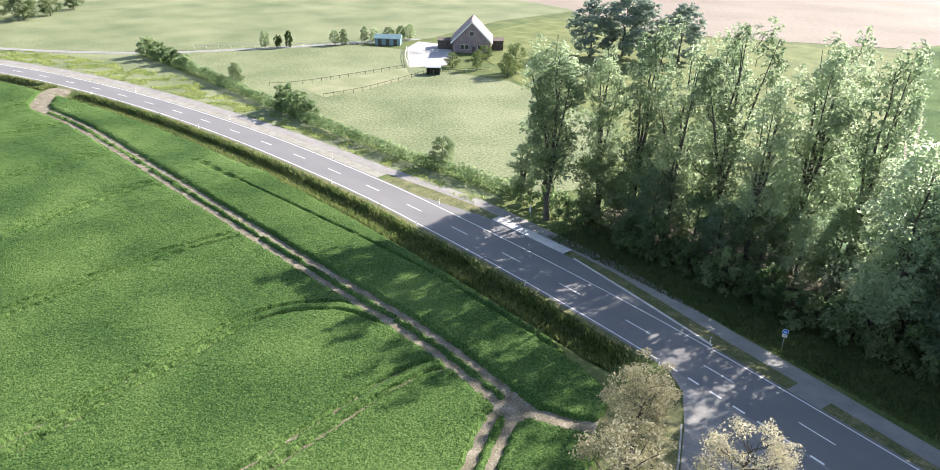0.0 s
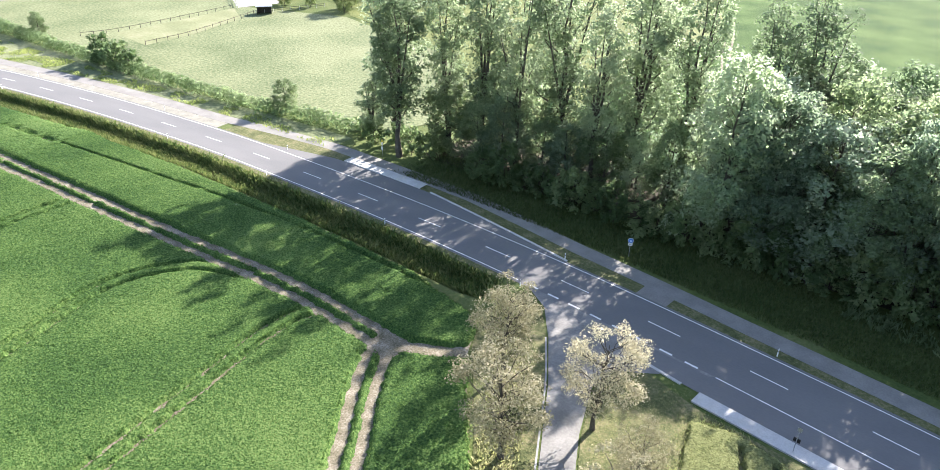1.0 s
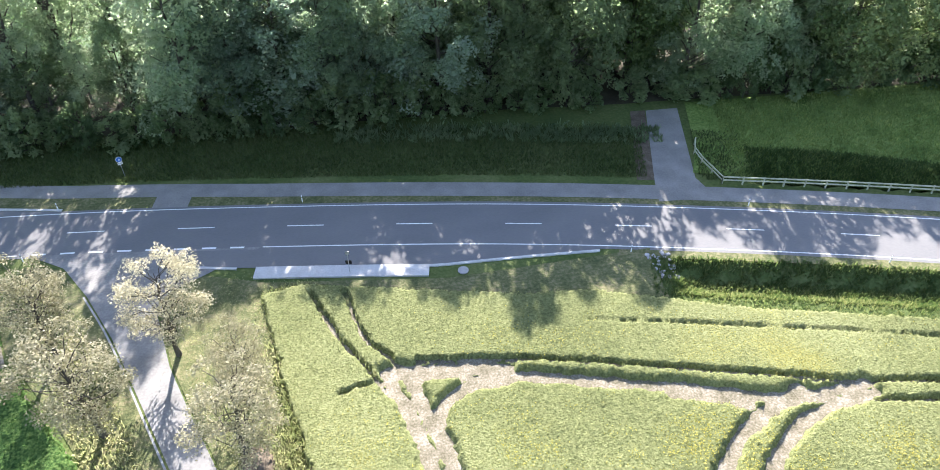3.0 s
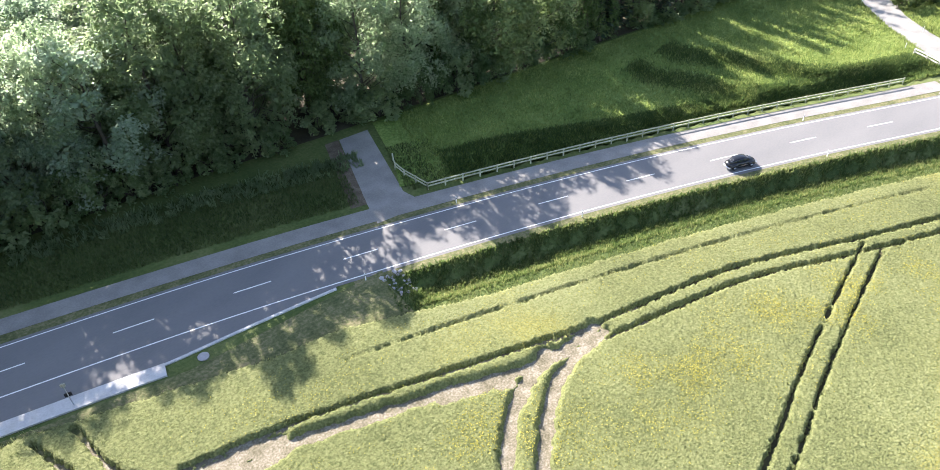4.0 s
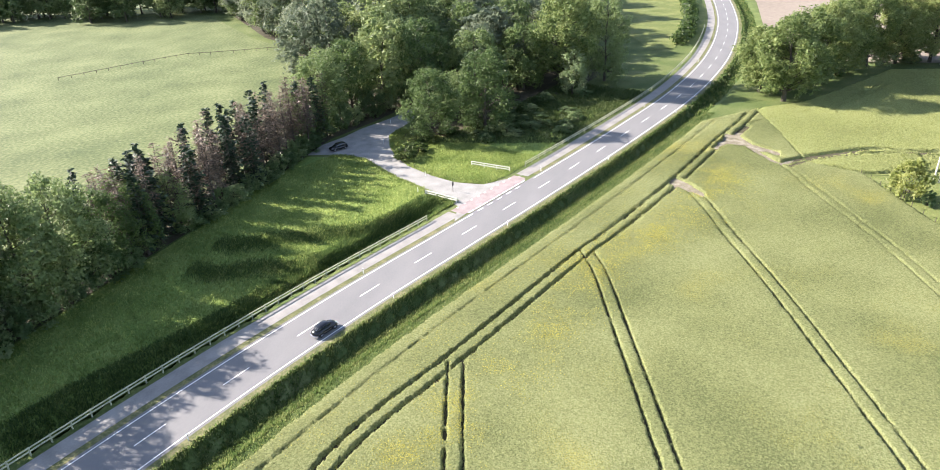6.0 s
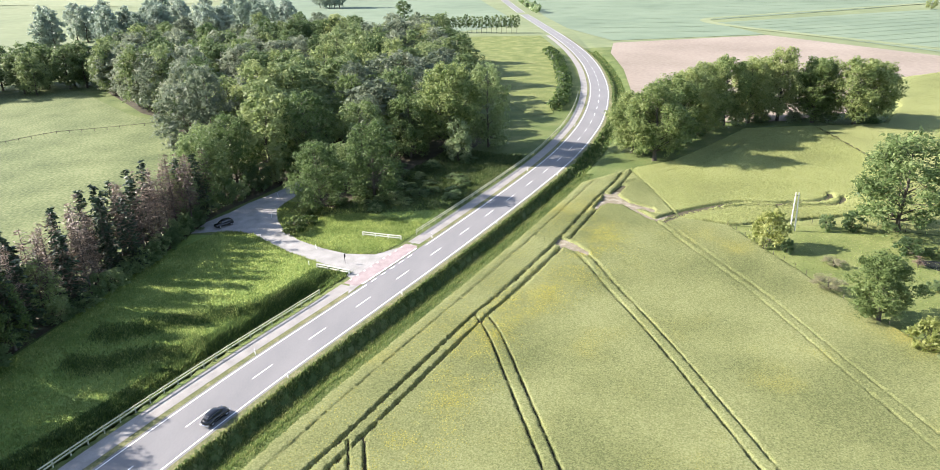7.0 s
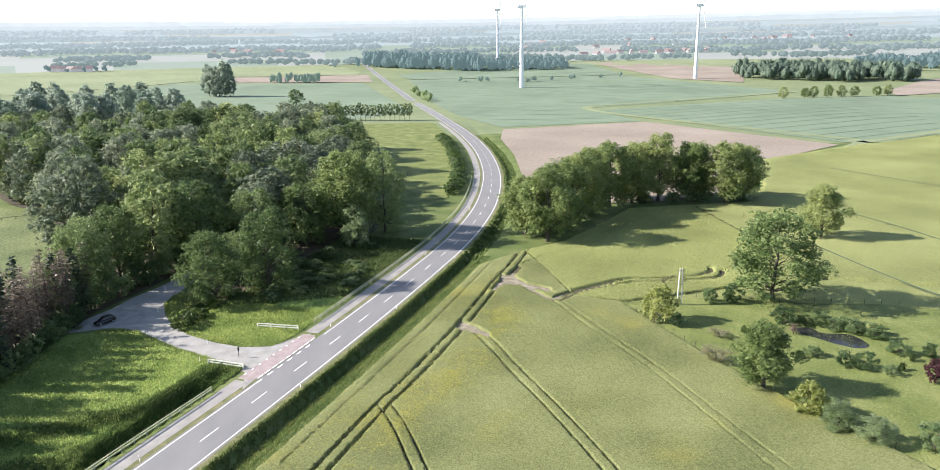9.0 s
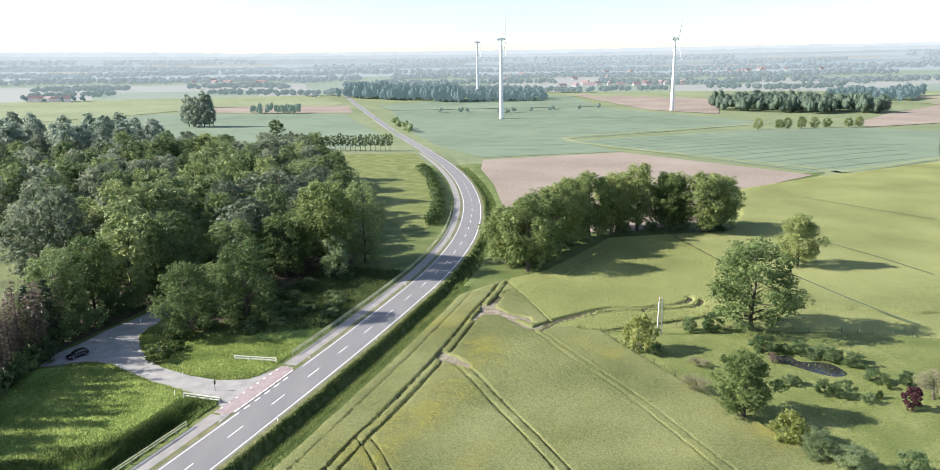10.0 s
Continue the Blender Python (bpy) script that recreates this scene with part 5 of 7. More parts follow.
# undergrowth at the edge of the wood
for i in range(44):
    x = -46 + i * 3.2 + rt.uniform(-1, 1)
    if 43.5 < x < 54:
        continue
    y = np.interp(x, [-50, -30, -10, 10, 30, 50, 70, 90], [83.5, 81.5, 79, 77, 74.5, 71.5, 68.5, 66]) + rt.uniform(-0.8, 0.8)
    tree("thicket", x, y, rt.uniform(3.5, 7.5), rt.uniform(4, 6.5), group="undergrowth of the wood", label="dark leafy bush under the trees")
for i in range(26):
    x = 93 + i * 2.3
    if x < 106:
        continue
    tree("thicket", x, np.interp(x, [92, 107, 122, 147, 160], [65.5, 63, 60.5, 58.5, 57]) + rt.uniform(-0.6, 0.6), rt.uniform(2.5, 5), rt.uniform(3.5, 5.5), group="undergrowth of the wood", label="dark leafy bush under the spruces")
for x, y in ((149, 60.5), (153, 61.5), (157, 60), (161, 58.5), (165, 57), (169, 55.5), (173, 54), (177, 52), (181, 50.5), (185, 48.5), (189, 46), (190, 41), (187, 37.5), (180, 38.5), (174, 37)):
    tree("thicket", x, y, rt.uniform(4, 6.5), rt.uniform(4.5, 6.5), group="undergrowth of the wood", label="dark leafy bush at the edge of the lane")
for i in range(34):
    x = rt.uniform(158, 200)
    y = rt.uniform(3, 26) - (x - 158) * 0.12
    if float(road_offset(np.array([x]), np.array([y]))[0]) > 12:
        tree("thicket", x, y, rt.uniform(0.9, 2.2), rt.uniform(2.5, 5), group="brambles beside the road", label="low tangled brambles in the shade")
for x, y in ((158, 34), (151, 34), (146, 35.5), (163, 30), (172, 24), (182, 17), (190, 12)):
    tree("bush", x, y, rt.uniform(1.5, 3), rt.uniform(4, 6), group="undergrowth at the lane", label="low tangled green bush at the lane")

# ---- north side: pastures, house, fields ----
patch("pasture", [(-232, 97), (-198, 96), (-137, 90), (-106, 88.5), (-76, 90), (-70, 92), (-60, 110), (-90, 140), (-132, 156), (-164, 149), (-186, 166), (-205, 160), (-233, 113)], M["pasture"], 0.02, 12, label="pale green grazed pasture behind the hedge")
patch("pasture", [(-274, 66), (-241, 98), (-222, 132), (-208, 164), (-198, 188), (-210, 240), (-205, 330), (-420, 330), (-620, 160), (-400, 20)], M["pasture"], 0.02, 20, label="wide pale green pasture")
patch("pasture", [(-190, 190), (-140, 165), (-132, 158), (-88, 142), (-62, 112), (-50, 104), (-38, 205), (-60, 300), (-120, 276), (-175, 268), (-200, 262)], M["meadow"], 0.02, 16, label="bright green meadow beyond the poplars")
patch("field_north", [(-213, 298), (-176, 268), (-125, 278), (-65, 310), (-40, 380), (-40, 700), (-450, 700), (-420, 340)], M["ploughed"], 0.03, 30, label="pale brown ploughed field")
patch("field_north", [(-62, 310), (-38, 205), (-48, 104), (20, 96), (70, 92), (120, 200), (60, 500), (-38, 420)], M["crop_green"], 0.03, 20, label="flat bright green field behind the wood")
for o in (-0.9, 0.9):
    lane_strip("field_track", [(p[0], p[1]) for p in offset_line([(-20, 148), (-28, 165), (-36, 205)], o)], 0.25, M["soil"], 0.05, "earth wheel track in the green field")
patch("pasture", [(60, 100), (92, 72), (122, 66), (160, 66), (200, 73), (212, 90), (240, 104), (260, 117), (273, 134), (330, 186), (300, 330), (420, 420), (300, 560), (120, 420)], M["grazed"], 0.02, 16, label="pale green pasture behind the spruces")
lane_strip("farm_lane", [(-330, 40), (-277, 65), (-241, 95), (-222, 128), (-209, 160), (-199, 184)], 1.6, M["lane"], 0.05, "narrow pale farm lane")
patch("yard", [(-165, 147), (-159.5, 158), (-168, 170), (-184, 184), (-196, 180), (-190, 169), (-178, 158)], M["paving"], 0.05, 8, label="pale paved yard beside the farmhouse")
patch("paddock", [(-168.5, 108), (-167, 119), (-165.6, 146), (-154.2, 137.5), (-151.5, 118), (-152.6, 105)], M["paddock"], 0.04, 8, label="closely grazed yellowish paddock")

# farmhouse: gable towards the road
house = thing("farmhouse", "purple-grey brick farmhouse with steep tiled gable roof", "house", at=(-168.8, 179.4, -0.05), turn=radians(41))
W, D, E, RDG = 13.0, 17.0, 3.9, 10.2
v = [(-W / 2, 0, 0), (W / 2, 0, 0), (W / 2, 0, E), (0, 0, RDG - 0.3), (-W / 2, 0, E)]
v += [(x, D, z) for x, _, z in v]
me = bpy.data.meshes.new("wall")
me.from_pydata(v, [], [(0, 1, 2, 3, 4), (9, 8, 7, 6, 5), (0, 4, 9, 5), (1, 6, 7, 2)])
me.materials.append(M["brick"])
part("wall", me, house)
for side in (-1, 1):
    a, b = np.array([side * (W / 2 + 0.6), 0, E - 0.7]), np.array([0, 0, RDG])
    n = np.array([side * (RDG - E + 0.7), 0, W / 2 + 0.6])
    n = n / np.linalg.norm(n) * 0.25
    q = [a, b, b + n, a + n]
    V = [(*(p + [0, -0.5, 0]),) for p in q] + [(*(p + [0, D + 0.5, 0]),) for p in q]
    part("roof", mesh_np("roof", V, [[0, 1, 2, 3], [7, 6, 5, 4], [0, 4, 5, 1], [1, 5, 6, 2], [2, 6, 7, 3], [3, 7, 4, 0]], M["tiles"]), house, "grey-red tiled roof slope")
    part("verge_board", mesh_np("verge_board", [(*(a + [0, -0.58, -0.25]),), (*(b + [0, -0.58, -0.25]),), (*(b + n + [0, -0.58, 0]),), (*(a + n + [0, -0.58, 0]),), (*(a + [0, -0.5, -0.25]),), (*(b + [0, -0.5, -0.25]),), (*(b + n + [0, -0.5, 0]),), (*(a + n + [0, -0.5, 0]),)],
                                 [[0, 1, 2, 3], [7, 6, 5, 4], [0, 4, 5, 1], [1, 5, 6, 2], [2, 6, 7, 3], [3, 7, 4, 0]], M["plastic_white"]), house, "white verge board")
for x, z, w, h in ((-3.2, 1.9, 1.2, 1.4), (-1.6, 1.9, 1.2, 1.4), (3.0, 1.9, 1.6, 1.4), (0, 6.4, 1.3, 1.3)):
    win = part("window", box_mesh("window", [(x, -0.03, z, w + 0.2, 0.1, h + 0.2)], M["plastic_white"]), house, "white window frame")
    part("pane", box_mesh("pane", [(x, -0.06, z, w, 0.08, h)], M["glass"]), win)
part("door", box_mesh("door", [(0.8, -0.03, 1.05, 1.1, 0.1, 2.1)], M["timber"]), house, "dark door")
part("annexe", box_mesh("annexe", [(-9.5, 8, 1.5, 5, 6, 3.0), (-9.5, 8, 3.05, 5.6, 6.6, 0.16)], M["timber"], 0.03), house, "low dark flat-roofed annexe")
part("annexe", box_mesh("annexe", [(9.0, 9, 1.6, 4, 7, 3.2), (9.0, 9, 3.25, 4.6, 7.6, 0.16)], M["timber"], 0.03), house, "low dark flat-roofed annexe")
shed = thing("stable_shed", "faded pale blue-green sheet metal stable shed", "shed", at=(-199, 168, -0.05), turn=radians(40))
part("wall", box_mesh("wall", [(0, 0, 1.3, 9, 4, 2.6)], M["tin"], 0.03), shed)
v = [(-4.8, -2.4, 2.5), (4.8, -2.4, 2.5), (4.8, 2.4, 2.5), (-4.8, 2.4, 2.5), (-4.8, 0, 3.7), (4.8, 0, 3.7)]
me = bpy.data.meshes.new("roof")
me.from_pydata(v, [], [(0, 1, 5, 4), (2, 3, 4, 5), (0, 4, 3), (1, 2, 5), (0, 3, 2, 1)])
me.materials.append(M["tin"])
part("roof", me, shed, "pale blue-green sheet roof")
for k in (-2.8, 0, 2.8):
    part("door", box_mesh("door", [(k, -2.03, 1.1, 1.3, 0.08, 2.2)], M["timber"]), shed, "dark stable door")
shelter = thing("field_shelter", "small dark timber field shelter", "shelter", at=(-153.5, 146, -0.05), turn=radians(45))
part("wall", box_mesh("wall", [(0, 1.2, 1.1, 4, 0.1, 2.2), (-1.95, 0, 1.1, 0.1, 2.4, 2.2), (1.95, 0, 1.1, 0.1, 2.4, 2.2)], M["timber"]), shelter)
part("roof", box_mesh("roof", [(0, 0, 2.28, 4.6, 3.2, 0.14)], M["metal"]), shelter, "pale sheet roof")
for x, y, h, w in ((-156.6, 157.5, 4.6, 4.4), (-148.5, 160, 6.2, 3.4), (-158.5, 175, 4.4, 5), (-138, 166, 9, 6.5), (-136, 160, 7, 5)):
    tree("far_lime", x, y, h, w, label="garden tree beside the farmhouse")
for x, y, h, w in ((-210.4, 152.9, 5.2, 3.6), (-208.7, 155.6, 5.6, 3.4), (-208.2, 164.5, 5.6, 3.4), (-206, 167.2, 5.2, 3.2), (-206.3, 174.4, 4.6, 4.4), (-202.4, 177.2, 5.4, 3.4), (-201.2, 180.5, 5.8, 3.8), (-221, 131.1, 5.8, 3.4)):
    tree("lime", x, y, h, w, label="slender young tree along the farm lane")
for x, y, h, w in ((-219.4, 135.3, 4.2, 2.6), (-217.3, 138.2, 5.4, 2.4)):
    tree("bush", x, y, h, w, label="dark upright shrub along the farm lane")
for x, y, h, w in ((-138, 206, 19, 13), (-130, 214, 21, 14), (-121, 212, 20, 13), (-112, 220, 19, 13)):
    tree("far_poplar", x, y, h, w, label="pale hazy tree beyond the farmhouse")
for x, y, h, w in ((-335, 92, 10, 11), (-340, 104, 9, 8), (-352, 118, 9, 8), (-345, 86, 9, 9)):
    tree("far_maple", x, y, h, w, label="dark round tree standing in the pasture")


def post_row(name, line, gap, h, t, mat, label, rails=(), category="fence"):
    """A fence of single posts, with rails at the given heights."""
    L = smooth_line(line, gap)
    f = thing(name, label, category)
    pm = box_mesh("post", [(0, 0, h / 2 - 0.1, t, t, h + 0.2)], mat, t * 0.12)
    zs = ground_z(*L.T)
    for (x, y), z in zip(L, zs):
        part("post", pm, f, at=Matrix.Translation((x, y, z)) @ Matrix.Rotation(0.4, 4, "Z"))
    for rz in rails:
        for (ax, ay), (bx, by), za, zb in zip(L, L[1:], zs, zs[1:]):
            n = math.hypot(bx - ax, by - ay)
            m = Matrix.Translation((ax, ay, za + rz)) @ Matrix.Rotation(math.atan2(by - ay, bx - ax), 4, "Z") @ Matrix.Rotation(-math.atan2(zb - za, n), 4, "Y")
            key = (name, round(t, 2))
            if key not in RAILS:
                RAILS[key] = box_mesh("rail", [(0.5, 0, 0, 1, t * 0.55, t * 0.95)], mat)
            part("rail", RAILS[key], f, at=m @ Matrix.Diagonal((n * 1.01, 1, 1, 1)))
    return f


RAILS = {}
post_row("pasture_fence", [(-236, 113), (-220, 136), (-206, 159), (-197, 177)], 4.0, 1.2, 0.12, M["white_rail"], "pale post and rail fence along the farm lane", (1.0,))
post_row("pasture_fence", [(-172.5, 101.5), (-169, 108.5), (-167, 124), (-165.6, 146)], 3.0, 1.2, 0.1, M["timber"], "thin post fence round the paddock", (1.0,))
post_row("pasture_fence", [(-152.6, 105), (-151.5, 118), (-154.2, 137.5), (-155.5, 144.5)], 3.0, 1.2, 0.1, M["timber"], "thin post fence round the paddock", (1.0,))
post_row("yard_fence", [(-180.4, 161), (-178.6, 166), (-177, 171.5)], 2.2, 1.1, 0.14, M["white_rail"], "white rail fence on a step of the yard", (1.0, 0.6, 0.25))
post_row("pasture_fence", [(-155.5, 144.5), (-150, 154.5), (-144.7, 164.3)], 2.6, 1.1, 0.1, M["white_rail"], "pale rail fence below the garden", (0.95, 0.5))
post_row("pasture_fence", [(-212, 152), (-204, 162), (-196, 170)], 2.8, 1.2, 0.12, M["white_rail"], "white rail fence before the stable shed", (1.05, 0.6))
post_row("yard_fence", [(-165, 146.5), (-178, 157), (-189, 168)], 2.5, 1.3, 0.12, M["white_rail"], "white rail fence round the yard", (1.1, 0.6))
post_row("pasture_fence", [(205, 168), (239, 146.5), (244, 137.4), (249, 125.8), (254.8, 114.1)], 4.0, 1.2, 0.13, M["timber"], "dark wire fence across the pasture", (1.0,))

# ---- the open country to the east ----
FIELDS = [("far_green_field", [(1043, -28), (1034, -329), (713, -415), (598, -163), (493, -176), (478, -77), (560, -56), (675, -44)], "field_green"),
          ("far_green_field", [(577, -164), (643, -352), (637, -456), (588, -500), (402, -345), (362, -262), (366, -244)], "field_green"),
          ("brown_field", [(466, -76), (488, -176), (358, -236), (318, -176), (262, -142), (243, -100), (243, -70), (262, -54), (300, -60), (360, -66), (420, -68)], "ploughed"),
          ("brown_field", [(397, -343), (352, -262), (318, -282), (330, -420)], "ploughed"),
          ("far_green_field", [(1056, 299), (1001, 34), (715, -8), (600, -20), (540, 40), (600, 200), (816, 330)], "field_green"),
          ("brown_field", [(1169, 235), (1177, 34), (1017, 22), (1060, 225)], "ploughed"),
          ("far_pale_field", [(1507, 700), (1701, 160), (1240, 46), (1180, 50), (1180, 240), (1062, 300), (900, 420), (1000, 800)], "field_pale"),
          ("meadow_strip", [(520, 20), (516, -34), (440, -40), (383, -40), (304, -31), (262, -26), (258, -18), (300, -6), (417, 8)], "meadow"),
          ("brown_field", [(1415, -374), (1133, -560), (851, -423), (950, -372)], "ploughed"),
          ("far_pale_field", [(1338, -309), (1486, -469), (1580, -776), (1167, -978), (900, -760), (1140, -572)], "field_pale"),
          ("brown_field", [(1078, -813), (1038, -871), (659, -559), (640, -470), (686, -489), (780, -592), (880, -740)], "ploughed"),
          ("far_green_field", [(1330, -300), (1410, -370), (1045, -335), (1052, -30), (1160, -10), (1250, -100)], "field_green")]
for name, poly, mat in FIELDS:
    patch(name, poly, M[mat], 0.12, 40, label={"field_green": "flat crop field far off, bluish with haze in its colour", "ploughed": "bare pinkish-brown ploughed field", "field_pale": "pale green mown grass field", "meadow": "bright yellow-green mown meadow beside the road"}[mat], category="field")
for line, w in (([(304, -166), (318, -182), (364, -252), (420, -232), (586, -164), (640, -230), (716, -420)], 4.0), ([(364, -252), (410, -350), (460, -440)], 3.0)):
    lane_strip("grass_track", line, w, M["field_pale"], 0.2, "pale grass track between the fields", 12.0)
M["tram"] = material("crop_tramline", [(0.085, 0.122, 0.07), (0.105, 0.142, 0.082)], 0.02, 0.3)
for k in range(12):
    f = (k + 0.7) / 12.5
    lane_strip("tramline", [(364 + 213 * f, -250 + 84 * f), (402 + 238 * f, -345 - 8 * f), (402 + 228 * f, -345 - 118 * f)], 0.45, M["tram"], 0.22, "dark wheel line in the far crop", 15.0)
for x in range(520, 1010, 34):
    north, south = np.interp(x, [478, 1043], [-79, -34]), np.interp(x, [493, 598, 660, 713, 1034], [-172, -165, -296, -408, -326])
    lane_strip("tramline", [(x + 6, north), (x, (north + south) / 2), (x - 4, south)], 0.5, M["tram"], 0.22, "dark wheel line in the far crop", 20.0)
# far off, haze is put into the materials: pale bluish colour that glows
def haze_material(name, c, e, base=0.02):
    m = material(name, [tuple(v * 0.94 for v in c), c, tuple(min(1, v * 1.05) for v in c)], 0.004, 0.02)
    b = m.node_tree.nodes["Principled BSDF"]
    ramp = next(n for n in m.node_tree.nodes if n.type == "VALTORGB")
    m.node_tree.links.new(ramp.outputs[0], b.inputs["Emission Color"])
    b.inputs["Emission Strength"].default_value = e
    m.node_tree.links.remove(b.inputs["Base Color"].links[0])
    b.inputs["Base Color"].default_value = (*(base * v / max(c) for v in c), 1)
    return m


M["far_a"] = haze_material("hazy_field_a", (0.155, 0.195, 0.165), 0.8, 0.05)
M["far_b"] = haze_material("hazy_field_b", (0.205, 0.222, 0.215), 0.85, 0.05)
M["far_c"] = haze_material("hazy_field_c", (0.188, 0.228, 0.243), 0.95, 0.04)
rf = random.Random(3)
cells = {"far_a": [], "far_b": [], "far_c": []}
bands = [1480, 1720, 2000, 2350, 2750, 3250, 3900, 5000]
for i, (r0, r1) in enumerate(zip(bands, bands[1:])):
    a = -62.0
    while a < 62:
        b = a + rf.uniform(3, 9)
        cells[rf.choice(("far_a", "far_a", "far_b") if i < 3 else ("far_c", "far_c", "far_c", "far_b"))].append((r0, r1, a, b))
        a = b
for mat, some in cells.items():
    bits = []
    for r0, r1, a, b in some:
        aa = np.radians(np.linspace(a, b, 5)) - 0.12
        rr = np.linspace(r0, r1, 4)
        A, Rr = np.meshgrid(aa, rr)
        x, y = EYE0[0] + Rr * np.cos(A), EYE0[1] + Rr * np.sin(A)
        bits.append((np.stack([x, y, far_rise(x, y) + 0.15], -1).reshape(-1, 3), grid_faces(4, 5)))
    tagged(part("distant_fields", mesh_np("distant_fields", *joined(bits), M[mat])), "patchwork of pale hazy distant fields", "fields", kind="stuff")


def woods(name, C, h, w, per, size, mat, label):
    """Many crowns as one mass of foliage; C are places. Each crown is a few rough domes clothed in sprays."""
    rng = np.random.RandomState(len(C))
    C = np.asarray(C, float)
    base = ground_z(C[:, 0], C[:, 1])
    bits = []
    for k, ((x, y), z) in enumerate(zip(C, base)):
        hh, ww = h * rng.uniform(0.75, 1.1), w * rng.uniform(0.8, 1.2)
        domes, radii = [], []
        for j in range(1 if per < 4 else 4):
            a, out = rng.uniform(0, 6.28), (0.0 if per < 4 else rng.uniform(0.12, 0.26))
            r = ww * (0.5 if per < 4 else rng.uniform(0.24, 0.34))
            c = np.array([x + math.cos(a) * ww * out, y + math.sin(a) * ww * out, z + hh * (0.5 if per < 4 else rng.uniform(0.26, 0.66))])
            v, f = (LUMPS if per < 4 else LUMPS_FINE)[(k + j) % 5]
            bits.append((v * np.array([r, r, hh * (0.48 if per < 4 else 0.36)]) * (0.95 if per < 4 else 0.7) + c, f))
            domes.append(c), radii.append(r)
        if per >= 4:
            V, Q = leaves(rng, domes, radii, per * 9, size * 0.62, flat=hh * 0.36 / np.mean(radii), up=0.5)
            bits.append((V, np.concatenate([Q[:, [0, 1, 2]], Q[:, [0, 2, 3]]])))
    V, F = joined(bits)
    return tagged(part(name, mesh_np(name, V, F, mat)), label, "woods", kind="stuff")


def fill(poly, n, seed):
    rng = np.random.RandomState(seed)
    P = np.array(poly, float)
    out = np.zeros((0, 2))
    while len(out) < n:
        Q = rng.uniform(P.min(0), P.max(0), (n * 3, 2))
        out = np.concatenate([out, Q[inside(poly, Q[:, 0], Q[:, 1])]])
    return out[:n]


# distant woods and field trees: haze put in as a bluish glow
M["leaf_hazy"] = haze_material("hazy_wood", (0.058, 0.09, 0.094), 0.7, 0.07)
M["leaf_field_haze"] = haze_material("hazy_field_trees", (0.062, 0.092, 0.078), 0.6, 0.10)
# a kilometre off: haze put into the leaf colour as lighter tones
M["leaf_mid"] = leafy("hazed_mid_wood", [(0.105, 0.148, 0.11), (0.145, 0.19, 0.14), (0.19, 0.235, 0.175)], 0.3, 1.3, 0.15, spec=0.05)
woods("distant_wood", fill([(1180, -150), (1300, -150), (1500, 30), (1400, 60)], 190, 1), 30, 18, 30, 1.1, M["leaf_hazy"], "dark wood behind the road, haze glowing in its colour")
woods("distant_wood", fill([(1190, -150), (1200, -290), (1300, -300), (1300, -150)], 100, 2), 22, 14, 30, 1.1, M["leaf_hazy"], "dark wood behind the road, haze glowing in its colour")
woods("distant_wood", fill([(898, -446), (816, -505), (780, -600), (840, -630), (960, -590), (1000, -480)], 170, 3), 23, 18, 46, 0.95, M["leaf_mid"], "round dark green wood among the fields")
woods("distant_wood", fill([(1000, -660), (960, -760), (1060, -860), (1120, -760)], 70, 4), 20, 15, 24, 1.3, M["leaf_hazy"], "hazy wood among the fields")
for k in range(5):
    tree("far_poplar", 830 + rt.uniform(-8, 8), 170 + k * 6, rt.uniform(32, 39), 14, group="poplar stand in the fields", label="tall poplar of a far stand, paled by haze in its colour")
woods("tree_clump", fill([(1030, 90), (1050, 160), (1040, 165), (1020, 95)], 20, 5), 15, 9, 26, 0.8, M["leaf_field_haze"], "clump of trees on a field edge")
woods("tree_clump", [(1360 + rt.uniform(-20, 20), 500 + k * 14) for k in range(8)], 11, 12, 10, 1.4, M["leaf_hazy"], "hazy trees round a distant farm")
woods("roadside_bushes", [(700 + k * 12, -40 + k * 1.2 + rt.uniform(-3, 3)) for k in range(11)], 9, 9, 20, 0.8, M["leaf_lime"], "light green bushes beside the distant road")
woods("field_bushes", [(x, y) for x, y in ((988, -95), (975, -120), (985, -131), (960, -170), (955, -180), (960, -190), (965, -215), (990, -245), (1000, -252), (1010, -320), (1000, -290))], 8.5, 9, 26, 0.7, M["leaf_field_haze"], "scattered round bushes on a field edge")
for i in range(26):
    y = -18 + i * 3.6
    tree("row_tree", 536 + 0.27 * (y + 18) + rt.uniform(-0.8, 0.8), y, rt.uniform(11.5, 13.5), 5.2, name="planted_tree", group="planted row of trees")
for x, y in ((647, -362), (645, -382), (645, -390), (646, -405), (646, -418), (645, -430), (645, -452), (644, -462)):
    tree("far_lime", x, y, rt.uniform(9, 12), 8, group="row of field trees", label="round field tree beside the track")
tree("far_maple", 705, 84, 14.5, 14, label="round dark tree alone in the field")
tree("spruce", 394, 12, 14, 6, label="dark pointed conifer at the wood's edge"), tree("far_lime", 400, 24, 15, 12, label="light green tree at the wood's edge")
for i in range(34):
    x, y = rt.uniform(480, 640), rt.uniform(150, 330)
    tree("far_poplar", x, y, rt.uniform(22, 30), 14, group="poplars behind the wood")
for i in range(40):
    x = rt.uniform(390, 530)
    tree(rt.choice(["far_maple", "far_willow"]), x, rt.uniform(60, 220), rt.uniform(15, 21), 14, group="trees of the far wood")
hedge("hedge", [(426, -34), (384, -36), (326, -35), (285, -31), (266, -27)], 4.0, 6.0, 5000, 0.6, M["leaf_bush"], "thick roadside hedge on the bend")



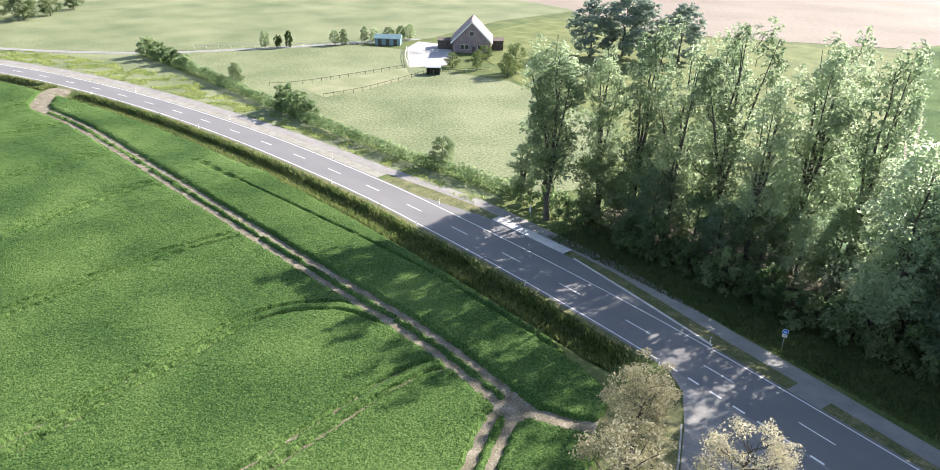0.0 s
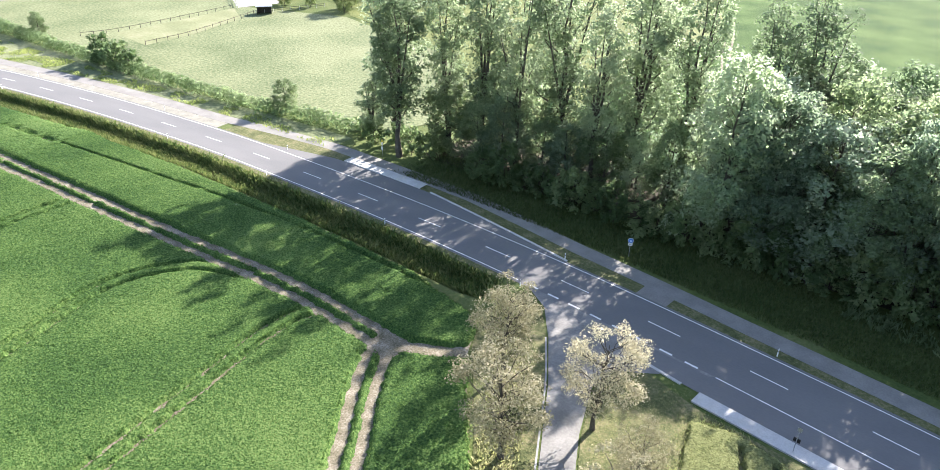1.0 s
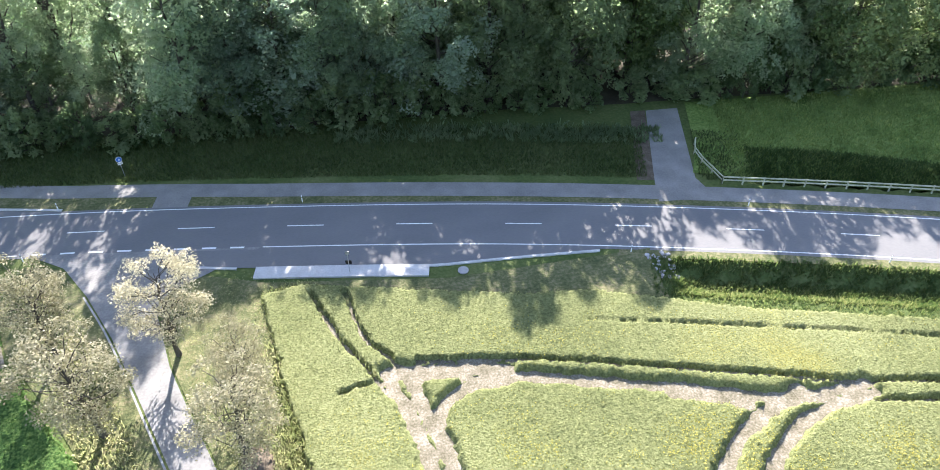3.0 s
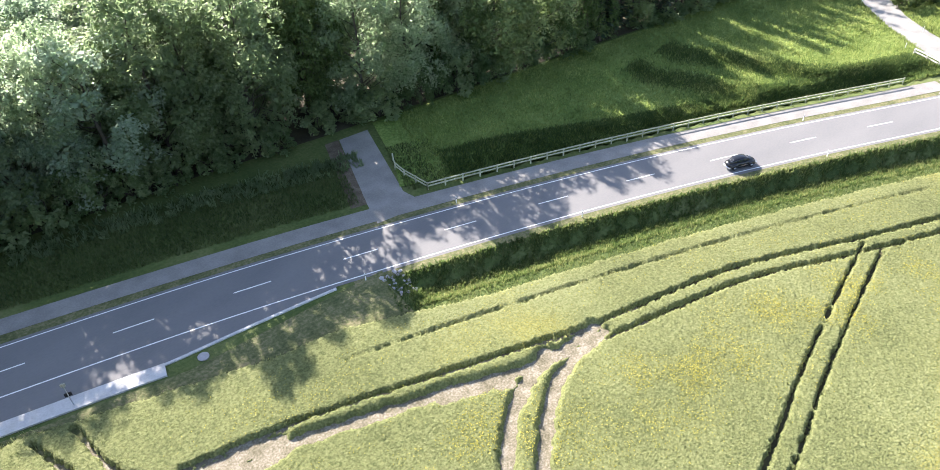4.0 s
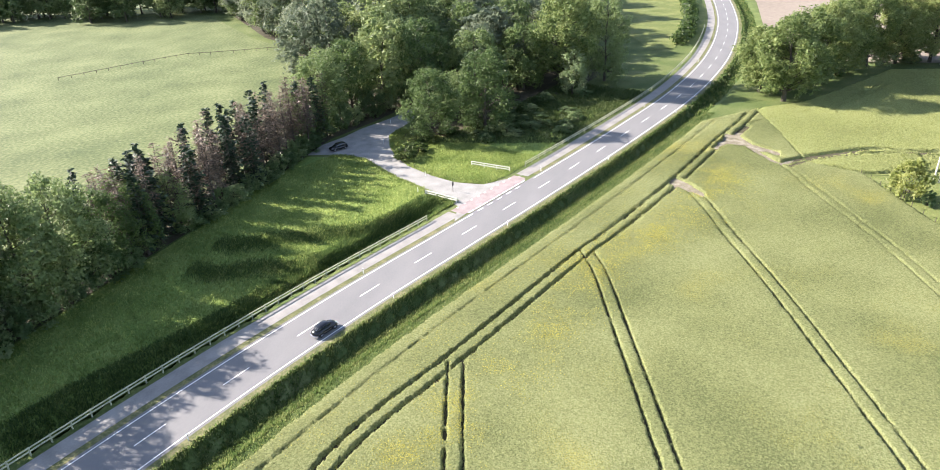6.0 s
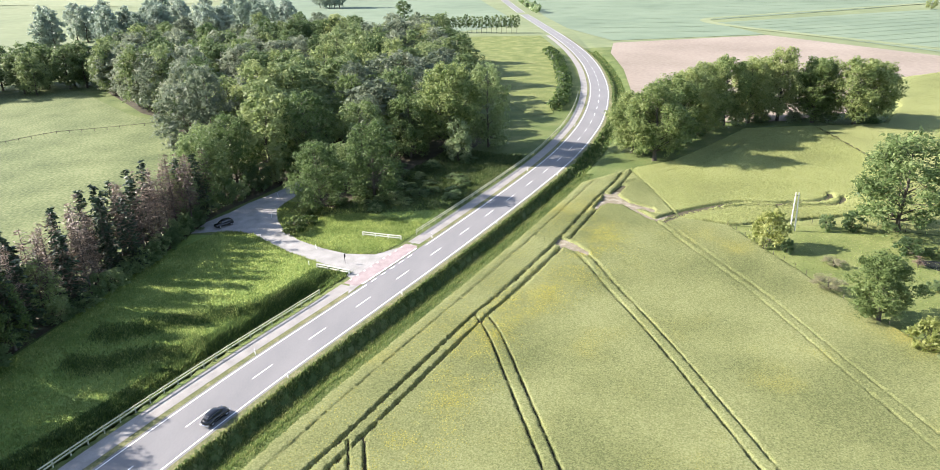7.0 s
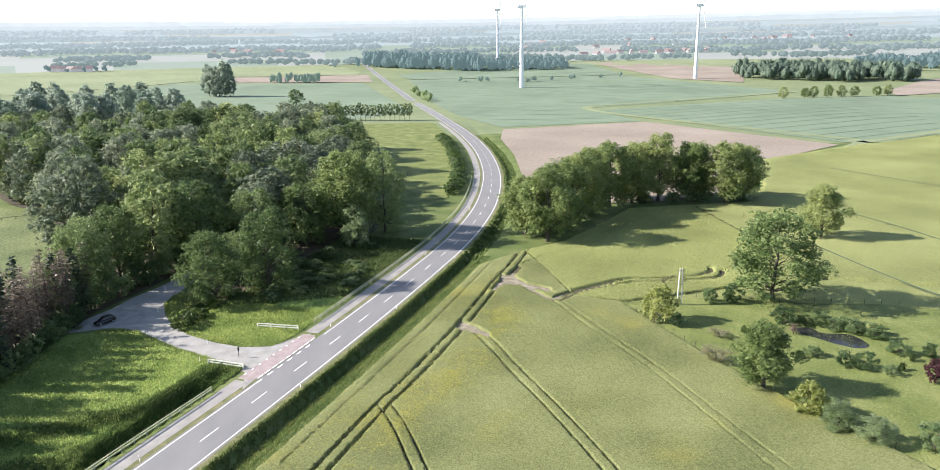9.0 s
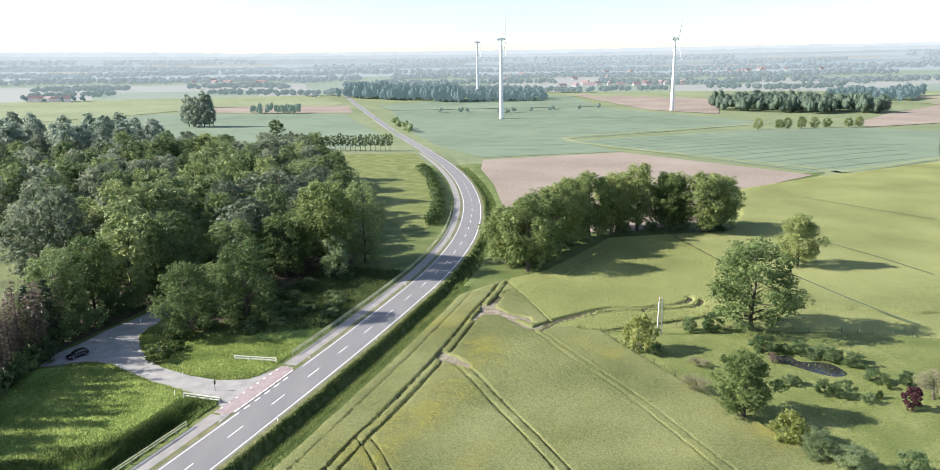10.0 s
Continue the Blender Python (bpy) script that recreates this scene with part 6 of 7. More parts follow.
# haze painted in by distance: every farther belt glows paler and bluer
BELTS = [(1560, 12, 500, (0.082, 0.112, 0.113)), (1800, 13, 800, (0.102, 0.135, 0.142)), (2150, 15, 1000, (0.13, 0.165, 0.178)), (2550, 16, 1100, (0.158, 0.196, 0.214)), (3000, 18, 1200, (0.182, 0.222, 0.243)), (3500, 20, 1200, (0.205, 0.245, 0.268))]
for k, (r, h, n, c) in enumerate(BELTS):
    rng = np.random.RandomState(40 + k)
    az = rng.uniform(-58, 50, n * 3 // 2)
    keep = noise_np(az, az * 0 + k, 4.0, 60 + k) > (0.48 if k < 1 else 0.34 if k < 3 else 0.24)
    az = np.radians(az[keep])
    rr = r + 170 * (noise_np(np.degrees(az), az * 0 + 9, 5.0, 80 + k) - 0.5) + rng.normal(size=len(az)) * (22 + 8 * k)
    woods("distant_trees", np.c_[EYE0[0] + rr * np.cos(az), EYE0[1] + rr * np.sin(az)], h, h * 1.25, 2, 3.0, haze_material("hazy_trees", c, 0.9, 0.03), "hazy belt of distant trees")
# ridges glow in the haze colour itself, the farthest nearly like the sky
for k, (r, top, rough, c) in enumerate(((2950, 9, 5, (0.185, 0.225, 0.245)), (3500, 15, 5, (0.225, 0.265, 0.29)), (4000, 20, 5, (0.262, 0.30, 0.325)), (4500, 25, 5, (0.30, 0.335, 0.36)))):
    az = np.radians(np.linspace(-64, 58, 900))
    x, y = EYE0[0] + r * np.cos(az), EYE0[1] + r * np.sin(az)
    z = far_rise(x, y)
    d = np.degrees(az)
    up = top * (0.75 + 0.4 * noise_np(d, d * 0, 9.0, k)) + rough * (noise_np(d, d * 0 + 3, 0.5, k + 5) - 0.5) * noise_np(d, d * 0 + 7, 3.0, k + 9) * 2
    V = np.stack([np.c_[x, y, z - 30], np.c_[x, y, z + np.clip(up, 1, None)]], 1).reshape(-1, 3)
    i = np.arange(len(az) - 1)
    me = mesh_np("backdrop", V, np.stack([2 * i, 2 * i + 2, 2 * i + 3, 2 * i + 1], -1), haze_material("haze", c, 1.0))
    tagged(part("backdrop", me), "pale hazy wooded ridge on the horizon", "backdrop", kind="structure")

# village and farms far off
rv = random.Random(8)
# far houses: haze put into roofs and walls as a bluish glow
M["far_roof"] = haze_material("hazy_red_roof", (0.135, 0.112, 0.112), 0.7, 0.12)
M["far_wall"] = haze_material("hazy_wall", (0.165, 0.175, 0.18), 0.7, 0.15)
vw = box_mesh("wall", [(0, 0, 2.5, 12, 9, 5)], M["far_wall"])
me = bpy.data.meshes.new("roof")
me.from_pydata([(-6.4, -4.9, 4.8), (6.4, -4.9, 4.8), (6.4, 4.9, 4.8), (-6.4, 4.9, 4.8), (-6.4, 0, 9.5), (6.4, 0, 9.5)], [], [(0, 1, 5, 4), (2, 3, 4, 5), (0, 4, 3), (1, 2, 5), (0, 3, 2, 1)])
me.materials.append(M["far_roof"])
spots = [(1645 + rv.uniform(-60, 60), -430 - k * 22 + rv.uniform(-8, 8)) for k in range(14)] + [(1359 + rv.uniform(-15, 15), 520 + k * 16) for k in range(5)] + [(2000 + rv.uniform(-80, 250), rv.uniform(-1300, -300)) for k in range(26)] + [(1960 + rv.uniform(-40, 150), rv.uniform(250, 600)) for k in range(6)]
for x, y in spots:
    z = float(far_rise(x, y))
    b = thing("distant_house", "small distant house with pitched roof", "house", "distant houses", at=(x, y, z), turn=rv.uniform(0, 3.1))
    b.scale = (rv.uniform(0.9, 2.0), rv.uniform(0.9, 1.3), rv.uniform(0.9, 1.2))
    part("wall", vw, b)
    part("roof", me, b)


# wind turbines
def turbine(x, y, h, spin, face):
    z = float(far_rise(x, y))
    t = thing("wind_turbine", "tall white wind turbine with three blades", "wind turbine", "wind turbines", at=(x, y, z), turn=face)
    part("tower", mesh_np("tower", *tube([(0, 0, k) for k in np.linspace(-1, h, 9)], np.linspace(2.7, 1.4, 9), 20), M["turbine"], True), t)
    part("nacelle", box_mesh("nacelle", [(0.5, 0, h + 1.4, 8.5, 3.2, 3.2)], M["turbine"], 0.7), t)
    hub = part("hub", mesh_np("hub", *tube([(-5.2, 0, h + 1.4), (-4.6, 0, h + 1.4), (-3.6, 0, h + 1.4)], [0.3, 1.3, 1.5], 14), M["turbine"], True), t)
    for k in range(3):
        a = spin + k * 2 * math.pi / 3
        d = np.array([0, math.sin(a), math.cos(a)])
        P = [np.array([-4.5, 0, h + 1.4]) + d * s for s in (0.8, 4, 10, 20, 30, 34)]
        part("blade", mesh_np("blade", *tube(P, [0.45, 0.5, 0.6, 0.42, 0.25, 0.08], 6), M["turbine"], True), t)
    return t


turbine(1273, -185, 95, 0.3, radians(84))
turbine(862, -156, 90, 0.12, radians(82))
turbine(931, -396, 90, 0.5, radians(83))

# ---- roadside details ----
def zed(x, y):
    return float(ground_z(np.array([float(x)]), np.array([float(y)]))[0])


FENCE_W = [along(s_at(x), 8.5)[:2] for x in np.linspace(46.4, 114.5, 14)]
post_row("roadside_fence", FENCE_W, 2.35, 1.1, 0.16, M["wood_rail"], "pale weathered two-rail timber fence along the cycle path", (0.98, 0.55))
post_row("roadside_fence", [FENCE_W[0], (49.0, 57.5), (50.3, 60.3)], 2.2, 1.1, 0.16, M["wood_rail"], "short return of the two-rail timber fence", (0.98, 0.55))
post_row("roadside_fence", [along(s_at(x), 8.4)[:2] for x in np.linspace(141, 300, 24)], 2.6, 1.1, 0.16, M["wood_rail"], "pale weathered two-rail timber fence along the cycle path", (0.98, 0.55))
post_row("lane_barrier", [(143.8, 20.6), (142.4, 16.2), (141.1, 12.0)], 2.9, 1.0, 0.2, M["white_rail"], "white painted timber barrier at the lane", (0.95, 0.5), "barrier")
post_row("lane_barrier", [(127.4, 26.2), (125.8, 22.4), (124.3, 19.2)], 2.4, 1.0, 0.2, M["white_rail"], "white painted timber barrier at the lane", (0.95, 0.5), "barrier")
patch("cycle_crossing", [along(s_at(x), o)[:2] for x, o in ((117.5, 7.6), (117.5, 4.9), (119, 4.1), (134.5, 4.1), (136, 4.9), (136, 7.6))], M["pink"], 0.024, 5, label="faded red cycle crossing over the lane mouth", category="crossing")
for o, n in ((4.35, 9), (7.4, 9)):
    for i in range(n):
        x, y, h = along(s_at(118.5) + i * 2.1, o)
        part("crossing_block", box_mesh("crossing_block", [(0.7, 0, 0, 1.5 if o < 5 else 0.5, 0.28, 0.01)], M["white"]), road, at=Matrix.Translation((x, y, 0.036)) @ Matrix.Rotation(h, 4, "Z"))
# weeds darker than the meadow: shade of steps and bank put into colour
for xs in (STEP_A, STEP_B):
    y = rg.uniform(24, 56, 12000)
    x = np.interp(y, STEP_Y, xs) - 1.4 + rg.normal(size=12000) * 1.3 + 2.5 * (noise_np(y, y * 0, 4.0, 5) - 0.5)
    P = np.c_[x, y]
    P = P[road_offset(x, y) > 9.4]
    tufts("bank_weeds", P, 0.065, 0.45, M["leaf_ditch"], "rank weeds on a meadow step, dark to give its shade", rg)
P = strip_points(49.5, 120, 9.2, 16.2, 46000)
tufts("bank_weeds", P, 0.07, 0.55, M["leaf_ditch"], "rank weeds on the meadow ditch bank, dark to give its shade", rg)
# kerbs round the bays
kerb = ribbon("kerb", lambda x: np.interp(x, [-86, -71, -52, -26], [4.0, 7.0, 7.0, 4.0]), lambda x: np.interp(x, [-86, -71, -52, -26], [4.3, 7.3, 7.3, 4.3]), -52, -26, M["kerb"], 0.10, thick=0.2)
tagged(part("kerb", kerb), "pale concrete kerb round the bus bay", "kerb", kind="structure")
kerb = ribbon("kerb", lambda x: np.interp(x, [-12, -4, 15.5, 34], [-6.5, -7.1, -7.1, -4.2]), lambda x: np.interp(x, [-12, -4, 15.5, 34], [-6.2, -6.8, -6.8, -3.9]), 13.8, 33, M["kerb"], 0.10, thick=0.2)
tagged(part("kerb", kerb), "pale concrete kerb round the bus bay", "kerb", kind="structure")
kerb = ribbon("kerb", lambda x: np.interp(x, [-12, -4], [-6.5, -7.1]), lambda x: np.interp(x, [-12, -4], [-6.2, -6.8]), -10, -3.4, M["kerb"], 0.10, thick=0.2)
tagged(part("kerb", kerb), "pale concrete kerb round the bus bay", "kerb", kind="structure")
tagged(part("crossing_ramp", ribbon("crossing_ramp", 3.9, 6.6, -18, -12, M["path"], 0.016)), "asphalt link from road to cycle path", "path", kind="structure")

# delineator posts
POST = None
for x, side in ((-27, -1), (-50, -1), (-75, -1), (-100, -1), (-149, -1), (-196, -1), (35.2, -1), (60, -1), (92, -1), (118, -1), (152, -1), (187, -1), (-26.5, 1), (-80, 1), (-112, 1), (-150, 1), (-190, 1), (0.3, 1), (48.4, 1), (94.6, 1), (140.5, 1), (188, 1), (215, -1), (240, 1)):
    px, py, h = along(s_at(x), side * 4.35)
    m = Matrix.Translation((px, py, zed(px, py))) @ Matrix.Rotation(h, 4, "Z")
    if POST is None:
        POST = thing("delineator_post", "white plastic delineator post with slanted black band", "marker post", "delineator posts")
        v = [(-0.06, -0.06, 0), (0.06, -0.06, 0), (0.0, 0.07, 0), (-0.06, -0.06, 0.92), (0.06, -0.06, 0.92), (0.0, 0.07, 1.02)]
        me = bpy.data.meshes.new("post_body")
        me.from_pydata(v, [], [(0, 1, 4, 3), (1, 2, 5, 4), (2, 0, 3, 5), (3, 4, 5)])
        me.materials.append(M["plastic_white"])
        part("post_body", me, POST)
        v = [(x0 * 1.06, y0 * 1.06, z0) for x0, y0, z0 in ((-0.06, -0.06, 0.62), (0.06, -0.06, 0.62), (0, 0.07, 0.70), (-0.06, -0.06, 0.80), (0.06, -0.06, 0.80), (0, 0.07, 0.88))]
        me = bpy.data.meshes.new("black_band")
        me.from_pydata(v, [], [(0, 1, 4, 3), (1, 2, 5, 4), (2, 0, 3, 5)])
        me.materials.append(M["black"])
        part("black_band", me, POST)
        part("reflector", box_mesh("reflector", [(0, -0.068, 0.71, 0.05, 0.012, 0.15)], M["metal"]), POST, "silver reflector")
        POST.matrix_basis = m
    else:
        copy_thing(POST, m)


def disc(r, thick, n=28, x=0.0, z=0.0, y=0.0):
    a = np.linspace(0, 2 * np.pi, n, endpoint=False)
    V = [(x + r * math.cos(t), y + s * thick / 2, z + r * math.sin(t)) for s in (-1, 1) for t in a]
    bm = bmesh.new()
    vs = [bm.verts.new(p) for p in V]
    bm.faces.new(vs[:n]), bm.faces.new(vs[n:][::-1])
    for i in range(n):
        j = (i + 1) % n
        bm.faces.new((vs[i], vs[n + i], vs[n + j], vs[j]))
    bmesh.ops.recalc_face_normals(bm, faces=bm.faces[:])
    me = bpy.data.meshes.new("disc")
    bm.to_mesh(me)
    bm.free()
    return me


def sign_post(x, y, turn, h, label):
    t = thing("road_sign", label, "sign", at=(x, y, zed(x, y)), turn=turn)
    part("pole", mesh_np("pole", *tube([(0, 0, -0.2), (0, 0, h * 0.5), (0, 0, h)], [0.04, 0.04, 0.04], 10), M["metal"], True), t)
    return t


s1 = sign_post(-19.0, 72.6, radians(20), 2.7, "round blue cycle path sign with white plate on grey pole")
for r, mat, yy in ((0.36, "plastic_white", -0.05), (0.32, "blue_sign", -0.075)):
    d = disc(r, 0.03, 28, 0, 2.45, yy)
    d.materials.append(M[mat])
    part("sign_disc", d, s1)
part("pictogram", box_mesh("pictogram", [(0, -0.1, 2.45, 0.05, 0.01, 0.3), (-0.09, -0.1, 2.40, 0.05, 0.01, 0.18), (0.09, -0.1, 2.40, 0.05, 0.01, 0.18)], M["plastic_white"]), s1, "white pictogram bars")
part("plate", box_mesh("plate", [(0, -0.05, 1.9, 0.55, 0.03, 0.36)], M["plastic_white"], 0.01), s1, "white plate")
part("plate_bars", box_mesh("plate_bars", [(0, -0.07, 1.97, 0.4, 0.01, 0.05), (0, -0.07, 1.85, 0.3, 0.01, 0.05)], M["black"]), s1, "black bars")
s2 = sign_post(-65.0, 82.0, radians(-20), 2.9, "bus stop sign with yellow disc and timetable box on pole")
for r, mat, yy in ((0.24, "yellow_sign", -0.05),):
    d = disc(r, 0.03, 24, 0, 2.6, yy)
    d.materials.append(M[mat])
    part("sign_disc", d, s2)
part("plate", box_mesh("plate", [(0, -0.05, 2.1, 0.45, 0.03, 0.4)], M["plastic_white"], 0.01), s2, "white plate")
part("timetable_box", box_mesh("timetable_box", [(0, -0.08, 1.35, 0.42, 0.08, 0.55)], M["plastic_white"], 0.015), s2, "white timetable case")
s3 = sign_post(5.0, 47.9, radians(165), 3.0, "dark bus stop pole with small black timetable box")
part("timetable_box", box_mesh("timetable_box", [(0, -0.08, 1.5, 0.62, 0.1, 0.42)], M["black"], 0.015), s3, "black timetable case")
part("plate", box_mesh("plate", [(0, -0.04, 2.75, 0.42, 0.03, 0.42)], M["metal"], 0.01), s3)
man = disc(0.55, 0.12, 26)
man.transform(Matrix.Rotation(radians(90), 4, "X"))
man.materials.append(M["paving"])
tagged(part("manhole_cover", man, at=(16.2, 45.2, 0.04)), "round pale concrete manhole cover in the verge", "manhole cover")
for x, y, n in ((136.8, 28.7, 0), (142.5, 41.6, 1), (155.6, 43.4, 2), (170.2, 46.2, 3), (128.5, 28.0, 4)):
    t = thing("lane_post", "slim white post beside the lane", "marker post", "lane posts", at=(x, y, zed(x, y)))
    part("post_body", mesh_np("post_body", *tube([(0, 0, -0.1), (0, 0, 0.5), (0, 0, 1.05), (0, 0, 1.1)], [0.06, 0.06, 0.055, 0.01], 8), M["plastic_white"], True), t)
t = thing("lane_sign", "small dark sign on post at the lane mouth", "sign", at=(129.6, 21.4, 0.0), turn=radians(-40))
part("pole", mesh_np("pole", *tube([(0, 0, -0.1), (0, 0, 1), (0, 0, 2.0)], [0.05, 0.05, 0.05], 8), M["timber"], True), t)
part("plate", box_mesh("plate", [(0, -0.06, 1.6, 0.35, 0.04, 0.7)], M["black"], 0.01), t)
# stones at the culvert
rs = random.Random(4)
for i in range(44):
    x, y = 36.0 + rs.uniform(-0.9, 1.6), 40.7 + rs.uniform(-2.0, 1.8)
    bm = bmesh.new()
    bmesh.ops.create_icosphere(bm, subdivisions=1, radius=rs.uniform(0.12, 0.27))
    for w in bm.verts:
        w.co *= rs.uniform(0.75, 1.15)
        w.co.z *= 0.6
    me = bpy.data.meshes.new("stone")
    bm.to_mesh(me)
    bm.free()
    me.materials.append(M["paving"])
    tagged(part("stone", me, at=(x, y, zed(x, y) + 0.08)), "rough pale field stone at the culvert", "stone", "stones at the culvert")


# ---- cars ----
def loft(sections, n=14, power=2.6):
    """A body from sections (x, z centre, half width, half height): rounded rings along x, closed at both ends."""
    V, F = [], []
    a = np.linspace(0, 2 * np.pi, n, endpoint=False)
    for x, zc, hw, hh in sections:
        c, s = np.cos(a), np.sin(a)
        V.append(np.c_[np.full(n, x), hw * np.sign(c) * np.abs(c) ** (2 / power), zc + hh * np.sign(s) * np.abs(s) ** (2 / power)])
    k = len(sections)
    V = np.concatenate(V + [[(sections[0][0], 0, sections[0][1])], [(sections[-1][0], 0, sections[-1][1])]])
    for i in range(k - 1):
        for j in range(n):
            F.append([i * n + j, i * n + (j + 1) % n, (i + 1) * n + (j + 1) % n, (i + 1) * n + j])
    for j in range(0, n, 1):
        F.append([k * n, (j + 1) % n, j, j])
        F.append([k * n + 1, (k - 1) * n + j, (k - 1) * n + (j + 1) % n, (k - 1) * n + (j + 1) % n])
    bm = bmesh.new()
    vs = [bm.verts.new(p) for p in V]
    for f in F:
        ids = list(dict.fromkeys(f))
        bm.faces.new([vs[i] for i in ids])
    bmesh.ops.recalc_face_normals(bm, faces=bm.faces[:])
    for f in bm.faces:
        f.smooth = True
    me = bpy.data.meshes.new("loft")
    bm.to_mesh(me)
    bm.free()
    return me


def car(x, y, heading, label, old=True):
    c = thing("car", label, "car", at=(x, y, 0.004 if old else 0.03), turn=heading)
    def put(name, me, mat, lab="", parent=None, at=None):
        me.materials.append(M[mat])
        return part(name, me, parent or c, lab, at)
    if old:
        put("body", loft([(-2.0, 0.52, 0.25, 0.14), (-1.85, 0.58, 0.5, 0.26), (-1.45, 0.66, 0.62, 0.36), (-0.9, 0.66, 0.70, 0.36), (0, 0.62, 0.72, 0.32), (0.8, 0.64, 0.68, 0.34), (1.3, 0.65, 0.55, 0.33), (1.75, 0.58, 0.42, 0.26), (1.95, 0.5, 0.22, 0.14)]), "paint_black")
        put("cabin", loft([(-1.75, 0.86, 0.30, 0.10), (-1.35, 0.98, 0.50, 0.28), (-0.8, 1.06, 0.59, 0.38), (-0.2, 1.10, 0.61, 0.40), (0.3, 1.09, 0.60, 0.38), (0.62, 1.02, 0.57, 0.26), (0.85, 0.94, 0.50, 0.08)], 18, 3.0), "paint_black")
        for sy in (-1, 1):
            put("side_window", box_mesh("side_window", [(-0.05, sy * 0.585, 1.17, 1.05, 0.06, 0.30)], None, 0.02), "glass", "dark side window")
            put("quarter_window", box_mesh("quarter_window", [(-0.85, sy * 0.555, 1.16, 0.36, 0.07, 0.25)], None, 0.02), "glass", "dark side window")
            put("running_board", box_mesh("running_board", [(0, sy * 0.72, 0.30, 1.5, 0.16, 0.07)], None, 0.02), "black")
            for fx in (-1.25, 1.25):
                put("fender", loft([(fx - 0.55, 0.42, 0.04, 0.05), (fx - 0.4, 0.50, 0.14, 0.20), (fx - 0.1, 0.56, 0.17, 0.26), (fx + 0.2, 0.55, 0.17, 0.25), (fx + 0.42, 0.46, 0.13, 0.17), (fx + 0.55, 0.40, 0.04, 0.05)], 12, 2.2), "paint_black", at=(0, sy * 0.64, 0.02))
            put("headlight", loft([(1.62, 0.72, 0.08, 0.09), (1.74, 0.72, 0.10, 0.11), (1.80, 0.72, 0.03, 0.03)], 12, 2), "chrome", "round chrome headlight", at=(0, sy * 0.56, 0))
        put("windscreen", mesh_np("windscreen", [(0.50, -0.5, 1.34), (0.50, 0.5, 1.34), (0.84, 0.5, 1.02), (0.84, -0.5, 1.02), (0.54, -0.5, 1.37), (0.54, 0.5, 1.37), (0.88, 0.5, 1.05), (0.88, -0.5, 1.05)], [[4, 7, 6, 5], [0, 1, 2, 3], [0, 4, 5, 1], [3, 2, 6, 7], [0, 3, 7, 4], [1, 5, 6, 2]]), "glass", "dark windscreen")
        put("rear_window", mesh_np("rear_window", [(-1.22, -0.33, 1.28), (-1.22, 0.33, 1.28), (-1.55, 0.30, 1.05), (-1.55, -0.30, 1.05), (-1.26, -0.33, 1.31), (-1.26, 0.33, 1.31), (-1.59, 0.30, 1.08), (-1.59, -0.30, 1.08)], [[4, 5, 6, 7], [0, 3, 2, 1], [0, 1, 5, 4], [3, 7, 6, 2], [0, 4, 7, 3], [1, 2, 6, 5]]), "glass", "small rear window")
        for fx, bend in ((-2.06, 1), (2.02, -1)):
            put("bumper", mesh_np("bumper", *tube([(fx + bend * 0.22, -0.74, 0.44), (fx, -0.55, 0.44), (fx - bend * 0.04, 0, 0.44), (fx, 0.55, 0.44), (fx + bend * 0.22, 0.74, 0.44)], [0.06] * 5, 8), None, True), "chrome", "curved chrome bumper")
        wx, wy, wr = 1.2, 0.66, 0.32
    else:
        put("body", loft([(-2.1, 0.6, 0.6, 0.25), (-1.9, 0.62, 0.82, 0.34), (-0.5, 0.62, 0.87, 0.36), (1.0, 0.6, 0.86, 0.34), (1.9, 0.55, 0.78, 0.28), (2.1, 0.5, 0.55, 0.18)], 16, 3.5), "paint_black")
        put("cabin", loft([(-1.95, 0.95, 0.60, 0.10), (-1.6, 1.12, 0.70, 0.30), (-0.4, 1.16, 0.72, 0.34), (0.4, 1.12, 0.70, 0.30), (1.05, 0.94, 0.66, 0.06)], 16, 3.5), "glass")
        put("roof", loft([(-1.6, 1.42, 0.5, 0.02), (-1.0, 1.47, 0.62, 0.04), (0.0, 1.47, 0.62, 0.04), (0.45, 1.42, 0.55, 0.02)], 12, 4), "paint_black")
        for sy in (-1, 1):
            put("headlight", box_mesh("headlight", [(1.98, sy * 0.58, 0.66, 0.16, 0.3, 0.14)], None, 0.03), "chrome", "clear headlight")
        wx, wy, wr = 1.3, 0.74, 0.32
    for fx in (-wx, wx):
        for sy in (-1, 1):
            me = disc(wr, 0.19, 24, fx, wr, sy * wy)
            w = put("wheel", me, "rubber", "black tyre")
            d = disc(wr * 0.62, 0.21, 20, fx, wr, sy * wy)
            put("hub_cap", d, "chrome", "chrome hub cap", parent=w)
    return c


cx, cy, ch = along(s_at(81.5), -2.3)
car(cx, cy, ch, "glossy black vintage car with rounded roof on the road")
car(150.4, 52.3, radians(140), "dark modern hatchback parked at the wood's edge", old=False)

# heap of earth and kerb at the side road
bm = bmesh.new()
bmesh.ops.create_icosphere(bm, subdivisions=4, radius=1.0)
for w in bm.verts:
    n = float(noise_np(np.array([w.co.x * 3 + 9]), np.array([w.co.y * 3 + w.co.z * 2 + 9]), 0.6, 3)[0])
    w.co *= 0.8 + 0.35 * n
    w.co.x, w.co.y, w.co.z = w.co.x * 1.4, w.co.y * 1.9, w.co.z * 0.75
me = bpy.data.meshes.new("soil_mound")
bm.to_mesh(me)
bm.free()
me.materials.append(M["brick_earth"])
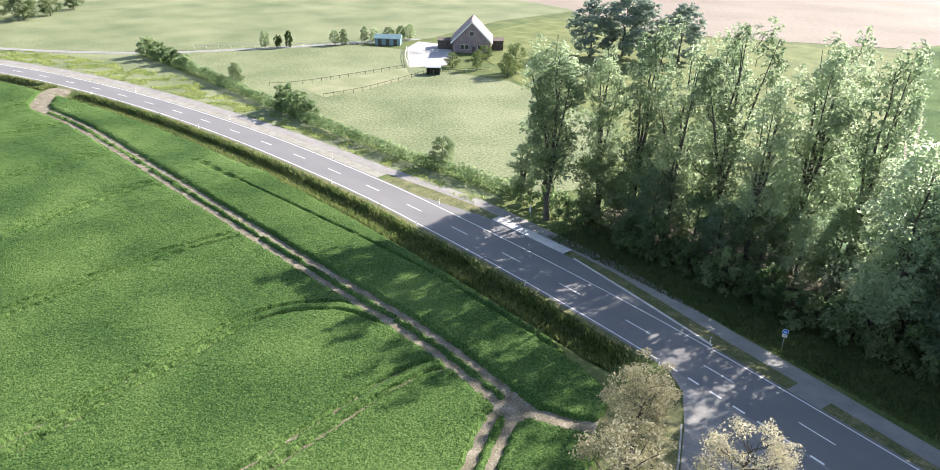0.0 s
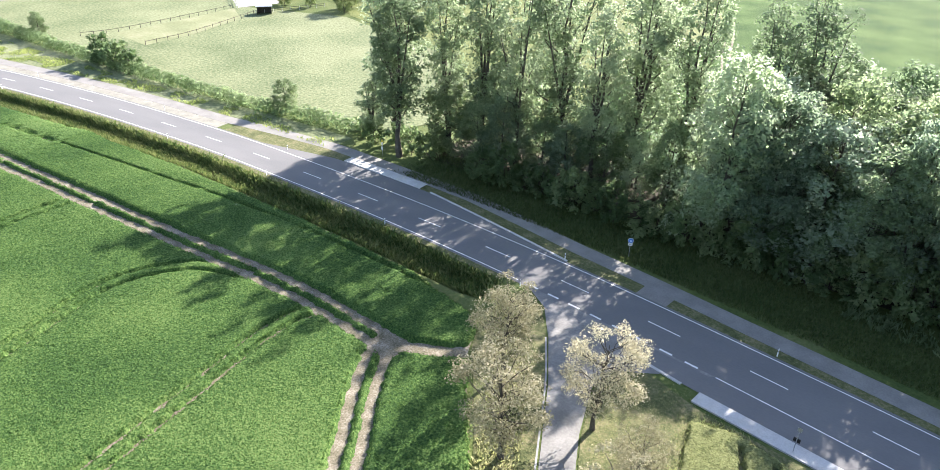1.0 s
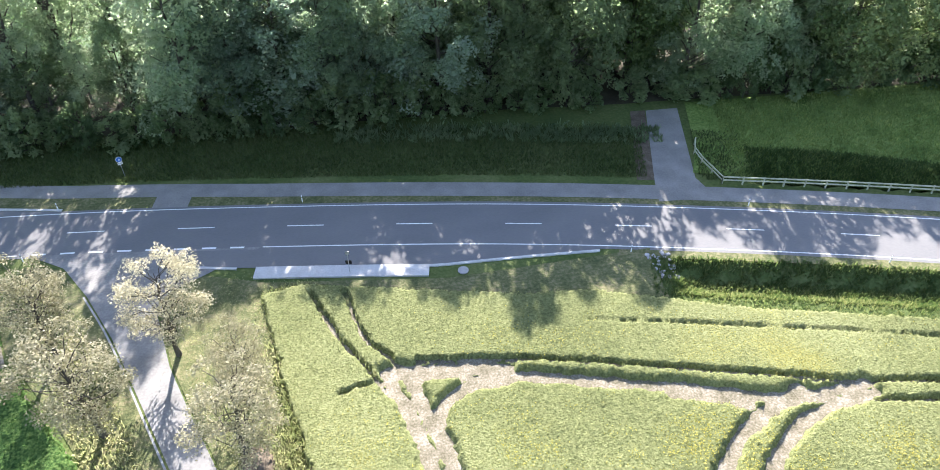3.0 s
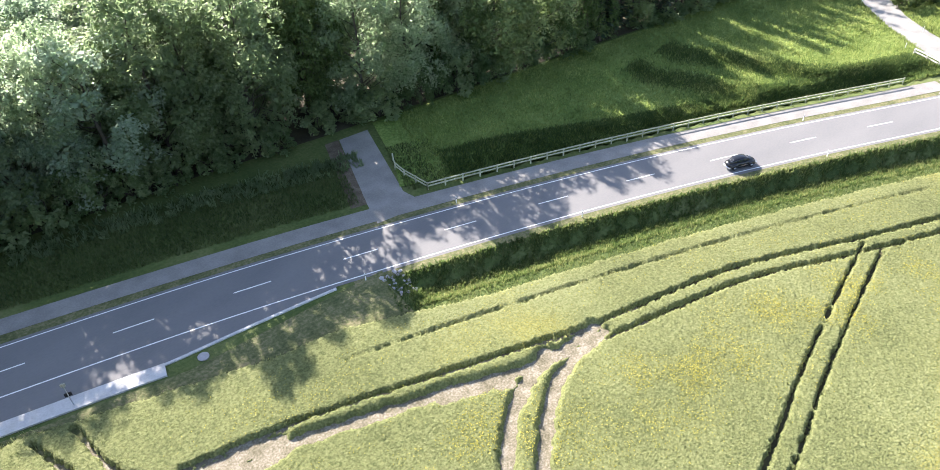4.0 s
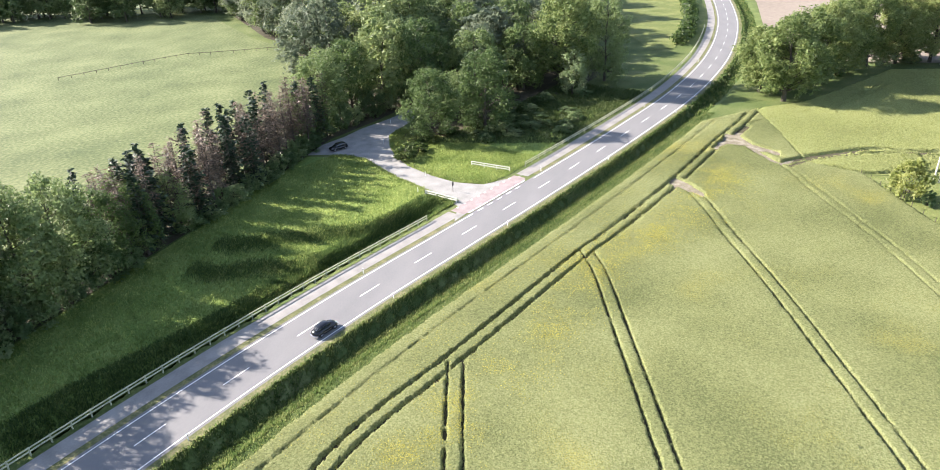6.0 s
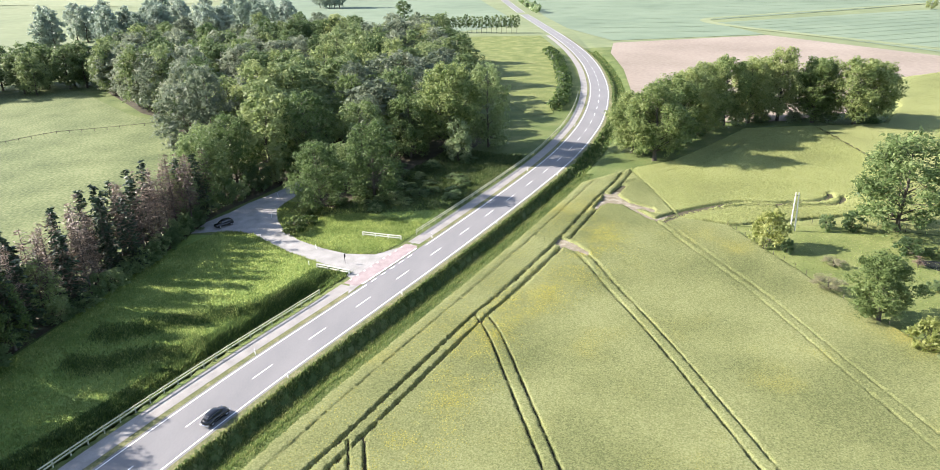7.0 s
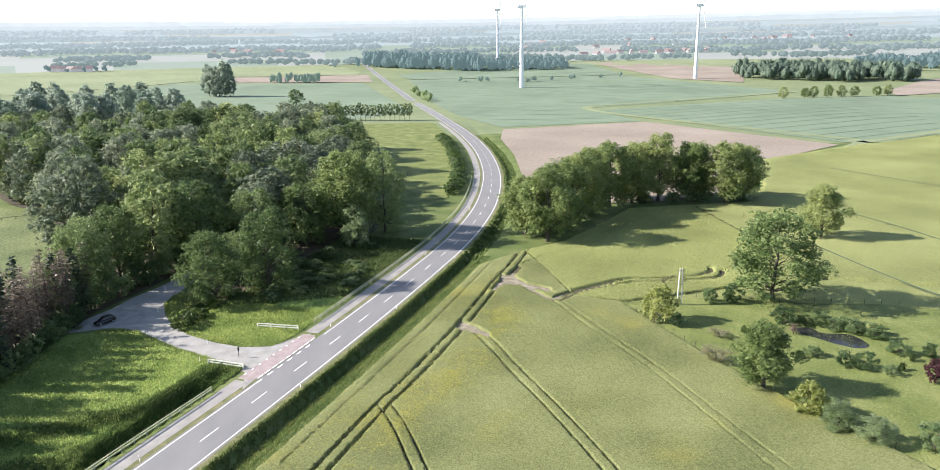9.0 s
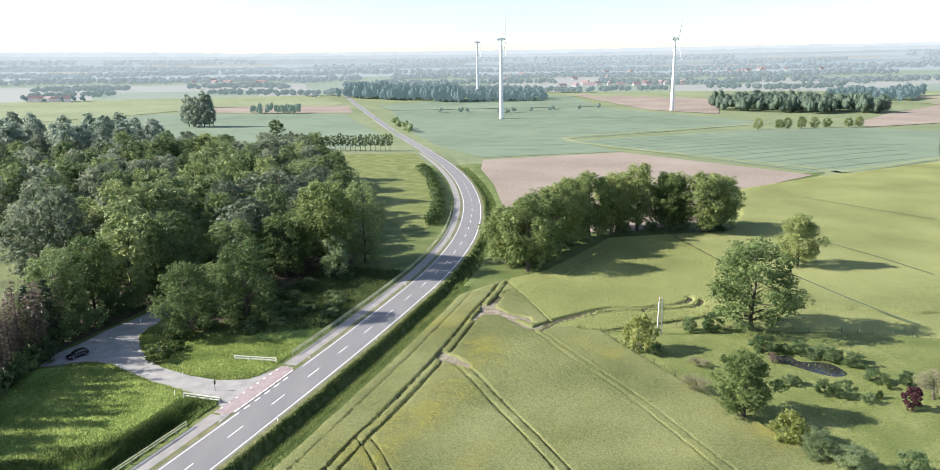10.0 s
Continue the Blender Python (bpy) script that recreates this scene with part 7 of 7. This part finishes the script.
tagged(part("soil_mound", me, at=(-5.0, 27.6, 0.0)), "small mound of reddish-brown earth beside the side road", "mound")
lane_strip("kerb", [(-20.9, 51.5), (-17.9, 45), (-14.9, 37), (-10.8, 26), (-3.3, 6)], 0.09, M["concrete"], 0.03, "pale concrete edging of the side road")
patch("forest_soil", [(40.0, 55.0), (45.9, 69.9), (47.9, 69.6), (42.0, 54.4)], M["brick_earth"], 0.014, 3, label="bare brown earth beside the forest path", category="soil")

# ---- orchard ----
patch("orchard_meadow", [(146.6, -55.2), (105.2, -65.9), (95.9, -70.4), (60, -85), (60, -330), (150, -330), (136.5, -126), (140.6, -95.6), (148, -72)], M["meadow"], 0.02, 8, label="uneven grass of the orchard")
patch("grass_strip", [(147.2, -56), (150.3, -69), (153.8, -86), (155.3, -104), (151.5, -119), (146.8, -128), (146, -220), (133, -220), (128, -135), (134, -117.6), (138, -109.5), (140.6, -95.6), (144.5, -84), (147.6, -72)], M["crop_pale"], 0.05, 6, label="pale mown grass strip between orchard and crop")
P = fill([(146, -56), (105.2, -66.5), (95.9, -71), (84, -77), (84, -140), (136, -126), (147, -79)], 14000, 6)
tufts("orchard_grass", P, 0.1, 0.2, M["leaf_meadow"], "tufty uncut grass of the orchard", rg)
post_row("orchard_fence", [(147, -54.6), (126, -60), (105.5, -65.4), (96, -69.8), (86, -74.5)], 3.2, 1.3, 0.08, M["timber"], "thin weathered fence posts along the crop")
post_row("orchard_fence", [(148, -72), (144.5, -84), (140.6, -95.6), (138, -109.5), (134, -117.6), (128, -135)], 3.4, 1.3, 0.08, M["timber"], "thin weathered fence posts along the crop")
pole = thing("power_pole", "pair of pale wooden power poles at the orchard", "pole", at=(144.3, -66.7, -0.05))
for dy in (-0.45, 0.45):
    part("pole_shaft", mesh_np("pole_shaft", *tube([(0, dy, -0.3), (0, dy * 0.9, 4), (0, dy * 0.6, 8.2)], [0.16, 0.14, 0.11], 10), M["white_rail"], True), pole)
part("crossbar", box_mesh("crossbar", [(0, 0, 7.6, 0.12, 1.1, 0.14), (0, 0, 4.5, 0.1, 0.9, 0.1)], M["timber"]), pole)
patch("pond", [(129.0, -83.3), (128.4, -86.6), (125.6, -87.5), (124.2, -92.0), (119.2, -92.6), (118.2, -89.7), (120.6, -87.0), (123.4, -85.2), (126, -83.4)], M["water"], 0.04, 3, rounded=0.8, label="small dark pond reflecting the sky", category="water")
for x, y, h, w in ((131.5, -82.7, 3, 4.5), (129.6, -89.5, 2.6, 4.2), (127.2, -90.5, 2.2, 3.4), (124.5, -94, 2.2, 4), (126.5, -93, 2.2, 4.5), (122, -96, 2.2, 4.5), (115.4, -95.3, 2.0, 4), (130.5, -86.5, 1.6, 3), (111.9, -83.3, 2.4, 3.2), (110.4, -86, 2.6, 3.4), (107.7, -88.5, 1.6, 2), (112.8, -99.5, 2.4, 2.6), (132.8, -61.5, 2.6, 2), (144.6, -73.3, 3, 3.2), (144.2, -78.2, 3.4, 4), (116.3, -80, 1.6, 3)):
    tree("thicket", x, y, h * 1.1, w, label="rounded leafy bush beside the orchard pond")
tree("purple", 104.6, -94, 3.6, 3.2)
tree("dead", 126, -81.8, 2.2, 3.6, name="shrub", label="reddish-brown shrub at the pond's edge")
tree("blossom", 116.3, -62.4, 2.6, 4.5, name="shrub", label="sparse beige-brown shrub at the orchard fence")
for x, y, h, w in ((126.7, -67.6, 1.5, 3.4), (107.2, -100, 4.5, 5.5)):
    tree("blossom", x, y, h, w, name="shrub", label="pale pinkish-white flowering shrub in the orchard")
for x, y in ((112, -95.5), (109, -91.5), (116, -77), (121, -73), (128, -73)):
    tree("bush", x, y, 1.4, 1.2, label="young planted fruit bush with stake")
for line in [[(178.1, -118.3), (161.7, -119.4), (146.8, -121.0), (138.1, -122.9)], [(224.9, -146.6), (196.5, -152.3), (171.8, -154.7)], [(291.4, -189.5), (260.7, -200.7), (237.5, -209.2)]]:
    lane_strip("tramline", line, 0.3, M["tram"], 0.78, "thin dark wheel line in the pale crop", 4.0)
